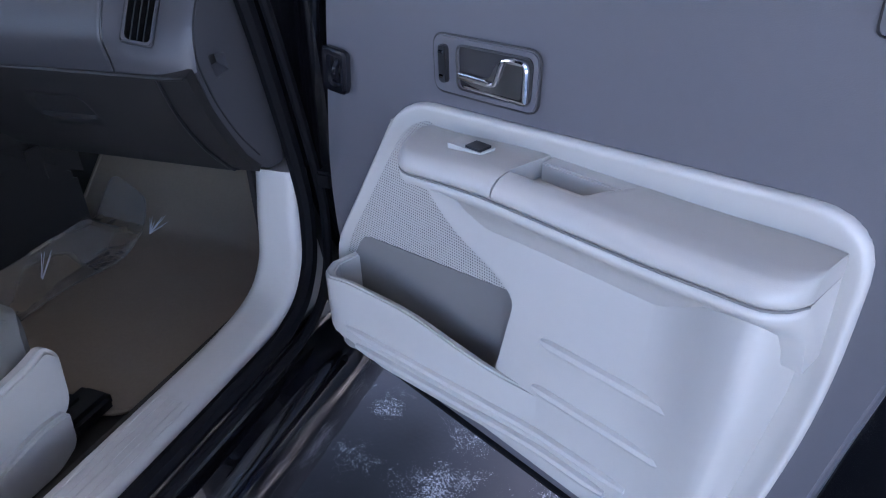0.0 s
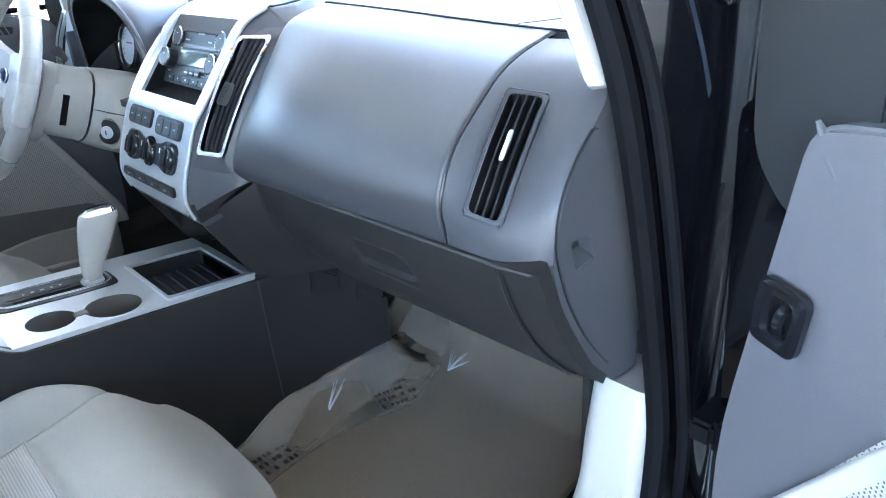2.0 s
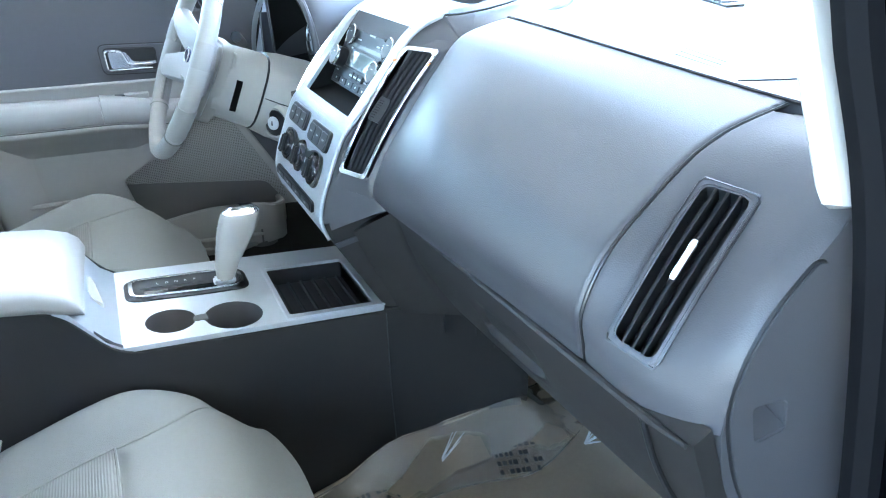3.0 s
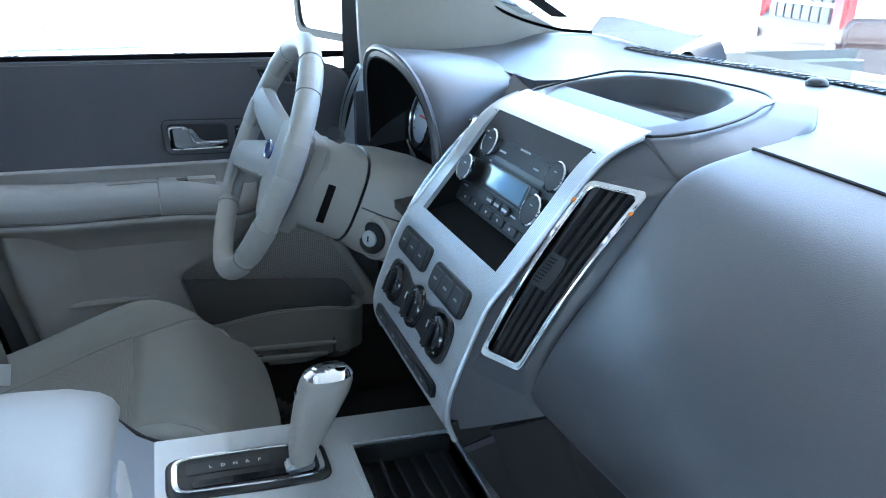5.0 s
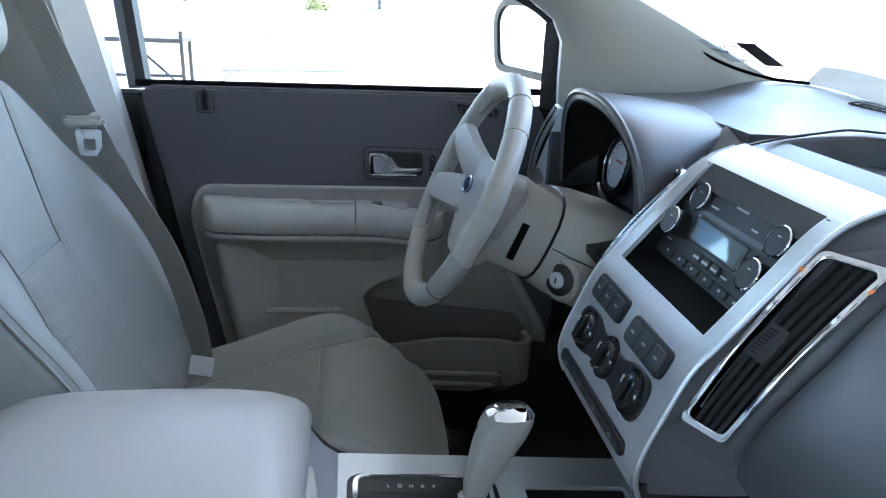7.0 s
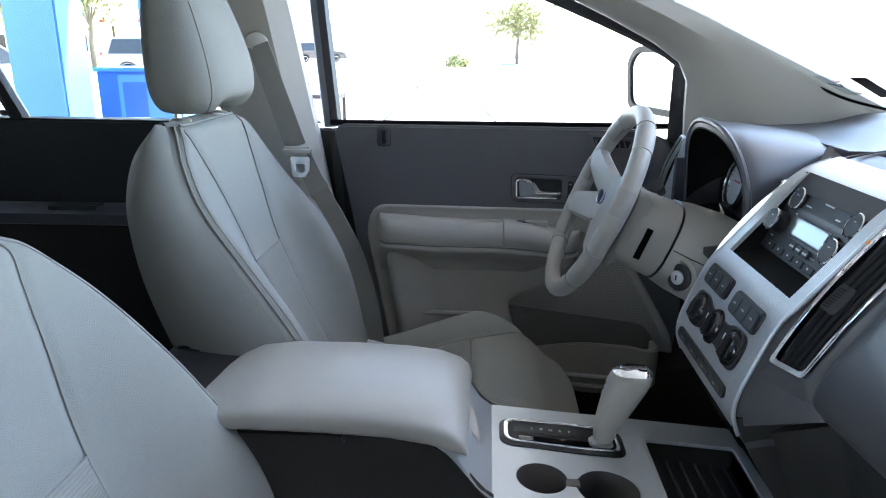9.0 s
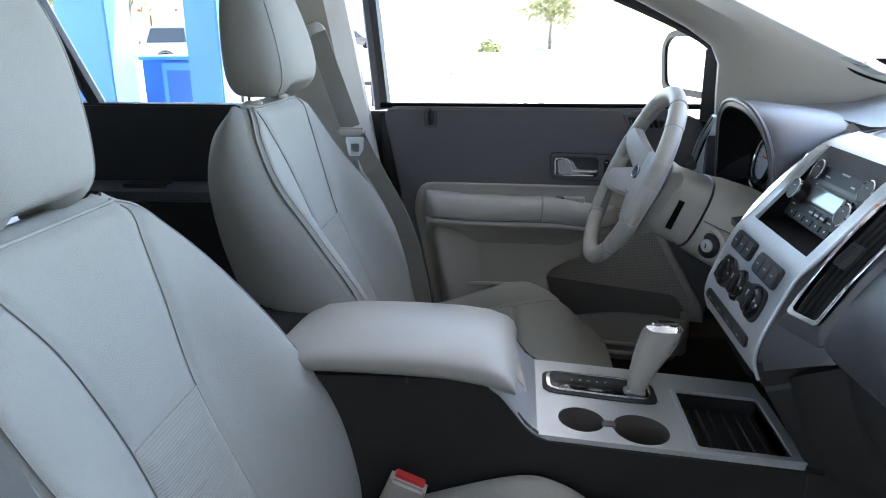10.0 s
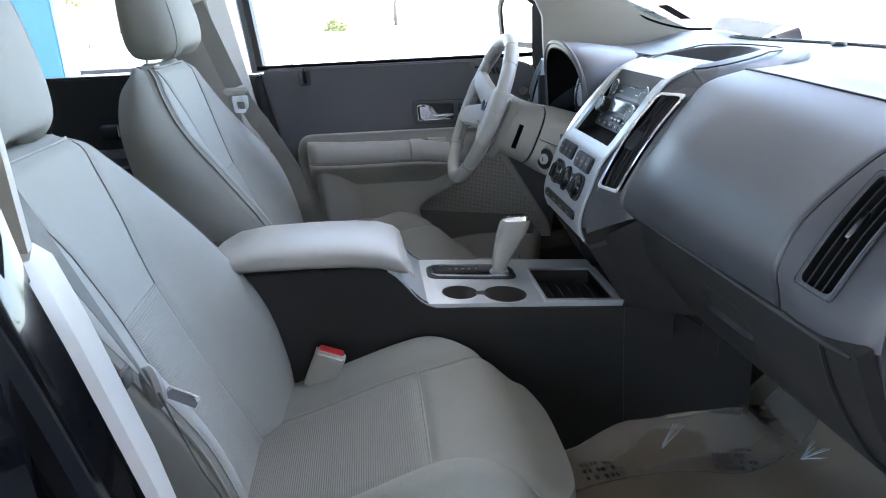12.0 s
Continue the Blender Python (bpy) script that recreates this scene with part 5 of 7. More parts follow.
for x in (-0.070, 0.0, 0.072):
    nrm = (on_face(x, 0.98) - on_face(x, 0.955)).cross(V(1, 0, 0)).normalized()
    nrm = nrm if nrm.y < 0 else -nrm
    m = frame_of(on_face(x, 0.969, 0.005), nrm)
    k = part("climate_knob", lathe([(0.0255, 0), (0.0245, 0.003), (0.020, 0.0035), (0.0185, 0.007), (0.017, 0.008), (0.001, 0.008)], m, 36), GLOSS, STACK, "round black climate knob")
    part("grip", box((0, 0, 0.0115), (0.009, 0.032, 0.009), 0.003, m=m), BLACK, k)
    part("pointer", box((0, 0.011, 0.0163), (0.0018, 0.008, 0.001), 0.0, m=m), MARK, k)
# vents beside the stack
def vent(corners, name, label, chrome, slats, depth=0.028):
    """A four-cornered outlet: frame, dark cavity, curved slats and a tab. Corners: TL, TR, BR, BL."""
    tl, tr, br, bl = (V(*c) for c in corners)
    n = (tr - tl).cross(bl - tl).normalized()
    n = n if n.y < 0 else -n
    vt = thing(name, (tl + tr + br + bl) / 4, label, "air vent")

    def at(u, v, w):
        bow = 0.010 * math.sin(math.pi * min(max(v, 0), 1))
        return (bl * (1 - u) + br * u) * (1 - v) + (tl * (1 - u) + tr * u) * v + n * (w + bow)
    wide_u, tall = (tr - tl).length, (tl - bl).length
    def outline(e):
        a, b = e / wide_u, e / tall
        c, d = 0.006 / wide_u, 0.006 / tall
        right = [(1 + a - c, -b), (1 + a - 0.3 * c, -b + 0.3 * d), (1 + a, -b + d)] + [(1 + a, k / 8) for k in range(1, 8)] + [(1 + a, 1 + b - d), (1 + a - 0.3 * c, 1 + b - 0.3 * d), (1 + a - c, 1 + b)]
        left = [(-a + c, 1 + b), (-a + 0.3 * c, 1 + b - 0.3 * d), (-a, 1 + b - d)] + [(-a, 1 - k / 8) for k in range(1, 8)] + [(-a, -b + d), (-a + 0.3 * c, -b + 0.3 * d), (-a + c, -b)]
        return right + left
    part("vent_frame", ring(outline(0.0), outline(-0.0062 if chrome == CHROME else -0.0045), at, -0.004, 0.007 if chrome == CHROME else 0.004, 0.0015, 2), chrome, vt, "bright frame" if chrome == CHROME else "grey frame")
    part("cavity", ring(outline(-0.0035), outline(-0.0045), at, -depth - 0.008, 0.0), BLACK, vt)
    part("cavity", prism(outline(-0.004), at, -depth - 0.01, -depth - 0.006), BLACK, vt)
    if chrome == CHROME:
        part("vent_flange", ring(outline(0.020), outline(-0.002), lambda u, v, w: at(u, v, w - 0.010 * max(max(-u, u - 1, 0) * wide_u, max(-v, v - 1, 0) * tall) / 0.020), -0.012, -0.0015), GREY, vt)
    for k in range(slats):
        u, thick = 0.13 + 0.74 * (k + 0.8) / (slats + 0.6), 0.076 if chrome == CHROME else 0.034
        part("slat", loft([[at(u - thick, v, -0.004), at(u - thick * 0.6, v, 0.001), at(u + thick * 0.6, v, 0.001), at(u + thick, v, -0.004), at(u + 0.03, v, -depth), at(u - 0.03, v, -depth)] for v in [0.03 + 0.94 * j / 12 for j in range(13)]]), SLAT, vt)
    return vt, at


cv, cv_at = vent(CV, "centre_vent", "tall chrome-framed centre air vent", CHROME, 4)
tab = part("tab", prism(fillet([(0.16, 0.42), (0.60, 0.40), (0.60, 0.58), (0.22, 0.60)], [0.05, 0.08, 0.08, 0.03], 5), cv_at, -0.002, 0.004, 0.0), BUTTON, cv, "ridged adjuster tab")
for k in range(8):
    part("ridge", tube([cv_at(0.22 + 0.008 * k, 0.44 + 0.018 * k, 0.0045), cv_at(0.36 + 0.008 * k, 0.435 + 0.018 * k, 0.0045)], 0.0007, 4), SLAT, tab)
for u in (0.0, 1.0):
    part("lamp_mark", prism([(u - 0.03, 0.865), (u + 0.03, 0.865), (u + 0.03, 0.885), (u - 0.03, 0.885)], cv_at, 0.007, 0.008), ORANGE, cv)
vent(MIRRORED, "centre_vent", "tall chrome-framed centre air vent", CHROME, 4)
sv, sv_at = vent(SV, "side_vent", "tall grey-framed passenger side vent", GREY, 3)
part("frame_gap", tube([sv_at(u, v, 0.0015) for u, v in [(-0.01, 0.03 + 0.94 * k / 10) for k in range(11)] + [(0.03, 1.004), (0.97, 1.004)] + [(1.01, 0.97 - 0.94 * k / 10) for k in range(11)] + [(0.97, -0.004), (0.03, -0.004)]], 0.0013, 5, True), BLACK, sv)
part("tab", prism(fillet([(0.45, 0.42), (0.57, 0.42), (0.57, 0.66), (0.45, 0.66)], 0.03, 3), sv_at, 0.002, 0.009, 0.002, 1), CHROME, sv, "chrome adjuster tab")
lv, lv_at = vent(((-0.642, -0.020, 1.160), (-0.590, -0.028, 1.160), (-0.694, -0.046, 1.003), (-0.738, -0.040, 1.003)), "side_vent", "tall driver's side vent", SATIN, 3)
part("end_pad", sheet(lambda s, t: V(-end_pad(s, t).x + 0.02, end_pad(s, t).y + 0.035, end_pad(s, t).z), 14, 24, 0.02), GREY, DASH)

# storage tray in the arched top of the stack
TRAY = [(-0.106, 0.078), (0.106, 0.078), (0.118, 0.110), (0.112, 0.155), (0.088, 0.205), (0.045, 0.235), (0.0, 0.240), (-0.045, 0.235), (-0.088, 0.205), (-0.112, 0.155), (-0.118, 0.110)]


CROWN = [(-0.032, 1.106), (0.013, 1.160), (0.030, 1.171), (0.060, 1.183), (0.090, 1.191), (0.130, 1.198), (0.200, 1.2065), (0.260, 1.207), (0.340, 1.203)]


def crown(x, y):
    """The height of the stack's arched top."""
    side = max(abs(x) - 0.132, 0)
    v = y - 0.53 * side
    for (y0, z0), (y1, z1) in zip(CROWN, CROWN[1:]):
        if v <= y1:
            break
    k = min(max((v - y0) / (y1 - y0), 0), 1)
    return z0 + (z1 - z0) * k - 0.25 * side


def top_loop(pts, n, grow, drop, floor=None):
    c = V(0, 0.16)
    out = []
    for u, v in resample(fillet(pts, 0.02, 4), n):
        q = c + (V(u, v) - c) * (1 + grow)
        out.append(V(q.x, q.y, floor(q.x, q.y) if floor else crown(q.x, q.y) - drop))
    return out


def tray_floor(x, y):
    return 1.176 - 0.004 * smooth(y, 0.10, 0.2)


loops = [top_loop(ARCH, 120, 0.0, 0.035), top_loop(ARCH, 120, 0.0, 0.005), top_loop(ARCH, 120, -0.012, 0.001), top_loop(ARCH, 120, -0.03, 0.0)]
loops += [top_loop(TRAY, 120, 0.05, 0.0), top_loop(TRAY, 120, 0.02, 0.0015), top_loop(TRAY, 120, 0.0, 0.005), top_loop(TRAY, 120, -0.06, 0, tray_floor), top_loop(TRAY, 120, -0.10, 0, lambda x, y: tray_floor(x, y) - 0.002)]
part("tray_surround", loft(loops), GREY, STACK, "arched top with a recessed storage tray", 50)
mat_line = [(u * 0.93, 0.16 + (v - 0.16) * 0.90) for u, v in resample(fillet(TRAY, 0.02, 4), 90)]
part("tray_mat", prism(mat_line, lambda x, y, w: V(x, y, tray_floor(x, y) + w), -0.0005, 0.0012), TRAYMAT, STACK, "matt rubber tray mat")
for k in range(5):
    half, y = 0.092 - 0.004 * k * k, 0.094 + 0.025 * k
    part("tray_rib", tube([V(-half, y, tray_floor(0, y) - 0.001), V(half, y, tray_floor(0, y) - 0.001)], 0.0042, 8), TRAYMAT, STACK)
part("tray_seam", tube([V(x, y, crown(x, y) + 0.0002) for x, y in resample(fillet([(-0.132, 0.055), (0.132, 0.055), (0.150, 0.11), (0.145, 0.17), (0.118, 0.235), (0.06, 0.272), (-0.06, 0.272), (-0.118, 0.235), (-0.145, 0.17), (-0.150, 0.11)], 0.03, 4), 90)], 0.0016, 5, True), BLACK, STACK)

# ---- instrument hood and cluster ----
CLUSTER = thing("instrument_cluster", (-0.37, 0.05, 1.0), "hooded instrument cluster with round dials", "instrument cluster")


def hood(s, t):
    """The hood from its rim (t 0) back to the dash top; s from its outer to its inner foot."""
    left, right = V(-0.548 + 0.03 * t, -0.030 + 0.22 * t, 1.035 + 0.135 * t ** 0.7), V(-0.158 - 0.11 * t ** 1.2, -0.040 + 0.165 * t, 1.045 + 0.128 * t ** 0.6)
    a = math.pi * (1 - s)
    c, q = math.cos(a), max(math.sin(a), 0.0)
    c = math.copysign(abs(c) ** 0.85, c)
    p = left.lerp(right, 0.5 + 0.5 * c)
    peak = 1.216 - 0.032 * t ** 1.6
    return V(p.x, p.y - 0.022 * q * (1 - t), p.z + (peak - p.z) * q ** 0.60)


part("hood", sheet(hood, 36, 14, -0.012), GREY, CLUSTER, "dark grey instrument hood")
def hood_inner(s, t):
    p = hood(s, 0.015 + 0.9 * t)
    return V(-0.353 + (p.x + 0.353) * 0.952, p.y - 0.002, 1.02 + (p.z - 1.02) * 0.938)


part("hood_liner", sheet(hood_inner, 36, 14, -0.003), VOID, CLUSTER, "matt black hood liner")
part("hood_lip", tube([hood(k / 36, 0.01) for k in range(37)], 0.0055, 8), GREY, CLUSTER)
part("dial_housing", prism(fillet([(-0.54, 1.00), (-0.19, 1.00), (-0.20, 1.12), (-0.28, 1.17), (-0.46, 1.17), (-0.53, 1.12)], 0.03, 4), lambda x, z, w: V(x, 0.060 + w + 0.25 * (z - 1.1), z), 0.0, 0.02), BLACK, CLUSTER)
part("dial_shelf", loft([[V(x, y, z) for y, z in ((-0.07, 1.012), (0.06, 1.03), (0.06, 1.02), (-0.07, 1.0))] for x in (-0.56, -0.18)]), GLOSS, CLUSTER)
for x in (-0.46, -0.285):
    m = frame_of(V(x, 0.045, 1.085), V(0, -1, 0.2))
    d = part("dial", lathe([(0.052, 0), (0.052, 0.006), (0.047, 0.008), (0.047, 0.003), (0.001, 0.003)], m), BLACK, CLUSTER, "round dial")
    part("dial_ring", lathe([(0.050, 0.004), (0.051, 0.010), (0.047, 0.010), (0.047, 0.004)], m, 28, False), CHROME, d)
    part("dial_face", lathe([(0.040, 0.003), (0.040, 0.0042), (0.001, 0.0042)], m), SATIN, d)
    for j in range(14):
        a = math.pi * (1.2 - 1.4 * j / 13)
        part("tick", box((0.034 * math.cos(a), 0.034 * math.sin(a), 0.0046), (0.003, 0.003, 0.0005), 0, m=m), INK, d)
    part("needle", box((0.010, 0.006, 0.007), (0.03, 0.003, 0.001), 0, m=m), RED, d)
part("dash_cheek", sheet(lambda s, t: V(-0.575 - 0.02 * s, -0.05 + 0.10 * s, 0.99 + 0.13 * t), 4, 4, 0.01), GREY, CLUSTER)

def saddle(s, t):
    """Closes the dash top between the hood's foot and the stack."""
    k = 0.12 + 0.88 * t
    foot = V(-0.158 - 0.11 * k ** 1.2, -0.040 + 0.165 * k, 1.045 + 0.128 * k ** 0.6) + V(-0.006, 0.004 - 0.008 * smooth(t, 0.5, 1.0), -0.003 + 0.017 * smooth(t, 0.35, 1.0))
    y = -0.02 + 0.20 * t
    rim_ = V(-0.196, y, min(crown(-0.196, y), 1.186) - 0.005 + 0.004 * smooth(t, 0.4, 0.8))
    return foot.lerp(rim_, s)


part("dash_saddle", sheet(saddle, 8, 16, -0.006), GREY, CLUSTER)
part("vent_surround", sheet(lambda s, t: V(-0.586, -0.030, 1.160).lerp(V(-0.690, -0.048, 1.000), t).lerp(curve_at([(-0.566, -0.016, 1.156), (-0.560, -0.010, 1.111), (-0.585, -0.018, 1.065), (-0.611, -0.025, 1.030), (-0.640, -0.035, 0.998)], t), s), 8, 20, 0.01), SATIN, CLUSTER, "satin silver trim beside the outboard vent")

# ---- steering wheel and column ----
WHEEL = thing("steering_wheel", (-0.36, -0.05, 0.95), "stone-coloured leather steering wheel with oval badge", "steering wheel")
WC = V(-0.352, -0.243, 1.070)
WM = frame_of(WC, V(0, -math.cos(radians(24)), math.sin(radians(24))))
WR = 0.172


def rim(a, r=0.0, w=0.0):
    return WM @ V((WR + r) * math.cos(a), (WR + r) * math.sin(a), w)


wrim = part("rim", tube([rim(2 * math.pi * k / 64) for k in range(64)], [0.0155 if (k // 8) % 2 else 0.0165 for k in range(64)], 14, True), LEATHER, WHEEL, "leather-wrapped rim")
for a0, a1 in ((0.08, 0.32), (0.74, 1.05), (2.09, 2.40), (2.82, 3.06), (3.46, 3.85), (5.57, 5.96)):
    part("rim_stitching", tube([rim(a0 + (a1 - a0) * k / 14, -0.0155) for k in range(15)], [0.003 + 0.0012 * (k % 2) for k in range(15)], 6), SEAM, wrim)
    part("rim_grip", tube([rim(a0 + (a1 - a0) * k / 12) for k in range(13)], 0.0169, 14), GRIP, wrim, "dimpled leather grip")
for a in (1.10, 2.04, 3.90, 5.52):
    part("rim_joint", tube([WM @ V((WR + 0.0168 * math.cos(b)) * math.cos(a), (WR + 0.0168 * math.cos(b)) * math.sin(a), 0.0168 * math.sin(b)) for b in [2 * math.pi * k / 12 for k in range(12)]], 0.0009, 5, True), SEAM, wrim)


def spoke(a0, r0, w0, a1, r1, w1, deep):
    rings = []
    for k in range(9):
        t = k / 8
        a, r, w = a0 + (a1 - a0) * t, r0 + (r1 - r0) * t, w0 + (w1 - w0) * t
        c, z = V(r * math.cos(a), r * math.sin(a), 0), -deep * (1 - t) ** 1.5
        side = V(-math.sin(a), math.cos(a), 0)
        rings.append([WM @ (c + side * w * x + V(0, 0, z + y)) for x, y in ((-1, 0.0), (-0.8, 0.012), (0, 0.016), (0.8, 0.012), (1, 0), (0.8, -0.010), (0, -0.012), (-0.8, -0.010))])
    return loft(rings)


HM = WM @ Matrix.Translation((0, 0, -0.042))
for a in (0.40, math.pi - 0.40):
    part("spoke", spoke(a, 0.045, 0.034, a, WR, 0.024, 0.042), LEATHER, WHEEL, "upper spoke")
for a in (-0.24, math.pi + 0.24):
    part("spoke", spoke(a, 0.045, 0.036, a, WR, 0.024, 0.042), LEATHER, WHEEL, "lower spoke")
hub = fillet([(-0.062, -0.055), (-0.036, -0.098), (0.036, -0.098), (0.062, -0.055), (0.076, 0.02), (0.066, 0.058), (-0.066, 0.058), (-0.076, 0.02)], 0.022, 5)
part("hub_back", prism(hub, lambda x, y, w: HM @ V(x * 1.02, y * 1.0, w), -0.035, 0.004, 0.010, 3), LEATHER, WHEEL)
hubp = part("hub_cover", prism(hub, lambda x, y, w: HM @ V(x, y, w + 0.02 * (1 - (x / 0.09) ** 2 - (y / 0.11) ** 2)), 0.004, 0.014, 0.0045, 3), LEATHER, WHEEL, "airbag cover")
part("badge", lathe([(0.001, 0.040), (0.020, 0.040), (0.023, 0.036)], HM @ Matrix.Diagonal((0.9, 0.9, 1, 1)) @ Matrix.Translation((0, 0.012, 0)) @ Matrix.Diagonal((1, 0.62, 1, 1))), BADGE, hubp, "blue oval badge")
part("badge_ring", tube([HM @ V(0.0205 * math.cos(b), 0.012 + 0.0128 * math.sin(b), 0.0395) for b in [2 * math.pi * k / 24 for k in range(24)]], 0.0016, 6, True), CHROME, hubp)
part("hub_mark", tube([HM @ V(x, -0.030, 0.037) for x in (-0.012, 0.012)], 0.002, 6), SEAM, hubp)
COL = (V(-0.352, -0.215, 1.055), V(-0.352, 0.0, 0.965))
cd = (COL[1] - COL[0]).normalized()
cm = frame_of(COL[0], cd)


def shroud(k, sx, sz, n=20):
    c = COL[0] + (COL[1] - COL[0]) * k
    up = V(1, 0, 0).cross(cd).normalized()
    up = up if up.z > 0 else -up
    return [c + V(1, 0, 0) * sx * math.copysign(abs(math.cos(a)) ** 0.7, math.cos(a)) + up * (sz * math.copysign(abs(math.sin(a)) ** 0.7, math.sin(a)) - 0.012) for a in [2 * math.pi * j / n for j in range(n)]]


COLUMN = thing("steering_column", (-0.352, -0.02, 0.92), "stone-coloured column shroud with ignition lock", "steering column")
part("collar", loft([shroud(k, sx, sz) for k, sx, sz in ((0.0, 0.055, 0.055), (0.1, 0.068, 0.068), (0.45, 0.074, 0.072))]), LEATHER, COLUMN, "front half of the shroud")
part("shroud", loft([shroud(k, sx, sz) for k, sx, sz in ((0.47, 0.076, 0.074), (0.6, 0.090, 0.080), (0.85, 0.098, 0.085), (1.2, 0.09, 0.08))]), LEATHER, COLUMN, "rear half of the shroud")
part("shroud_gap", tube(shroud(0.46, 0.0745, 0.0725), 0.0022, 5, True), BLACK, COLUMN)
part("shroud_seam", tube([shroud(k, sx, sz)[0] for k, sx, sz in ((0.48, 0.0765, 0.0745), (0.6, 0.0905, 0.080), (0.85, 0.0985, 0.085), (1.15, 0.092, 0.08))], 0.0013, 5), BLACK, COLUMN)
ign = frame_of(V(-0.268, -0.100, 0.955), V(0.55, -0.75, 0.1))
part("lock_boss", lathe([(0.040, -0.03), (0.034, 0.004), (0.028, 0.008), (0.022, 0.004)], ign, 28, False), LEATHER, COLUMN)
ig = part("ignition_lock", lathe([(0.024, 0.0), (0.024, 0.009), (0.020, 0.011), (0.001, 0.011)], ign), BLACK, COLUMN, "black ignition ring")
part("lock_face", lathe([(0.0125, 0.010), (0.0125, 0.014), (0.010, 0.0155), (0.001, 0.0155)], ign), SATIN, ig, "steel ignition barrel")
part("key_slot", box((0, 0, 0.016), (0.002, 0.009, 0.001), 0, m=ign), BLACK, ig)
part("column_slot", box((0, 0, 0), (0.004, 0.011, 0.058), 0, m=Matrix.Translation((-0.2815, -0.168, 1.010)) @ Matrix.Rotation(radians(-22), 4, "X")), VOID, COLUMN, "dark slot in the shroud")
part("stalk", tube([(-0.42, -0.17, 1.06), (-0.48, -0.19, 1.09), (-0.54, -0.20, 1.10)], [0.009, 0.009, 0.011], 8), BLACK, COLUMN, "black stalk")
part("stalk", tube([(-0.30, -0.14, 1.10), (-0.25, -0.16, 1.12)], [0.008, 0.010], 8), BLACK, COLUMN)


# ---- centre console ----
CON = thing("centre_console", (0.02, -0.4, 0.42), "dark grey centre console with silver top", "console")


def con_top(y):
    return 0.752 + (0.782 - 0.752) * (-0.05 - y) / 0.38


side_out = fillet([(0.24, 0.42), (0.24, 0.60), (0.05, 0.735), (-0.05, con_top(-0.05) - 0.004), (-0.43, con_top(-0.43) - 0.004), (-0.487, 0.852), (-0.53, 0.872), (-0.95, 0.872), (-0.97, 0.42)], [0, 0.05, 0.03, 0.01, 0.03, 0.02, 0.03, 0.02, 0.0], 4)
core = [(0.23, 0.42), (0.23, 0.59), (-0.05, 0.66), (-0.44, 0.66), (-0.48, 0.845), (-0.95, 0.868), (-0.965, 0.42)]
part("console_body", prism(core, lambda y, z, w: V(w, y, z), -0.105, 0.136, 0.0), LOWER, CON, "dark grey console body")
side_out = [(0.212 if abs(y - 0.24) < 0.02 else y, z) for y, z in side_out]
part("console_side", prism(side_out, lambda y, z, w: V(w, y, z), 0.130, 0.146, 0.004, 3), LOWER, CON, "dark grey console side")
part("console_side", prism(side_out, lambda y, z, w: V(w, y, z), -0.115, -0.100, 0.004, 3), LOWER, CON)
part("console_nose", loft([[V(x, y, z) for y, z in ((-0.048, 0.742), (0.05, 0.727), (0.05, 0.62), (-0.048, 0.62))] for x in (-0.105, 0.135)]), LOWER, CON)
part("body_seam", tube([V(0.1463, -0.05, 0.742), V(0.1463, -0.048, 0.60), V(0.1463, -0.04, 0.43)], 0.001, 5), BUTTON, CON)


def con_at(x, y, w):
    return V(x, y, con_top(y) + w)


plate_o = fillet([(-0.105, -0.432), (0.143, -0.432), (0.143, -0.05), (-0.105, -0.05)], 0.006, 3)
CUPS = ((0.086, -0.362, 0.036), (0.096, -0.274, 0.043))
tr_i = fillet([(-0.040, -0.197), (0.128, -0.197), (0.128, -0.066), (-0.040, -0.066)], 0.005, 3)
cup_holes = [[(x + r * math.cos(2 * math.pi * k / 36), y + r * math.sin(2 * math.pi * k / 36)) for k in range(36)] for x, y, r in CUPS]
part("silver_plate", holed(plate_o, cup_holes + [tr_i], con_at, -0.006, 0.002), SATIN, CON, "satin silver console plate")
part("silver_ramp", loft([[V(x, y, z) for y, z in ((-0.428, con_top(-0.43) + 0.001), (-0.447, 0.798), (-0.487, 0.857), (-0.50, 0.866), (-0.50, 0.85), (-0.44, 0.76))] for x in (-0.105, -0.09, 0.13, 0.143)]), SATIN, CON, "silver ramp under the armrest")
part("ramp_pad", box((0.03, -0.468, 0.835), (0.09, 0.004, 0.05), 0.002, m=None), CHROME, CON)


# wells are real holes: a dark liner below a ring
def well(x, y, r, deep):
    m = frame_of(con_at(x, y, 0.0), V(0, 0.075, 1), (0, 1, 0))
    rings = [(r + 0.0035, 0.0008), (r + 0.0015, 0.0016), (r, 0.0012)]
    part("cup_ring", lathe(rings + [(r - 0.001, 0.002)], m, 36, False), SATIN, CON)
    bm = loft([[m @ V(rad * math.cos(2 * math.pi * k / 36), rad * math.sin(2 * math.pi * k / 36), h) for k in range(36)] for rad, h in ((r, 0.0012), (r - 0.002, -0.02), (r - 0.005, -deep), (0.002, -deep))], True, False)
    part("cup_well", bm, WELL, CON, "round cup holder well")


for c in CUPS:
    well(*c, 0.07)
part("cup_link", box(con_at(0.091, -0.321, 0.0005), (0.02, 0.02, 0.006), 0.002), WELL, CON)
# shifter
gate_o = fillet([(-0.062, -0.418), (0.012, -0.418), (0.018, -0.30), (0.016, -0.232), (-0.058, -0.232), (-0.064, -0.30)], 0.02, 4)
gate_i = fillet([(-0.052, -0.405), (0.003, -0.405), (0.008, -0.30), (0.006, -0.245), (-0.048, -0.245), (-0.054, -0.30)], 0.015, 4)
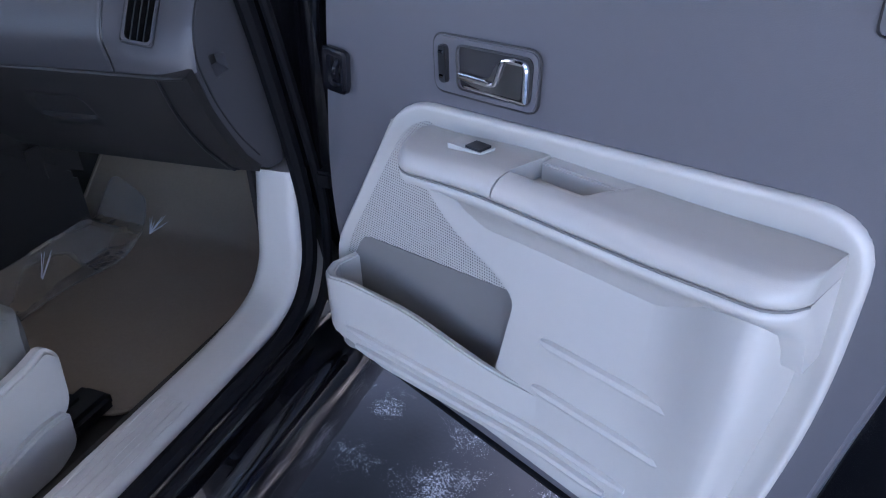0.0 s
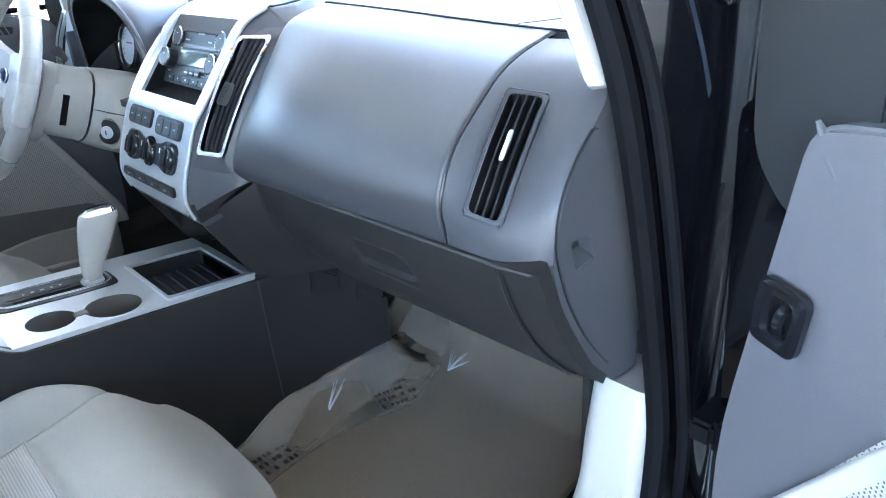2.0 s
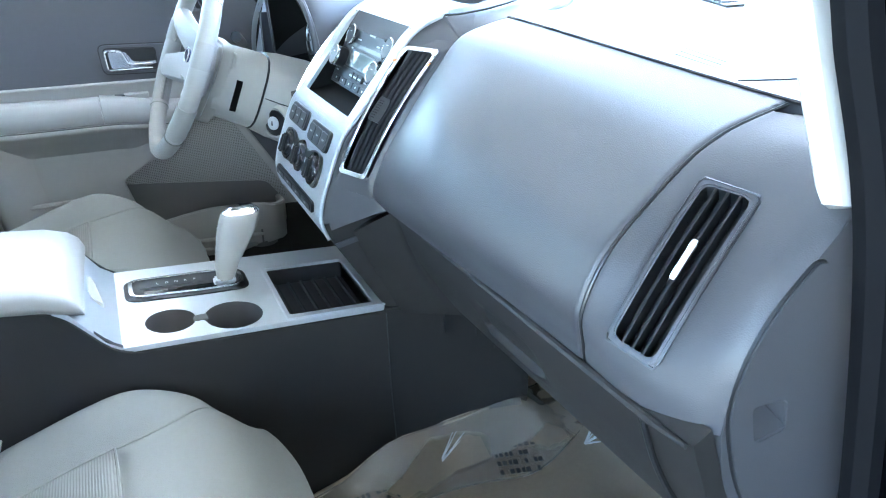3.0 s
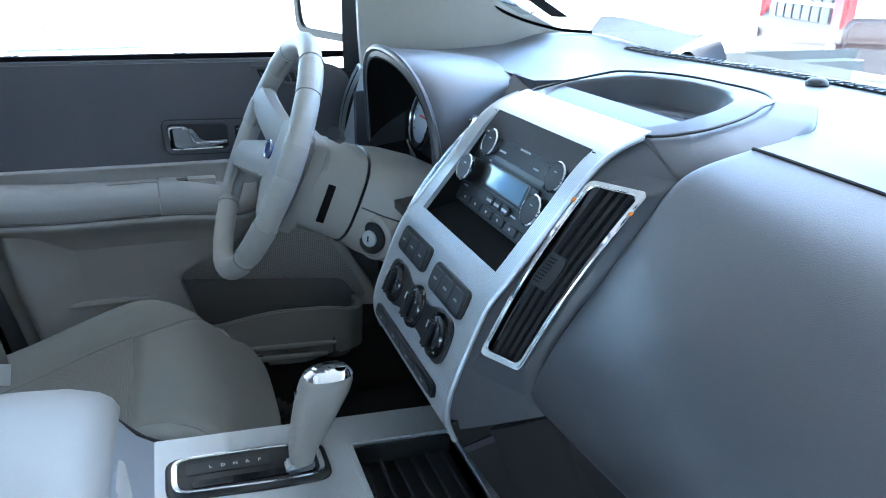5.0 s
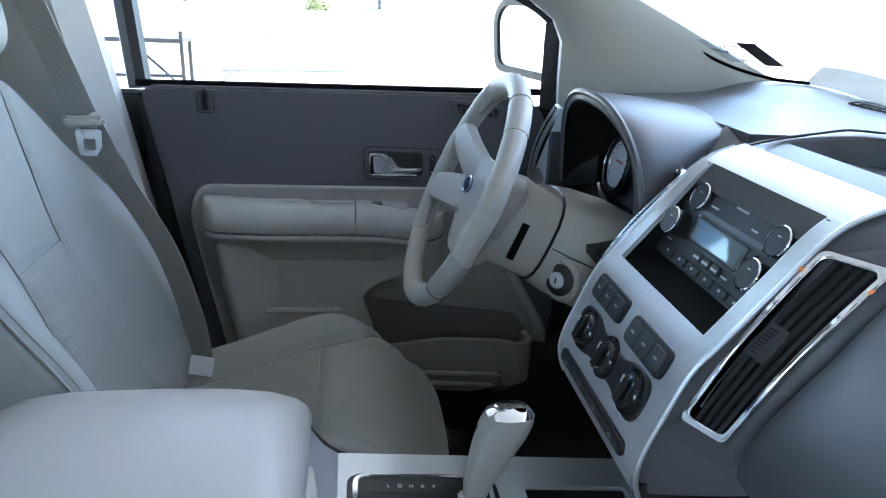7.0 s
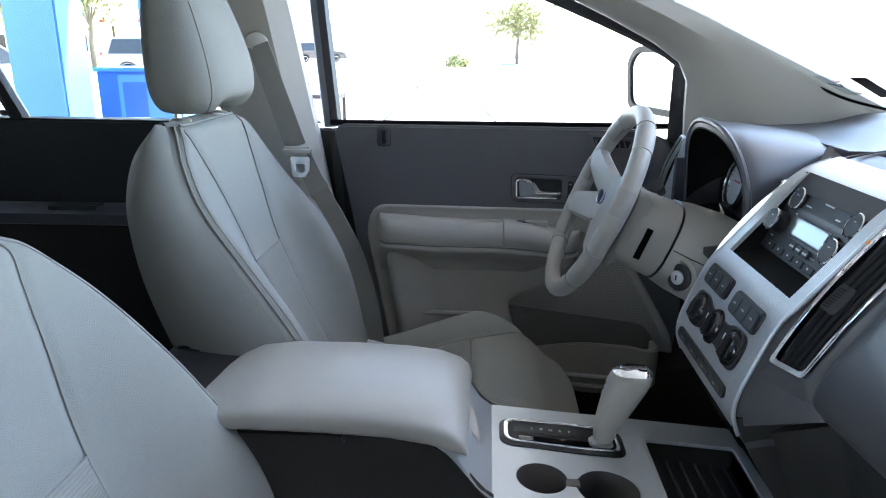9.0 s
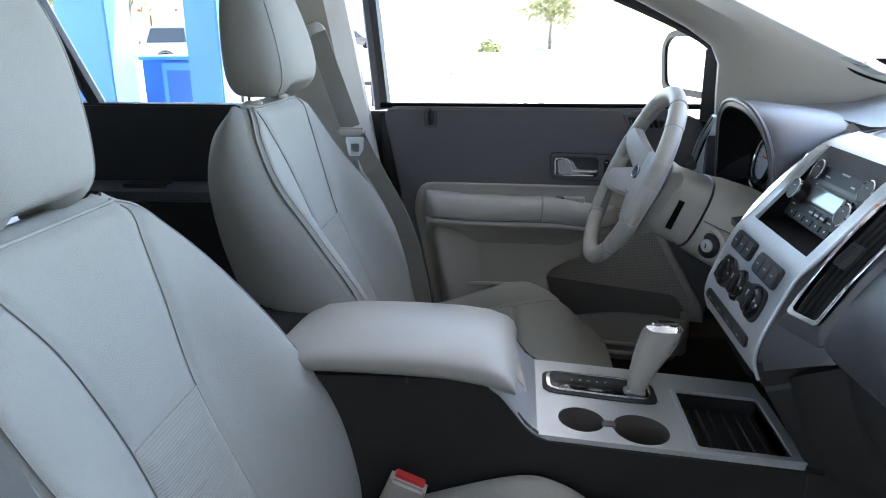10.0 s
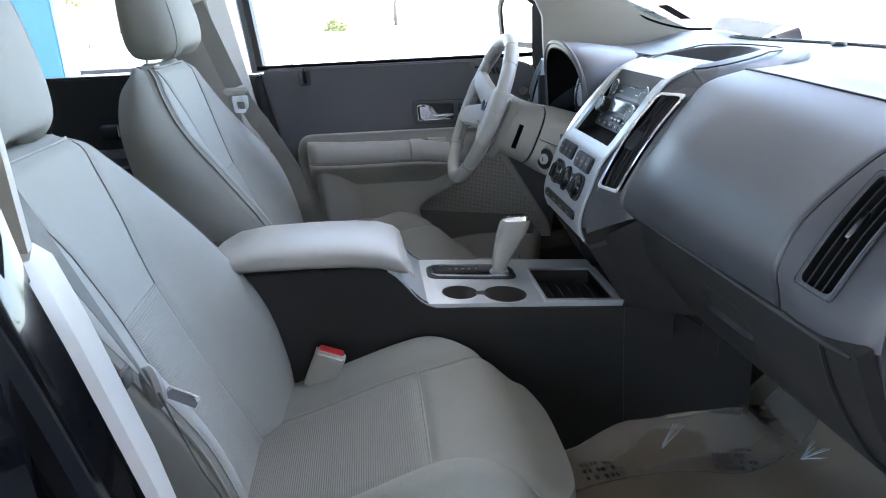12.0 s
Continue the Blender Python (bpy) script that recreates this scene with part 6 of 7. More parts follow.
SHIFT = thing("gear_shifter", (-0.025, -0.32, 0.775), "stone-coloured gear shifter with chrome top and gate", "gear shifter")
part("gate_base", prism(gate_o, con_at, 0.0, 0.004, 0.001, 1), BLACK, SHIFT)
part("gate_frame", ring(fillet([(-0.056, -0.411), (0.006, -0.411), (0.011, -0.30), (0.009, -0.239), (-0.052, -0.239), (-0.058, -0.30)], 0.018, 4), gate_i, con_at, 0.002, 0.009, 0.002, 2), CHROME, SHIFT, "chrome gate frame")
part("slot", prism(fillet([(-0.014, -0.39), (-0.002, -0.39), (-0.002, -0.25), (-0.014, -0.25)], 0.005, 3), con_at, 0.003, 0.0055), GLOSS, SHIFT)
part("gate_strip", prism([(-0.046, -0.395), (-0.026, -0.395), (-0.026, -0.30), (-0.046, -0.30)], con_at, 0.003, 0.0052), BUTTON, SHIFT)


def letter(text, at_m, size, mat, parent):
    c = bpy.data.curves.new("letter", "FONT")
    c.body, c.size, c.extrude = text, size, 0.0002
    c.align_x = c.align_y = "CENTER"
    tmp = new("letter", c)
    me = bpy.data.meshes.new_from_object(tmp.evaluated_get(bpy.context.evaluated_depsgraph_get()))
    bpy.data.objects.remove(tmp)
    me.transform(at_m)
    me.materials.clear()
    me.materials.append(mat)
    ob = new("letter", me)
    ob.parent = parent
    if parent.type == "EMPTY" and not parent.parent:
        ob.matrix_parent_inverse = parent.matrix_basis.inverted()
    return ob


for k, ch in enumerate("PRNDL"):
    letter(ch, Matrix.Translation(con_at(-0.036, -0.312 - 0.014 * k, 0.0058)) @ Matrix.Rotation(radians(90), 4, "Z") @ Matrix.Rotation(radians(0), 4, "X"), 0.0075, MARK, SHIFT)
part("boot", box(con_at(-0.012, -0.268, 0.008), (0.022, 0.034, 0.012), 0.003), SATIN, SHIFT)
knob_line = [(-0.014, -0.266, 0.775), (-0.016, -0.261, 0.80), (-0.022, -0.248, 0.83), (-0.028, -0.233, 0.863), (-0.030, -0.226, 0.882), (-0.031, -0.223, 0.890)]
kr = []
for (x, y, z), sx, sy in zip(knob_line, (0.012, 0.015, 0.0195, 0.0235, 0.0225, 0.014), (0.013, 0.018, 0.025, 0.031, 0.029, 0.018)):
    kr.append([V(x + sx * math.copysign(abs(math.cos(a)) ** 0.75, math.cos(a)), y + sy * math.copysign(abs(math.sin(a)) ** 0.75, math.sin(a)), z) for a in [2 * math.pi * j / 20 for j in range(20)]])
kr = [[Vector(p) for p in zip_] for zip_ in kr]
sm = []
for j in range(20):
    sm.append(spline([r[j] for r in kr], 5))
part("knob", loft([[sm[j][i] for j in range(20)] for i in range(len(sm[0]))]), LEATHER, SHIFT, "leather shifter knob")
part("knob_cap", loft([[sm[j][i] + (sm[j][i] - V(-0.03, -0.226, 0.882)).normalized() * 0.0015 for j in range(20)] for i in range(len(sm[0]) - 5, len(sm[0]))]), CHROME, SHIFT, "chrome knob cap")
part("knob_button", box((-0.031, -0.262, 0.852), (0.012, 0.008, 0.03), 0.003), CHROME, SHIFT)
part("lid_latch", prism(fillet([(-0.034, -0.4735), (0.040, -0.4585), (0.040, -0.4445), (-0.034, -0.456)], 0.004, 2), lambda x, y, w: V(x, y, 0.812 - 0.86 * (y + 0.457) + w), -0.010, 0.004, 0.001, 1), STONE, CON, "pale lid latch recess")
# front tray
tr_o = fillet([(-0.05, -0.205), (0.142, -0.205), (0.142, -0.048), (-0.05, -0.048)], 0.006, 3)
part("tray_frame", ring(tr_o, tr_i, con_at, 0.0, 0.005, 0.0015, 2), SATIN, CON, "silver tray frame")
part("tray_wall", ring(tr_i, [(x * 0.97 + 0.0013, y) for x, y in tr_i], con_at, -0.03, 0.0), LOWER, CON)
part("tray_mat", prism(tr_i, con_at, -0.034, -0.028), BLACK, CON, "ribbed black tray mat")
for k in range(6):
    y = -0.183 + 0.0215 * k
    part("tray_rib", tube([con_at(-0.040, y, -0.0275), con_at(0.134, y, -0.0275)], 0.0032, 6), TRAYMAT, CON)
# armrest lid
ARM = thing("console_armrest", (0.02, -0.63, 0.872), "padded stone-coloured console armrest lid", "armrest")
arm_prof = [(-0.462, 0.850, 0.862), (-0.467, 0.846, 0.880), (-0.480, 0.847, 0.893), (-0.51, 0.856, 0.904), (-0.56, 0.864, 0.910), (-0.64, 0.868, 0.913), (-0.74, 0.870, 0.912), (-0.795, 0.870, 0.904), (-0.825, 0.874, 0.888)]
rings = []
for y, lo, hi in arm_prof:
    rr = []
    for j in range(48):
        a = 2 * math.pi * (j + 0.5) / 48
        c, q = math.cos(a), math.sin(a)
        xx = 0.020 + 0.140 * math.copysign(abs(c) ** 0.45, c)
        rr.append(V(xx, y, lo + (hi - lo) * (0.5 + 0.5 * math.copysign(abs(q) ** 0.55, q)) - 0.024 * max((0.07 - xx) / 0.19, 0) ** 1.6))
    rings.append(rr)
part("lid", loft(rings), STONE_SOFT, ARM, "padded vinyl lid", 60)
part("hinge_notch", box((0.150, -0.625, 0.866), (0.006, 0.016, 0.014), 0.002), BLACK, ARM)

# ---- front seats ----
def seat(cx, label):
    S = thing("front_seat", (cx, -0.55, 0.42), label, "car seat", "front seats")
    half = 0.248

    def cush(s, t):
        """The cushion's top; s across, t from the backrest to the front edge."""
        x = -1 + 2 * s
        y = -0.80 + 0.562 * t
        w = half * (1 - 0.10 * smooth(t, 0.80, 1.0) ** 2)
        z = curve_at([(0, 0.600), (0.17, 0.612), (0.33, 0.634), (0.5, 0.662), (0.67, 0.686), (0.82, 0.696), (0.93, 0.678), (1.0, 0.622)], t).y
        crest = 0.034 * smooth(abs(x), 0.50, 0.82) * (1 - 0.75 * smooth(t, 0.60, 0.95))
        side = -0.085 * max(abs(x) - 0.84, 0) ** 2 / 0.0256
        # the cloth is drawn in along the seams
        if t < 0.605:
            near = min(abs(abs(x) - 0.58) * 0.248, (0.605 - t) * 0.562 if abs(x) < 0.58 else 9.0)
        else:
            near = min(abs(abs(x) - 0.58 - 0.26 * smooth((t - 0.605) / 0.36, 0, 1) ** 1.5) * 0.248, (t - 0.605) * 0.562 if abs(x) < 0.58 else 9.0)
        side -= 0.0065 * math.exp(-(near / 0.011) ** 2)
        y -= 0.075 * abs(x) ** 3.5 * smooth(t, 0.5, 1.0)
        return V(cx + x * w, y, z + crest + side)

    part("cushion", sheet(cush, 110, 120, -0.03), CLOTH, S, "cloth seat cushion")

    def ins_top(s, t):
        return cush(0.5 + (s - 0.5) * 0.58, 0.02 + 0.585 * t) + V(0, 0, 0.0012 + 0.004 * math.sin(math.pi * s) ** 0.5 * math.sin(math.pi * t) ** 0.5)

    part("cushion_insert", sheet(ins_top, 60, 64, -0.004), RIBBED_FLAT, S, "ribbed cloth insert")
    part("cushion_seam", tube([ins_top(0, k / 20) for k in range(21)] + [ins_top(k / 10, 1) for k in range(1, 11)] + [ins_top(1, 1 - k / 20) for k in range(1, 21)], 0.0022, 6), SEAM, S)
    for sg in (-1, 1):
        part("cushion_seam", tube([cush(0.5 + sg * (0.29 + 0.13 * smooth(k / 14, 0, 1) ** 1.5), 0.605 + 0.36 * k / 14) + V(0, 0, 0.0002) for k in range(15)], 0.0018, 6), SEAM, S)
        part("cushion_side", sheet(lambda s, t: cush(0.0 if sg < 0 else 1.0, s) + V(sg * 0.012 * math.sin(math.pi * t), 0, 0.004 - 0.085 * t), 24, 6, 0.01, (-sg, 0, 0)), CLOTH, S)
    part("cushion_front", sheet(lambda s, t: cush(s, 1.0) + V(0, 0.006 * math.sin(math.pi * t) - 0.02 * t * t, -0.11 * t), 24, 6, 0.01, (0, -1, 0)), CLOTH, S)
    part("seat_pan", box((cx, -0.56, 0.52), (0.40, 0.46, 0.07), 0.02), LOWER, S)
    # plastic side shields
    for sg in (-1, 1):
        sh = fillet([(-0.82, 0.47), (-0.82, 0.605), (-0.70, 0.615), (-0.45, 0.600), (-0.345, 0.612), (-0.305, 0.625), (-0.285, 0.600), (-0.295, 0.50), (-0.40, 0.47)], [0.02, 0.02, 0.02, 0.08, 0.03, 0.012, 0.015, 0.03, 0.02], 4)
        part("side_shield", prism(sh, lambda y, z, w: V(cx + sg * w, y, z), 0.240, 0.268, 0.008, 3), STONE, S, "stone-coloured plastic side shield")
        lo = fillet([(-0.82, 0.43), (-0.82, 0.50), (-0.45, 0.505), (-0.36, 0.520), (-0.312, 0.515), (-0.318, 0.45), (-0.36, 0.43)], 0.015, 4)
        part("side_shield", prism(lo, lambda y, z, w: V(cx + sg * w, y, z), 0.246, 0.282, 0.006, 2), STONE, S)
        part("rail", box((cx + sg * 0.19, -0.52, 0.445), (0.045, 0.56, 0.03), 0.006), BLACK, S, "black seat rail")
        part("rail_foot", box((cx + sg * 0.21, -0.255, 0.437), (0.07, 0.09, 0.035), 0.01), BLACK, S)
    # backrest
    LEAN = [(-0.735, 0.58), (-0.765, 0.68), (-0.812, 0.80), (-0.858, 0.924), (-0.902, 1.04), (-0.930, 1.11), (-0.948, 1.155), (-0.968, 1.172)]
    REAR = [(-0.87, 0.55), (-0.90, 0.68), (-0.945, 0.80), (-0.990, 0.924), (-1.020, 1.03), (-1.030, 1.09), (-1.028, 1.135), (-1.010, 1.162)]
    HALF = [(0, 0.215), (0, 0.240), (0, 0.246), (0, 0.243), (0, 0.225), (0, 0.198), (0, 0.165), (0, 0.130)]
    WING = [(0, 0.050), (0, 0.070), (0, 0.082), (0, 0.054), (0, 0.016), (0, 0.004), (0, 0.0), (0, 0.0)]

    PANEL = [(0, 0.105), (0, 0.090), (0, 0.080), (0, 0.076), (0, 0.098), (0, 0.118), (0, 0.132), (0, 0.120)]

    def back(s, t):
        x = -1 + 2 * s
        p, h = curve_at(LEAN, t), curve_at(HALF, t).y
        wing = curve_at(WING, t).y * smooth(abs(x), 0.30, 0.92)
        fall = 0.022 * max(abs(x) - 0.90, 0) ** 2 / 0.01
        k = abs(x) * h
        near = abs(k - curve_at(PANEL, t).y)
        if k < curve_at(PANEL, t).y:
            near = min(near, abs(t - 0.427) * 0.62)
        fall += 0.0042 * math.exp(-(near / 0.009) ** 2) * (1 - smooth(t, 0.90, 0.97))
        return V(cx + x * h, p.x + wing - fall, p.y + 0.30 * wing)

    def backside(s, t):
        x = -1 + 2 * s
        p, h = curve_at(REAR, t), curve_at(HALF, t).y
        return V(cx + x * h * 0.98, p.x - 0.02 * (1 - x * x), p.y)

    part("backrest", sheet(back, 110, 120, 0.03, (0, -1, 0)), CLOTH, S, "cloth backrest with side bolsters")
    part("backrest_rear", sheet(backside, 24, 24, 0.02, (0, 1, 0)), CLOTH, S)
    for sg in (0.0, 1.0):
        part("backrest_side", sheet(lambda s, t: back(sg, t).lerp(backside(sg, t), s) + V((sg * 2 - 1) * 0.020 * math.sin(math.pi * s) ** 0.8, 0, 0.01 * math.sin(math.pi * s) * t ** 4), 12, 36, 0.008, (1 - 2 * sg, 0, 0)), CLOTH, S, "smooth cloth side panel")
    part("backrest_top", sheet(lambda s, t: back(s, 1.0).lerp(backside(s, 1.0), t) + V(0, 0, 0.012 * math.sin(math.pi * t)), 24, 8, -0.01, (0, 0, -1)), CLOTH, S)
    def panel(s, t):
        half_w = curve_at(PANEL, t).y / curve_at(HALF, t).y
        return back(0.5 + (s - 0.5) * half_w, t) + V(0, 0.0015, 0.0005)

    part("back_insert", sheet(lambda s, t: panel(s, 0.427 * t) + V(0, 0.004 * math.sin(math.pi * s) ** 0.5 * math.sin(math.pi * t) ** 0.5, 0), 48, 60, 0.004, (0, -1, 0)), RIBBED, S, "ribbed cloth insert")
    for sg in (0.0, 1.0):
        part("back_seam", tube([panel(sg, 0.93 * k / 40) for k in range(41)], 0.0013, 6), SEAM, S)
        part("edge_piping", tube([back(0.012 if sg == 0 else 0.988, 0.05 + 0.93 * k / 40) + V(0, 0.002, 0.001) for k in range(41)], 0.0022, 6), CLOTH, S)
        part("edge_seam", tube([back(0.028 if sg == 0 else 0.972, 0.05 + 0.93 * k / 40) + V(0, 0.001, 0.001) for k in range(41)], 0.0009, 5), SEAM, S)
    part("back_seam", tube([panel(k / 20, 0.427) for k in range(21)], 0.0020, 6), SEAM, S)
    part("edge_piping", tube([back(0.03 + 0.94 * k / 24, 0.985) + V(0, 0.001, 0.002) for k in range(25)], 0.0026, 6), SEAM, S)
    # headrest
    hc = V(cx, -0.985, 1.168)
    for sg in (-1, 1):
        part("post", tube([hc + V(sg * 0.078, 0.0, -0.03), hc + V(sg * 0.078, -0.012, 0.08)], 0.006, 10), CHROME, S, "chrome headrest post")
        part("post_collar", lathe([(0.019, -0.004), (0.018, 0.010), (0.014, 0.014), (0.007, 0.014)], Matrix.Translation(hc + V(sg * 0.078, -0.002, 0.000)) @ Matrix.Diagonal((1.25, 1, 1, 1)), 20), STONE, S, "plastic post collar")
    rings = []
    for z, hx, fy, by in ((0.020, 0.080, 0.025, 0.035), (0.028, 0.112, 0.052, 0.050), (0.055, 0.130, 0.074, 0.058), (0.100, 0.134, 0.078, 0.056), (0.160, 0.126, 0.068, 0.050), (0.220, 0.112, 0.050, 0.040), (0.262, 0.094, 0.030, 0.034), (0.282, 0.065, 0.010, 0.022)):
        rr = []
        for j in range(40):
            a = 2 * math.pi * j / 40
            cxx, sy = math.copysign(abs(math.cos(a)) ** 0.55, math.cos(a)), math.copysign(abs(math.sin(a)) ** 0.6, math.sin(a))
            rr.append(hc + V(hx * cxx, (fy if sy > 0 else by) * sy + 0.014 - 0.03 * z / 0.28, z + (0.012 if z < 0.04 and abs(cxx) < 0.6 else 0)))
        rings.append(rr)
    sm = [spline([r[j] for r in rings], 4) for j in range(40)]
    hr = part("headrest", loft([[sm[j][i] for j in range(40)] for i in range(len(sm[0]))]), CLOTH, S, "padded cloth headrest", 60)
    for j in (5, 15):
        part("headrest_seam", tube([q + V(0, 0.0005, 0) for q in sm[j][3:]], 0.0014, 6), SEAM, hr)
    return S


PAX = seat(0.372, "stone-grey cloth passenger seat with headrest")
DRV = copy_thing(PAX, Matrix.Translation((-0.358, -0.55, 0.46)))
tagged(DRV, "stone-grey cloth driver's seat with headrest, set higher")

def recline(seat_thing, lean):
    """Leans the upper backrest and the headrest."""
    for o in seat_thing.children_recursive:
        o.data = o.data.copy()
        for v in o.data.vertices:
            v.co.y += lean * smooth(v.co.z, 0.92, 1.22)


def settle(seat_thing):
    """The passenger seat's crown sits a little lower, and its headrest is pushed back."""
    for o in seat_thing.children_recursive:
        for v in o.data.vertices:
            v.co.z -= 0.024 * smooth(v.co.z, 1.02, 1.17)
            if o.name.startswith(("headrest", "post")):
                v.co.y -= 0.050
                v.co.z -= 0.012 if o.name.startswith("headrest") else 0.0
                if o.name.startswith("headrest"):
                    v.co.x = 0.372 + (v.co.x - 0.372) * (0.83 + 0.30 * smooth(v.co.z, 1.20, 1.36))
                    v.co.z += 0.020 * smooth(v.co.z, 1.24, 1.40)


recline(PAX, 0.004)
settle(PAX)
for o in PAX.children_recursive:
    if o.name.startswith("cushion"):
        for v in o.data.vertices:
            v.co.z += 0.014 * smooth(v.co.x, 0.44, 0.58) * smooth(v.co.y, -0.60, -0.38) * smooth(v.co.z, 0.50, 0.60)
recline(DRV, 0.012)
for o in DRV.children_recursive:
    if o.name.startswith(("cushion", "side_shield", "seat_pan")):
        for v in o.data.vertices:
            v.co.y -= 0.018 * smooth(v.co.y, -0.62, -0.30)
BASE = solo("seat_riser", box((-0.358, -0.52, 0.436), (0.44, 0.56, 0.055), 0.01), LOWER, "dark seat riser on the floor", "seat base")

# ---- belts and buckles ----
def strap(pts, wide_dir, width, name, parent, mat=None):
    rr = []
    p = spline(pts, 6)
    for i, q in enumerate(p):
        d = (p[min(i + 1, len(p) - 1)] - p[max(i - 1, 0)]).normalized()
        w = Vector(wide_dir)
        w = (w - d * w.dot(d)).normalized()
        n = d.cross(w)
        rr.append([q + w * width / 2 + n * 0.001, q - w * width / 2 + n * 0.001, q - w * width / 2 - n * 0.001, q + w * width / 2 - n * 0.001])
    return part(name, loft(rr), mat or BELT_SHADED, parent)


DB = thing("seat_belt", (-0.72, -0.95, 0.5), "grey seat belt on the driver's centre pillar", "seat belt", "front seat belts")
part("anchor", lathe([(0.026, -0.005), (0.024, 0.008), (0.012, 0.014), (0.001, 0.014)], frame_of((-0.632, -0.945, 1.345), (1, 0.2, 0))), STONE, DB, "upper belt anchor")
strap([(-0.618, -0.938, 1.345), (-0.612, -0.895, 1.22), (-0.600, -0.862, 1.13)], (0, 1, 0.3), 0.047, "webbing", DB, BELT_GREY)
strap([(-0.598, -0.852, 1.12), (-0.560, -0.812, 1.055), (-0.535, -0.788, 1.027), (-0.530, -0.733, 0.920), (-0.530, -0.701, 0.806), (-0.530, -0.687, 0.705), (-0.540, -0.695, 0.650)], (0.35, 1, 0.3), 0.046, "webbing", DB, BELT_GREY)
part("tongue_loop", box((-0.590, -0.857, 1.122), (0.016, 0.068, 0.020), 0.006), STONE, DB, "plastic tongue loop")
part("tongue", ring(fillet([(-0.022, 0.0), (0.022, 0.0), (0.018, -0.045), (-0.018, -0.045)], 0.006, 3), fillet([(-0.010, -0.016), (0.010, -0.016), (0.009, -0.035), (-0.009, -0.035)], 0.003, 3), lambda u, v, w: V(-0.578 + w, -0.848 + u, 1.112 + v), 0, 0.003), CHROME, DB, "steel tongue")
part("buckle_end", box((-0.540, -0.712, 0.672), (0.03, 0.05, 0.030), 0.008), STONE, DB)
part("belt_tag", box((0, 0, 0), (0.003, 0.042, 0.040), 0.001, m=Matrix.Translation((-0.508, -0.683, 0.694)) @ Matrix.Rotation(radians(-12), 4, "X")), PAPER, DB, "white fabric tag")

PB = thing("seat_belt", (0.70, -0.9, 0.5), "grey seat belt hanging beside the passenger seat", "seat belt", "front seat belts")
low_end, high_end = V(0.665, -0.763, 0.950), V(0.690, -0.915, 1.36)
rings = []
for k in range(17):
    c = low_end.lerp(high_end, k / 16) + V(-0.006 * math.sin(math.pi * k / 16), 0, 0)
    across = V(0.88, 0.42, 0.20).lerp(V(0.457, -0.826, -0.327), smooth(k / 16, -0.2, 1.6)).normalized() * 0.044
    rings.append([c, c + across, c + across + V(-0.001, -0.001, 0), c + V(-0.001, -0.001, 0)])
part("webbing", loft(rings), BELT_SHADED, PB, "grey webbing coloured dark as if turned from the light")
strap([(0.672, -0.755, 0.945), (0.668, -0.728, 0.845), (0.670, -0.70, 0.76), (0.68, -0.67, 0.55)], (0.79, 0.23, 0.57), 0.046, "webbing", PB)
part("tongue_loop", tube([V(0.664 + 0.020 * math.cos(a), -0.760 + 0.012 * math.cos(a), 0.940 + 0.014 * math.sin(a)) for a in [2 * math.pi * k / 16 for k in range(16)]], 0.008, 8, True), POCKET, PB, "plastic tongue loop")
part("tongue", box((0, 0, 0), (0.003, 0.036, 0.015), 0.001, m=Matrix.Translation((0.655, -0.735, 0.920)) @ Matrix.Rotation(radians(-30), 4, "X")), CHROME, PB, "steel tongue")
part("stop_knob", box((0.668, -0.785, 0.955), (0.030, 0.008, 0.022), 0.003), POCKET, PB)
BK = thing("belt_buckle", (0.166, -0.64, 0.55), "grey belt buckle with red press button", "buckle")
bm_ = frame_of((0.178, -0.622, 0.700), V(0.15, 0.38, 0.9), (1, 0, 0))
part("housing", box((0, 0, -0.02), (0.056, 0.028, 0.09), 0.005, m=bm_), STONE, BK, "grey buckle housing")
part("stalk", box((0, 0, -0.09), (0.045, 0.018, 0.08), 0.004, m=bm_), BELT_SHADED, BK)
part("press_button", box((0.0, -0.002, 0.0255), (0.046, 0.016, 0.006), 0.002, m=bm_), RED, BK, "red press button")

# ---- passenger floor ----
def toe(x, y):
    return 0.416 + (0.0 if y < 0.30 else (y - 0.30) * 0.85) + 0.066 * smooth(0.205 - x, 0.0, 0.062) * smooth(y, -0.19, -0.03) * (1 - smooth(y, 0.20, 0.30))


mat_o = fillet([(0.21, -0.24), (0.62, -0.235), (0.668, -0.19), (0.655, 0.10), (0.63, 0.25), (0.60, 0.50), (-0.02, 0.50), (0.0, 0.25), (0.13, 0.205), (0.148, 0.10), (0.148, -0.20)], [0.05, 0.05, 0.05, 0.1, 0.1, 0.03, 0.03, 0.05, 0.03, 0.05, 0.03], 5)
FM = thing("floor_mat", (0.4, 0.0, 0.41), "beige cloth floor mat with bound edge", "floor mat")


def mat_sheet(outline, lift, thick):
    bm = bmesh.new()
    low = [bm.verts.new(V(x, y, toe(x, y) + lift)) for x, y in outline]
    f = bm.faces.new(low)
    bmesh.ops.triangulate(bm, faces=[f])
    for _ in range(3):
        bmesh.ops.subdivide_edges(bm, edges=[e for e in bm.edges if e.calc_length() > 0.05], cuts=1)
        bmesh.ops.triangulate(bm, faces=bm.faces[:])
    for v in bm.verts:
        v.co.z = toe(v.co.x, v.co.y) + lift
    ex = bmesh.ops.extrude_face_region(bm, geom=bm.faces[:])
    for v in ex["geom"]:
        if isinstance(v, bmesh.types.BMVert):
            v.co.z += thick
    return bm


part("mat_body", mat_sheet(mat_o, 0.0, 0.010), MAT_CLOTH, FM, "beige carpet mat")
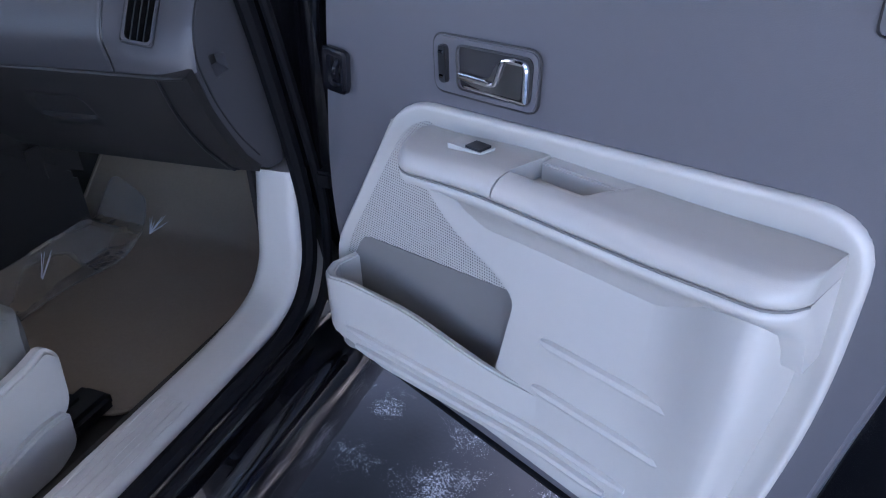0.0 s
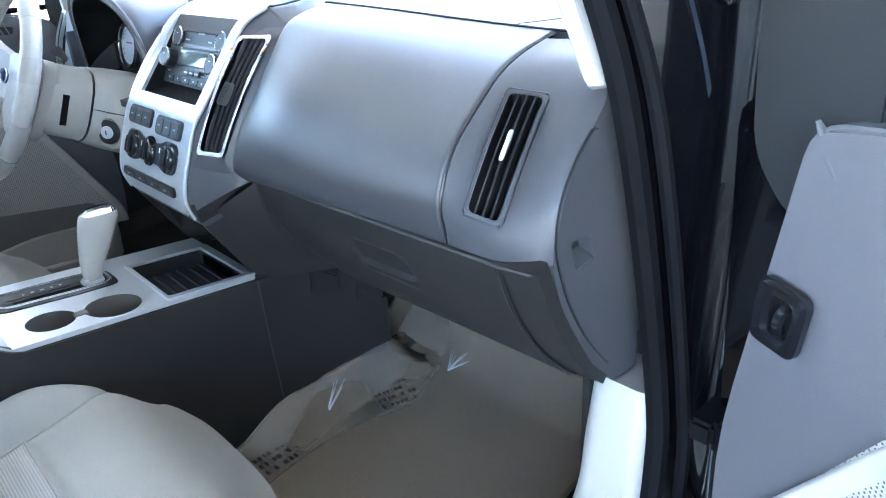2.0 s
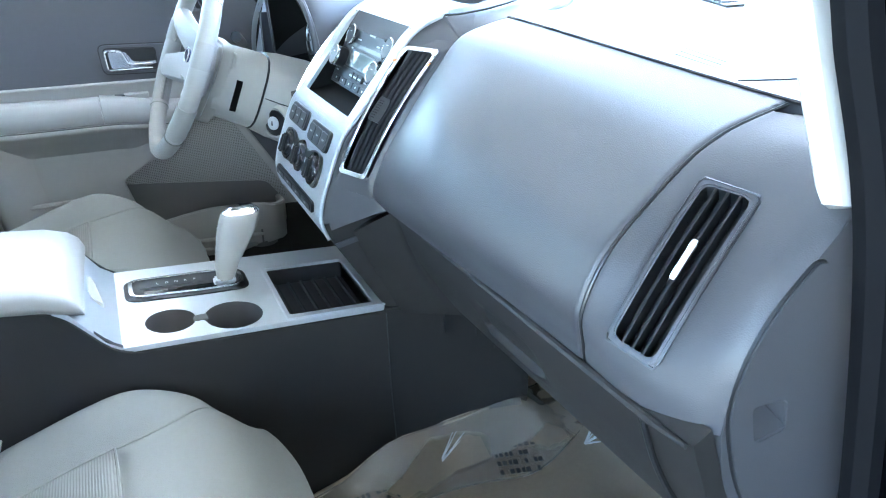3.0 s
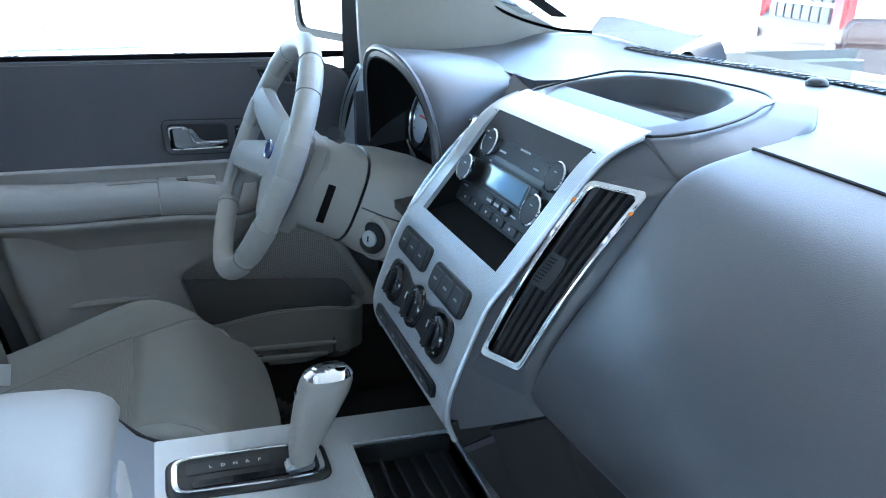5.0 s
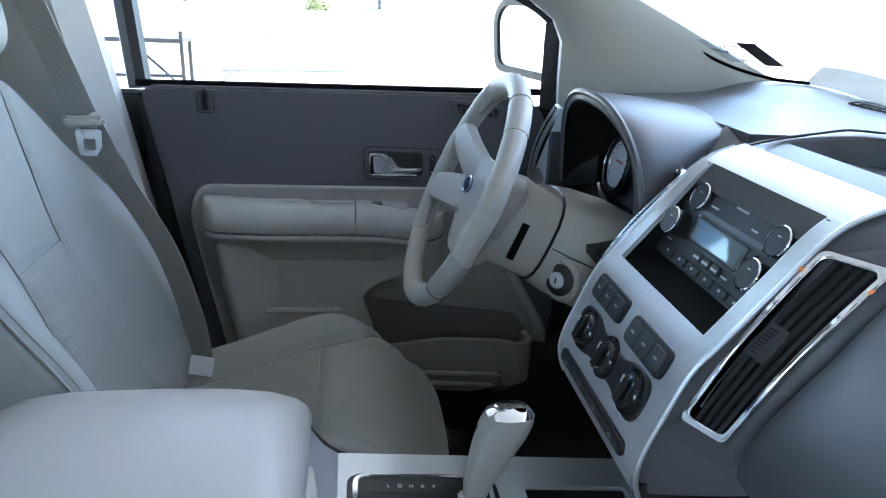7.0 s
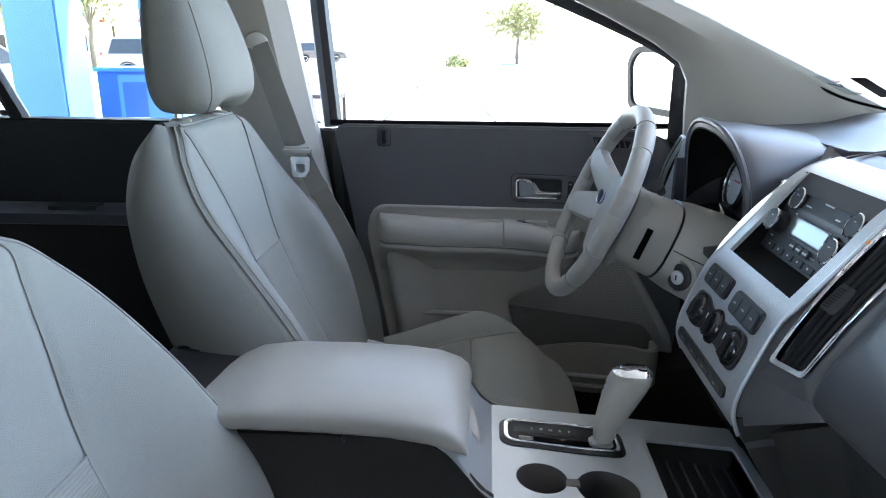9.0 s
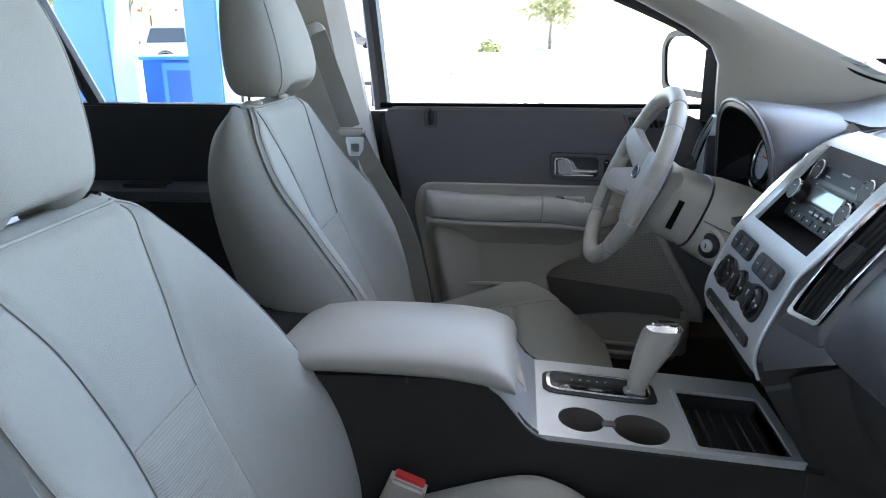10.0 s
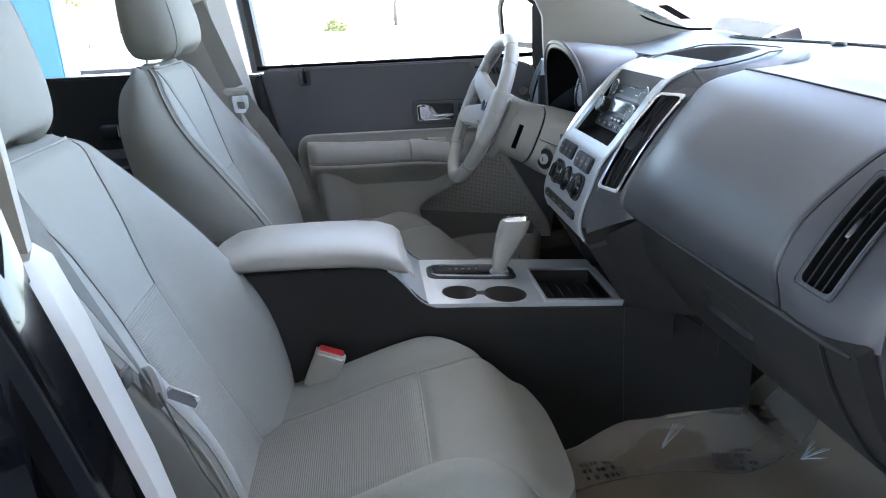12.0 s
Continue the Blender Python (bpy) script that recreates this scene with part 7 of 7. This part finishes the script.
part("mat_binding", tube([V(x, y, toe(x, y) + 0.008) for x, y in mat_o], 0.006, 6, True), MAT_CLOTH, FM, "bound edge")
FL = thing("floor_film", (0.2, 0.0, 0.42), "clear protective plastic film with printed bars", "plastic film")
film_o = fillet([(0.17, -0.25), (0.29, -0.24), (0.254, -0.116), (0.243, 0.0), (0.253, 0.08), (0.275, 0.145), (0.262, 0.205), (0.222, 0.285), (0.19, 0.36), (0.05, 0.40), (0.06, 0.275), (0.145, 0.212), (0.1505, 0.08), (0.153, -0.10)], [0.03, 0.03, 0.05, 0.05, 0.04, 0.04, 0.04, 0.05, 0.03, 0.03, 0.03, 0.02, 0.05, 0.05], 4)
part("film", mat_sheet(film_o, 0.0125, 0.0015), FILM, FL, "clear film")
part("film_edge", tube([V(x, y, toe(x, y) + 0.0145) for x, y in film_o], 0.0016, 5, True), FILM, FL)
rnd = random.Random(5)
for cx_, cy_, turn_ in ((0.205, -0.10, 1.62), (0.228, 0.165, 1.30)):
    for row in range(4):
        x0 = 0.0
        while x0 < 0.080 - 0.012 * (row % 2):
            wdt = rnd.uniform(0.005, 0.009)
            m = Matrix.Translation((cx_, cy_, toe(cx_, cy_) + 0.0146)) @ Matrix.Rotation(turn_, 4, "Z")
            part("print_bar", box((x0 - 0.045, 0.033 - 0.022 * row, 0), (wdt, 0.0115, 0.0006), 0, m=m), INK, FL)
            x0 += wdt + (0.0035 if rnd.random() < 0.85 else 0.012)
# bright streaks paint the glints along creases in the film
for k in range(14):
    a = rnd.uniform(-0.7, 0.7)
    cx_, cy_ = (0.19, 0.02) if k < 4 else (0.25, 0.285)
    L = rnd.uniform(0.02, 0.05)
    part("film_crease", tube([V(cx_, cy_, toe(cx_, cy_) + 0.016), V(cx_ + L * math.sin(a), cy_ + L * math.cos(a), toe(0, cy_ + L * math.cos(a)) + 0.017)], [0.0020, 0.0004], 5), CREASE_GLINT, FL)

# ---- things on the dash and windscreen ----
PS = thing("paper_sheet", (-0.40, 0.44, 1.18), "curled white paper sheet on the dash", "paper")
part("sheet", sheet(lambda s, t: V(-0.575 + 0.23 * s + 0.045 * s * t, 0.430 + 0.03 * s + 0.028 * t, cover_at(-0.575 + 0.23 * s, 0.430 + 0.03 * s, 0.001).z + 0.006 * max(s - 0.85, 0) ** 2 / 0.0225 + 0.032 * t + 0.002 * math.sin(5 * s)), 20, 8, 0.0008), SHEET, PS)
PF = thing("dark_folder", (-0.34, 0.44, 1.19), "dark folded cloth on the dash", "cloth")
part("fold", sheet(lambda s, t: V(-0.325 + 0.05 * s, 0.455 + 0.06 * t, 1.197 + 0.028 * math.sin(math.pi * s) * (0.4 + 0.6 * t)), 10, 6, 0.004), BLACK, PF)


def on_screen(x, t):
    s = 0.5 + x / (2 * (0.80 - 0.17 * t))
    return screen(s, t) + V(0, -0.012, -0.006)


def stuck(x, t):
    """A frame on the windscreen whose letters read from outside."""
    right = (on_screen(x - 0.01, t) - on_screen(x + 0.01, t)).normalized()
    up = (on_screen(x, t + 0.01) - on_screen(x, t - 0.01)).normalized()
    out = right.cross(up)
    m = Matrix((right, up, out)).transposed().to_4x4()
    m.translation = on_screen(x, t) - out * 0.0015
    return m


STK = thing("windscreen_sticker", on_screen(-0.59, 0.28), "clear sticker with red print on the windscreen", "sticker", "windscreen stickers")
part("sticker", sheet(lambda s, t: on_screen(-0.622 + 0.060 * s + 0.012 * t, 0.248 + 0.072 * t), 4, 4, 0.0005), STICKER, STK, "pale clear sticker")
letter("SMOG", stuck(-0.565, 0.300), 0.019, RED, STK)
letter("OK", stuck(-0.583, 0.256), 0.019, RED, STK)
part("tick_mark", tube([on_screen(-0.585, 0.290) + V(0, -0.002, -0.001), on_screen(-0.592, 0.278) + V(0, -0.002, -0.001), on_screen(-0.605, 0.294) + V(0, -0.002, -0.001)], 0.0012, 5), INK, STK)
ST2 = thing("windscreen_sticker", on_screen(-0.54, 0.275), "dark rectangular sticker on the windscreen", "sticker", "windscreen stickers")
part("sticker", sheet(lambda s, t: on_screen(-0.566 + 0.034 * s + 0.022 * t, 0.240 + 0.072 * t), 4, 4, 0.0005), BUTTON, ST2)

# driver's door mirror, outside
DM = thing("door_mirror", (-0.95, 0.02, 1.12), "black door mirror outside the driver's window", "door mirror")
MO = fillet([(-1.098, 1.175), (-0.895, 1.165), (-0.880, 1.310), (-0.905, 1.345), (-1.085, 1.345), (-1.112, 1.305)], 0.03, 4)
MI = fillet([(-1.084, 1.192), (-0.910, 1.184), (-0.898, 1.304), (-0.918, 1.328), (-1.076, 1.328), (-1.096, 1.298)], 0.025, 4)


def mirror_at(x, z, w):
    return V(x - 0.46 * w, 0.062 + 0.517 * (x + 0.888) + 0.89 * w, z)


part("housing", prism(MO, mirror_at, 0.0, 0.09, 0.02, 3), PAINT, DM, "black mirror housing")
part("mirror_rim", ring(MO, MI, mirror_at, -0.012, 0.002, 0.002, 2), BLACK, DM)
part("mirror_glass", prism(MI, mirror_at, -0.006, -0.003), MIRROR, DM, "mirror glass")
part("mirror_arm", box((-0.86, 0.05, 1.19), (0.12, 0.06, 0.05), 0.015), PAINT, DM)
# rear bench, low behind the front seats
RB = thing("rear_bench", (0, -1.9, 0.42), "dark stone-grey rear bench seat", "car seat")
part("cushion", box((0, -1.75, 0.62), (1.30, 0.50, 0.20), 0.06, 4), CLOTH, RB)
part("backrest", box((0, -2.02, 0.90), (1.30, 0.16, 0.62), 0.05, 4), CLOTH, RB)
# pedals area, brake pedal
PD = thing("brake_pedal", (-0.33, 0.30, 0.55), "black rubber brake pedal on its arm", "pedal")
part("arm", tube([(-0.33, 0.42, 0.75), (-0.33, 0.33, 0.60)], 0.01, 8), BLACK, PD)
part("pad", box((-0.33, 0.32, 0.58), (0.11, 0.02, 0.06), 0.006), RUBBER, PD)


# ---- outside ----
BLUE = material("blue_painted_concrete", (0.10, 0.30, 0.62), 0.6, 0, 0.08, 2, 0.3, 40)
BLUE_DEEP = material("deep_blue_metal", (0.03, 0.13, 0.42), 0.5, 0, 0.08)
STRIPE = material("blue_road_paint", (0.03, 0.10, 0.30), 0.7, 0, 0.25, 3)
TAN = material("tan_stucco", (0.50, 0.42, 0.33), 0.85, 0, 0.1, 0.6)
STEEL = material("galvanised_steel", (0.45, 0.46, 0.47), 0.4, 0.8, 0.1)
GRASS = material("grass_green", (0.10, 0.17, 0.03), 0.9, 0, 0.4, 2)
LEAF = material("pale_leaves", (0.16, 0.17, 0.06), 0.7, 0, 0.4, 3)
DARK_STEEL = material("dark_painted_steel", (0.03, 0.028, 0.026), 0.5, 0.2, 0.15)
BARK = material("grey_bark", (0.15, 0.12, 0.09), 0.9, 0, 0.3, 8)
ROOF_UNDER = material("canopy_ceiling", (0.35, 0.36, 0.37), 0.7, 0, 0.1, 1)
WHITE_PAINT = material("white_car_paint", (0.75, 0.76, 0.78), 0.15, 0, 0.02, coat=1.0)
SILVER_PAINT = material("silver_car_paint", (0.38, 0.38, 0.39), 0.2, 0.4, 0.03, coat=1.0)
RED_PAINT = material("red_car_paint", (0.040, 0.003, 0.004), 0.35, 0, 0.05, coat=0.2)
DARK_PAINT = material("dark_car_paint", (0.02, 0.02, 0.025), 0.2, 0, 0.05, coat=1.0)
CARGLASS = material("car_glass", (0.02, 0.025, 0.03), 0.04, 0, 0.05)

# canopy over the dark floor; its roof is unseen and outlined to block light
CAN = thing("canopy", (0, -3.7, 0), "flat carport canopy on blue pillars", "canopy")
part("canopy_roof", prism([(-6.4, -4.95), (34.0, -4.95), (34.0, 15.0), (1.6, 15.0), (1.6, 1.60), (-6.4, 1.60)], flat, 3.6, 3.9, 0.02), ROOF_UNDER, CAN, "pale unseen canopy roof, outlined to block light")
for x, y, dx, dy in ((-5.74, -4.57, 0.46, 0.50), (-5.68, -3.39, 0.38, 0.32), (2.2, -5.0, 0.50, 0.50)):
    p = part("pillar", box((x, y, 1.82), (dx, dy, 3.62), 0.015), BLUE, CAN, "square blue painted pillar")
    part("pillar_foot", box((x, y, 0.10), (dx + 0.06, dy + 0.06, 0.2), 0.02), BLUE, p)


def bin_box(x, y):
    B = thing("utility_cabinet", (x, y, 0), "blue metal utility cabinet with panel door", "cabinet")
    part("cabinet_body", box((x, y, 0.55), (0.55, 0.70, 1.10), 0.01), BLUE_DEEP, B, "deep blue cabinet body")
    d = part("cabinet_door", box((x + 0.30, y + 0.1, 0.56), (0.03, 0.44, 1.02), 0.006), BLUE, B, "lighter blue door")
    part("door_panel", box((x + 0.318, y + 0.1, 0.60), (0.008, 0.34, 0.80), 0.004), BLUE_DEEP, d)
    part("cabinet_lid", box((x, y, 1.12), (0.60, 0.75, 0.04), 0.01), BLUE, B)


bin_box(-6.4, -4.0)


def vehicle(x, y, turn, paint, label, kind_="suv", bulk=1.0):
    """A parked vehicle of 4.7 m: body, glass house, wheels, lamps; its nose along +y before the turn."""
    T = thing("parked_" + kind_, (0, 0, 0), label, "car", "parked vehicles")
    L, W = 4.7 * bulk, 0.92 * bulk
    tail = 0.5 if kind_ == "pickup" else 1.0
    lowp = fillet([(-L / 2, 0.35), (-L / 2, 0.95), (-L / 2 + 0.05, 1.02), (L / 2 - 1.25, 1.02), (L / 2 - 0.2, 0.88), (L / 2, 0.70), (L / 2, 0.32)], 0.08, 4)
    body = part("body", prism(lowp, lambda a, z, w: V(w, a, z * bulk), -W, W, 0.07, 3), paint, T, "painted body")
    top = [(-L / 2 + 0.12, 1.0), (-L / 2 + 0.35, 1.70), (L / 2 - 2.2, 1.73), (L / 2 - 1.3, 1.0)] if tail == 1.0 else [(-0.35, 1.0), (-0.25, 1.72), (L / 2 - 2.2, 1.73), (L / 2 - 1.3, 1.0)]
    part("cabin", loft([[V(sx * (W - 0.06 - 0.16 * (z - 1.0)), a, z * bulk) for a, z in fillet(top, 0.08, 3)] for sx in (-1, -0.5, 0.5, 1)]), paint, T)
    glass = [(a * 0.93, 1.06 + (z - 1.0) * 0.82) for a, z in top]
    for sx in (-1, 1):
        g = part("side_window", loft([[V(sx * (W - 0.055 - 0.16 * (z - 1.0) + d), a, z * bulk) for a, z in fillet(glass, 0.05, 3)] for d in (0.0, 0.012)]), CARGLASS, T, "dark side glass")
        for a in (-L * 0.10, L * 0.10):
            part("window_post", tube([V(sx * (W - 0.04), a, 1.04), V(sx * (W - 0.15), a - 0.05, 1.66)], 0.03, 6), paint, g)
        for a in (-L * 0.29, L * 0.31):
            m = frame_of((sx * (W - 0.12), a, 0.345), (sx, 0, 0))
            t = part("tyre", lathe([(0.20, -0.1), (0.33, -0.1), (0.345, -0.06), (0.345, 0.08), (0.33, 0.125), (0.22, 0.125)], m, 24), RUBBER, T, "black tyre")
            part("rim", lathe([(0.22, 0.10), (0.21, 0.13), (0.06, 0.115), (0.001, 0.125)], m, 20), STEEL, t, "alloy rim")
            part("wheel_arch", tube([V(sx * (W - 0.005), a + 0.39 * math.cos(b), 0.345 + 0.39 * math.sin(b)) for b in [math.pi * k / 12 for k in range(13)]], 0.04, 6), BLACK, body)
        part("tail_lamp", box((sx * (W - 0.13), -L / 2 + 0.03, 0.98 if tail == 1 else 1.12), (0.20, 0.10, 0.34 if tail == 1 else 0.44), 0.03), RED, T, "red tail lamp")
        part("reverse_lamp", box((sx * (W - 0.13), -L / 2 - 0.02, 0.78), (0.12, 0.03, 0.09), 0.01), PAPER, T)
        part("headlamp", box((sx * (W - 0.2), L / 2 - 0.12, 0.78), (0.28, 0.16, 0.14), 0.04), SATIN, T, "clear headlamp")
    part("rear_window", box((0, -L / 2 + 0.26 if tail == 1 else -0.30, 1.38), (1.25, 0.02, 0.46), 0.02, m=None), CARGLASS, T)
    part("rear_bumper", box((0, -L / 2 - 0.04, 0.48), (2 * W - 0.1, 0.16, 0.26), 0.05), paint, T)
    part("front_bumper", box((0, L / 2 - 0.02, 0.45), (2 * W - 0.1, 0.18, 0.28), 0.06), BLACK, T)
    T.matrix_basis = pose(x, y, 0.0, 0, 0, turn)
    return T


vehicle(-29.1, -14.0, 20, SILVER_PAINT, "silver parked crossover seen across the lot")
vehicle(-10.5, -9.4, 60, WHITE_PAINT, "white parked crossover beside the carport")
vehicle(-66.0, -16.0, 20, DARK_PAINT, "dark parked crossover far across the lot")
PICKUP = vehicle(-3.335, 6.964, -23, RED_PAINT, "red pickup with a barred rear gate parked ahead", "pickup")
for i in range(3):
    for j in range(7):
        g = new("gate_pane", done("gate_pane", box((-0.40 + 0.17 * j, -2.37, 1.02 + 0.15 * i), (0.15, 0.03, 0.125), 0.008), CARGLASS))
        g.parent = PICKUP
# added car; it blocks low light from the open door's side
vehicle(4.3, 0.6, 8, WHITE_PAINT, "white crossover added beside the open door to block side light")
# painted stripe on the lot
solo("road_stripe", prism([(-15.3, 0.60), (-14.8, 0.80), (-18.0, 1.06), (-67.0, 2.0), (-64.0, 0.75)], flat, 0.0, 0.004), STRIPE, "blue painted parking stripe", "road marking")


# folding table frames and a fence beyond the driver's window
def rack(x, y, turn, h, mat, label):
    R = thing("steel_rack", (x, y, 0), label, "rack", "racks on the lot")
    m = pose(x, y, 0, 0, 0, turn)
    part("top", box((0, 0, h), (1.95, 0.5, 0.05), 0.01, m=m), mat, R)
    for sx in (-0.95, 0.95):
        for sy in (-0.2, 0.2):
            part("leg", tube([m @ V(sx, sy, 0), m @ V(sx, sy, h + (0.11 if sy < 0 else 0.02))], 0.025, 6), mat, R)
        part("brace", tube([m @ V(sx, -0.2, 0.2), m @ V(sx * 0.3, 0.2, h - 0.05)], 0.018, 6), mat, R)
    part("rail", tube([m @ V(-0.95, -0.2, 0.35), m @ V(0.95, -0.2, 0.35)], 0.02, 6), mat, R)


rack(-8.2, -3.26, 89, 0.74, DARK_STEEL, "low dark steel rack with braced legs")
rack(-9.0, -1.1, 95, 0.86, STEEL, "pale steel folding table with braced legs")


def shelter(x, y):
    S = thing("bus_shelter", (x, y, 0), "long flat-roofed shelter with dark posts", "shelter")
    part("shelter_roof", box((x, y, 2.6), (2.0, 9.0, 0.18), 0.02), STEEL, S)
    for k in range(4):
        part("post", tube([(x, y - 4 + 2.6 * k, 0), (x, y - 4 + 2.6 * k, 2.55)], 0.08, 6), BARK, S)
        part("lamp", lathe([(0.12, 0), (0.14, 0.12), (0.02, 0.2)], Matrix.Translation((x + 0.9, y - 3.6 + 2.3 * k, 2.7)), 10), RED, S)


shelter(-42, -24)
solo("grass_verge", prism([(-46, -40), (-33, -34), (-36, -16), (-48, -18)], flat, 0.0, 0.06), GRASS, "strip of green grass beside the lot", "grass", kind="structure")


def building(x, y, w, d, h, turn, label, mat, floors=1):
    B = thing("shop_building", (x, y, 0), label, "building", "buildings round the lot")
    m = pose(x, y, 0, 0, 0, turn)
    part("wall", box((0, 0, h / 2), (w, d, h), 0.03, m=m), mat, B)
    part("roof", box((0, 0, h + 0.12), (w + 0.6, d + 0.6, 0.24), 0.03, m=m), ROOF_UNDER, B)
    for f in range(floors):
        for k in range(int(w // 3.2)):
            wx = -w / 2 + 1.8 + 3.2 * k
            p = part("window", box((wx, d / 2 + 0.02, 1.6 + 3.0 * f), (2.0, 0.06, 1.5), 0.02, m=m), STEEL, B)
            part("pane", box((wx, d / 2 + 0.06, 1.6 + 3.0 * f), (1.85, 0.03, 1.36), 0.0, m=m), CARGLASS, p)


building(-95, -14, 40, 12, 4.0, -90, "low tan shop building far across the lot", TAN, 0)
building(-62, -52, 30, 12, 4.5, -60, "low tan shop building behind the trees", TAN)
building(-20, 62, 60, 12, 5.0, 180, "long tan shop building ahead of the car", TAN)


def tree(x, y, h, seed):
    T = thing("tree", (x, y, 0), "leafy desert tree at the edge of the lot", "tree", "trees round the lot")
    r = random.Random(seed)
    part("trunk", tube([(x, y, -0.02), (x + 0.08, y, h * 0.25), (x - 0.05, y + 0.1, h * 0.5)], [0.16, 0.12, 0.07], 8), BARK, T, "grey trunk")
    tips = []
    for k in range(7):
        a = 2 * math.pi * k / 7 + r.uniform(-0.3, 0.3)
        e = V(x + math.cos(a) * h * r.uniform(0.15, 0.32), y + math.sin(a) * h * r.uniform(0.15, 0.32), h * r.uniform(0.6, 0.95))
        tips.append(e)
        part("limb", tube([V(x, y, h * 0.4), V(x, y, h * 0.4).lerp(e, 0.5) + V(0, 0, 0.1 * h), e], [0.045, 0.03, 0.012], 6), BARK, T)
    vs, fs = [], []
    for e in tips + [V(x, y, h * 0.85)]:
        for _ in range(320):
            c = e + V(r.gauss(0, 1), r.gauss(0, 1), r.gauss(-0.5, 0.9)) * h * 0.13
            n = V(r.gauss(0, 1), r.gauss(0, 1), r.gauss(0, 1)).normalized()
            u = n.orthogonal().normalized()
            w = n.cross(u)
            s = r.uniform(0.08, 0.20)
            i = len(vs)
            vs += [c + u * s, c + w * s * 0.5, c - u * s, c - w * s * 0.5]
            fs.append((i, i + 1, i + 2, i + 3))
    me = bpy.data.meshes.new("crown")
    me.from_pydata(vs, [], fs)
    me.materials.append(LEAF)
    c = new("crown", me)
    c.parent, c.matrix_parent_inverse = T, T.matrix_basis.inverted()
    tagged(c, "sparse pale green leaves")


for k, (x, y, h) in enumerate(((-38, -22, 6), (-46, -30, 7), (-50, -20, 6), (-55, -38, 8), (-60, 2, 5), (-30, -34, 6), (-25, 45, 6), (-5, 50, 6))):
    tree(x, y, h, 30 + k)
for k, (x, y) in enumerate(((-50, -2.5),)):
    b = thing("shrub", (x, y, 0), "clipped green shrub on the far kerb", "shrub", "shrubs")
    r = random.Random(90 + k)
    vs, fs = [], []
    for _ in range(500):
        d = V(r.gauss(0, 1), r.gauss(0, 1), abs(r.gauss(0, 1))).normalized() * r.uniform(0.6, 1.0)
        c, s = V(x, y, 0.05) + d * 0.9, r.uniform(0.05, 0.12)
        u = d.orthogonal().normalized()
        w = (d + V(r.gauss(0, 0.5), r.gauss(0, 0.5), r.gauss(0, 0.5))).cross(u).normalized()
        i = len(vs)
        vs += [c + u * s, c + w * s, c - u * s, c - w * s]
        fs.append((i, i + 1, i + 2, i + 3))
    me = bpy.data.meshes.new("foliage")
    me.from_pydata(vs, [], fs)
    me.materials.append(LEAF)
    o = new("foliage", me)
    o.parent, o.matrix_parent_inverse = b, b.matrix_basis.inverted()
# chain fence ahead of the hood
FN = thing("rail_fence", (-14, 14, 0), "thin pale rail fence ahead of the car", "fence")
for k in range(14):
    part("post", tube([(-24 + 2.4 * k, 14 + 0.5 * k, 0), (-24 + 2.4 * k, 14 + 0.5 * k, 1.3)], 0.035, 6), STEEL, FN)
for z in (0.7, 1.25):
    part("rail", tube([(-24, 14, z), (-24 + 2.4 * 13, 14 + 6.5, z)], 0.03, 6), STEEL, FN)
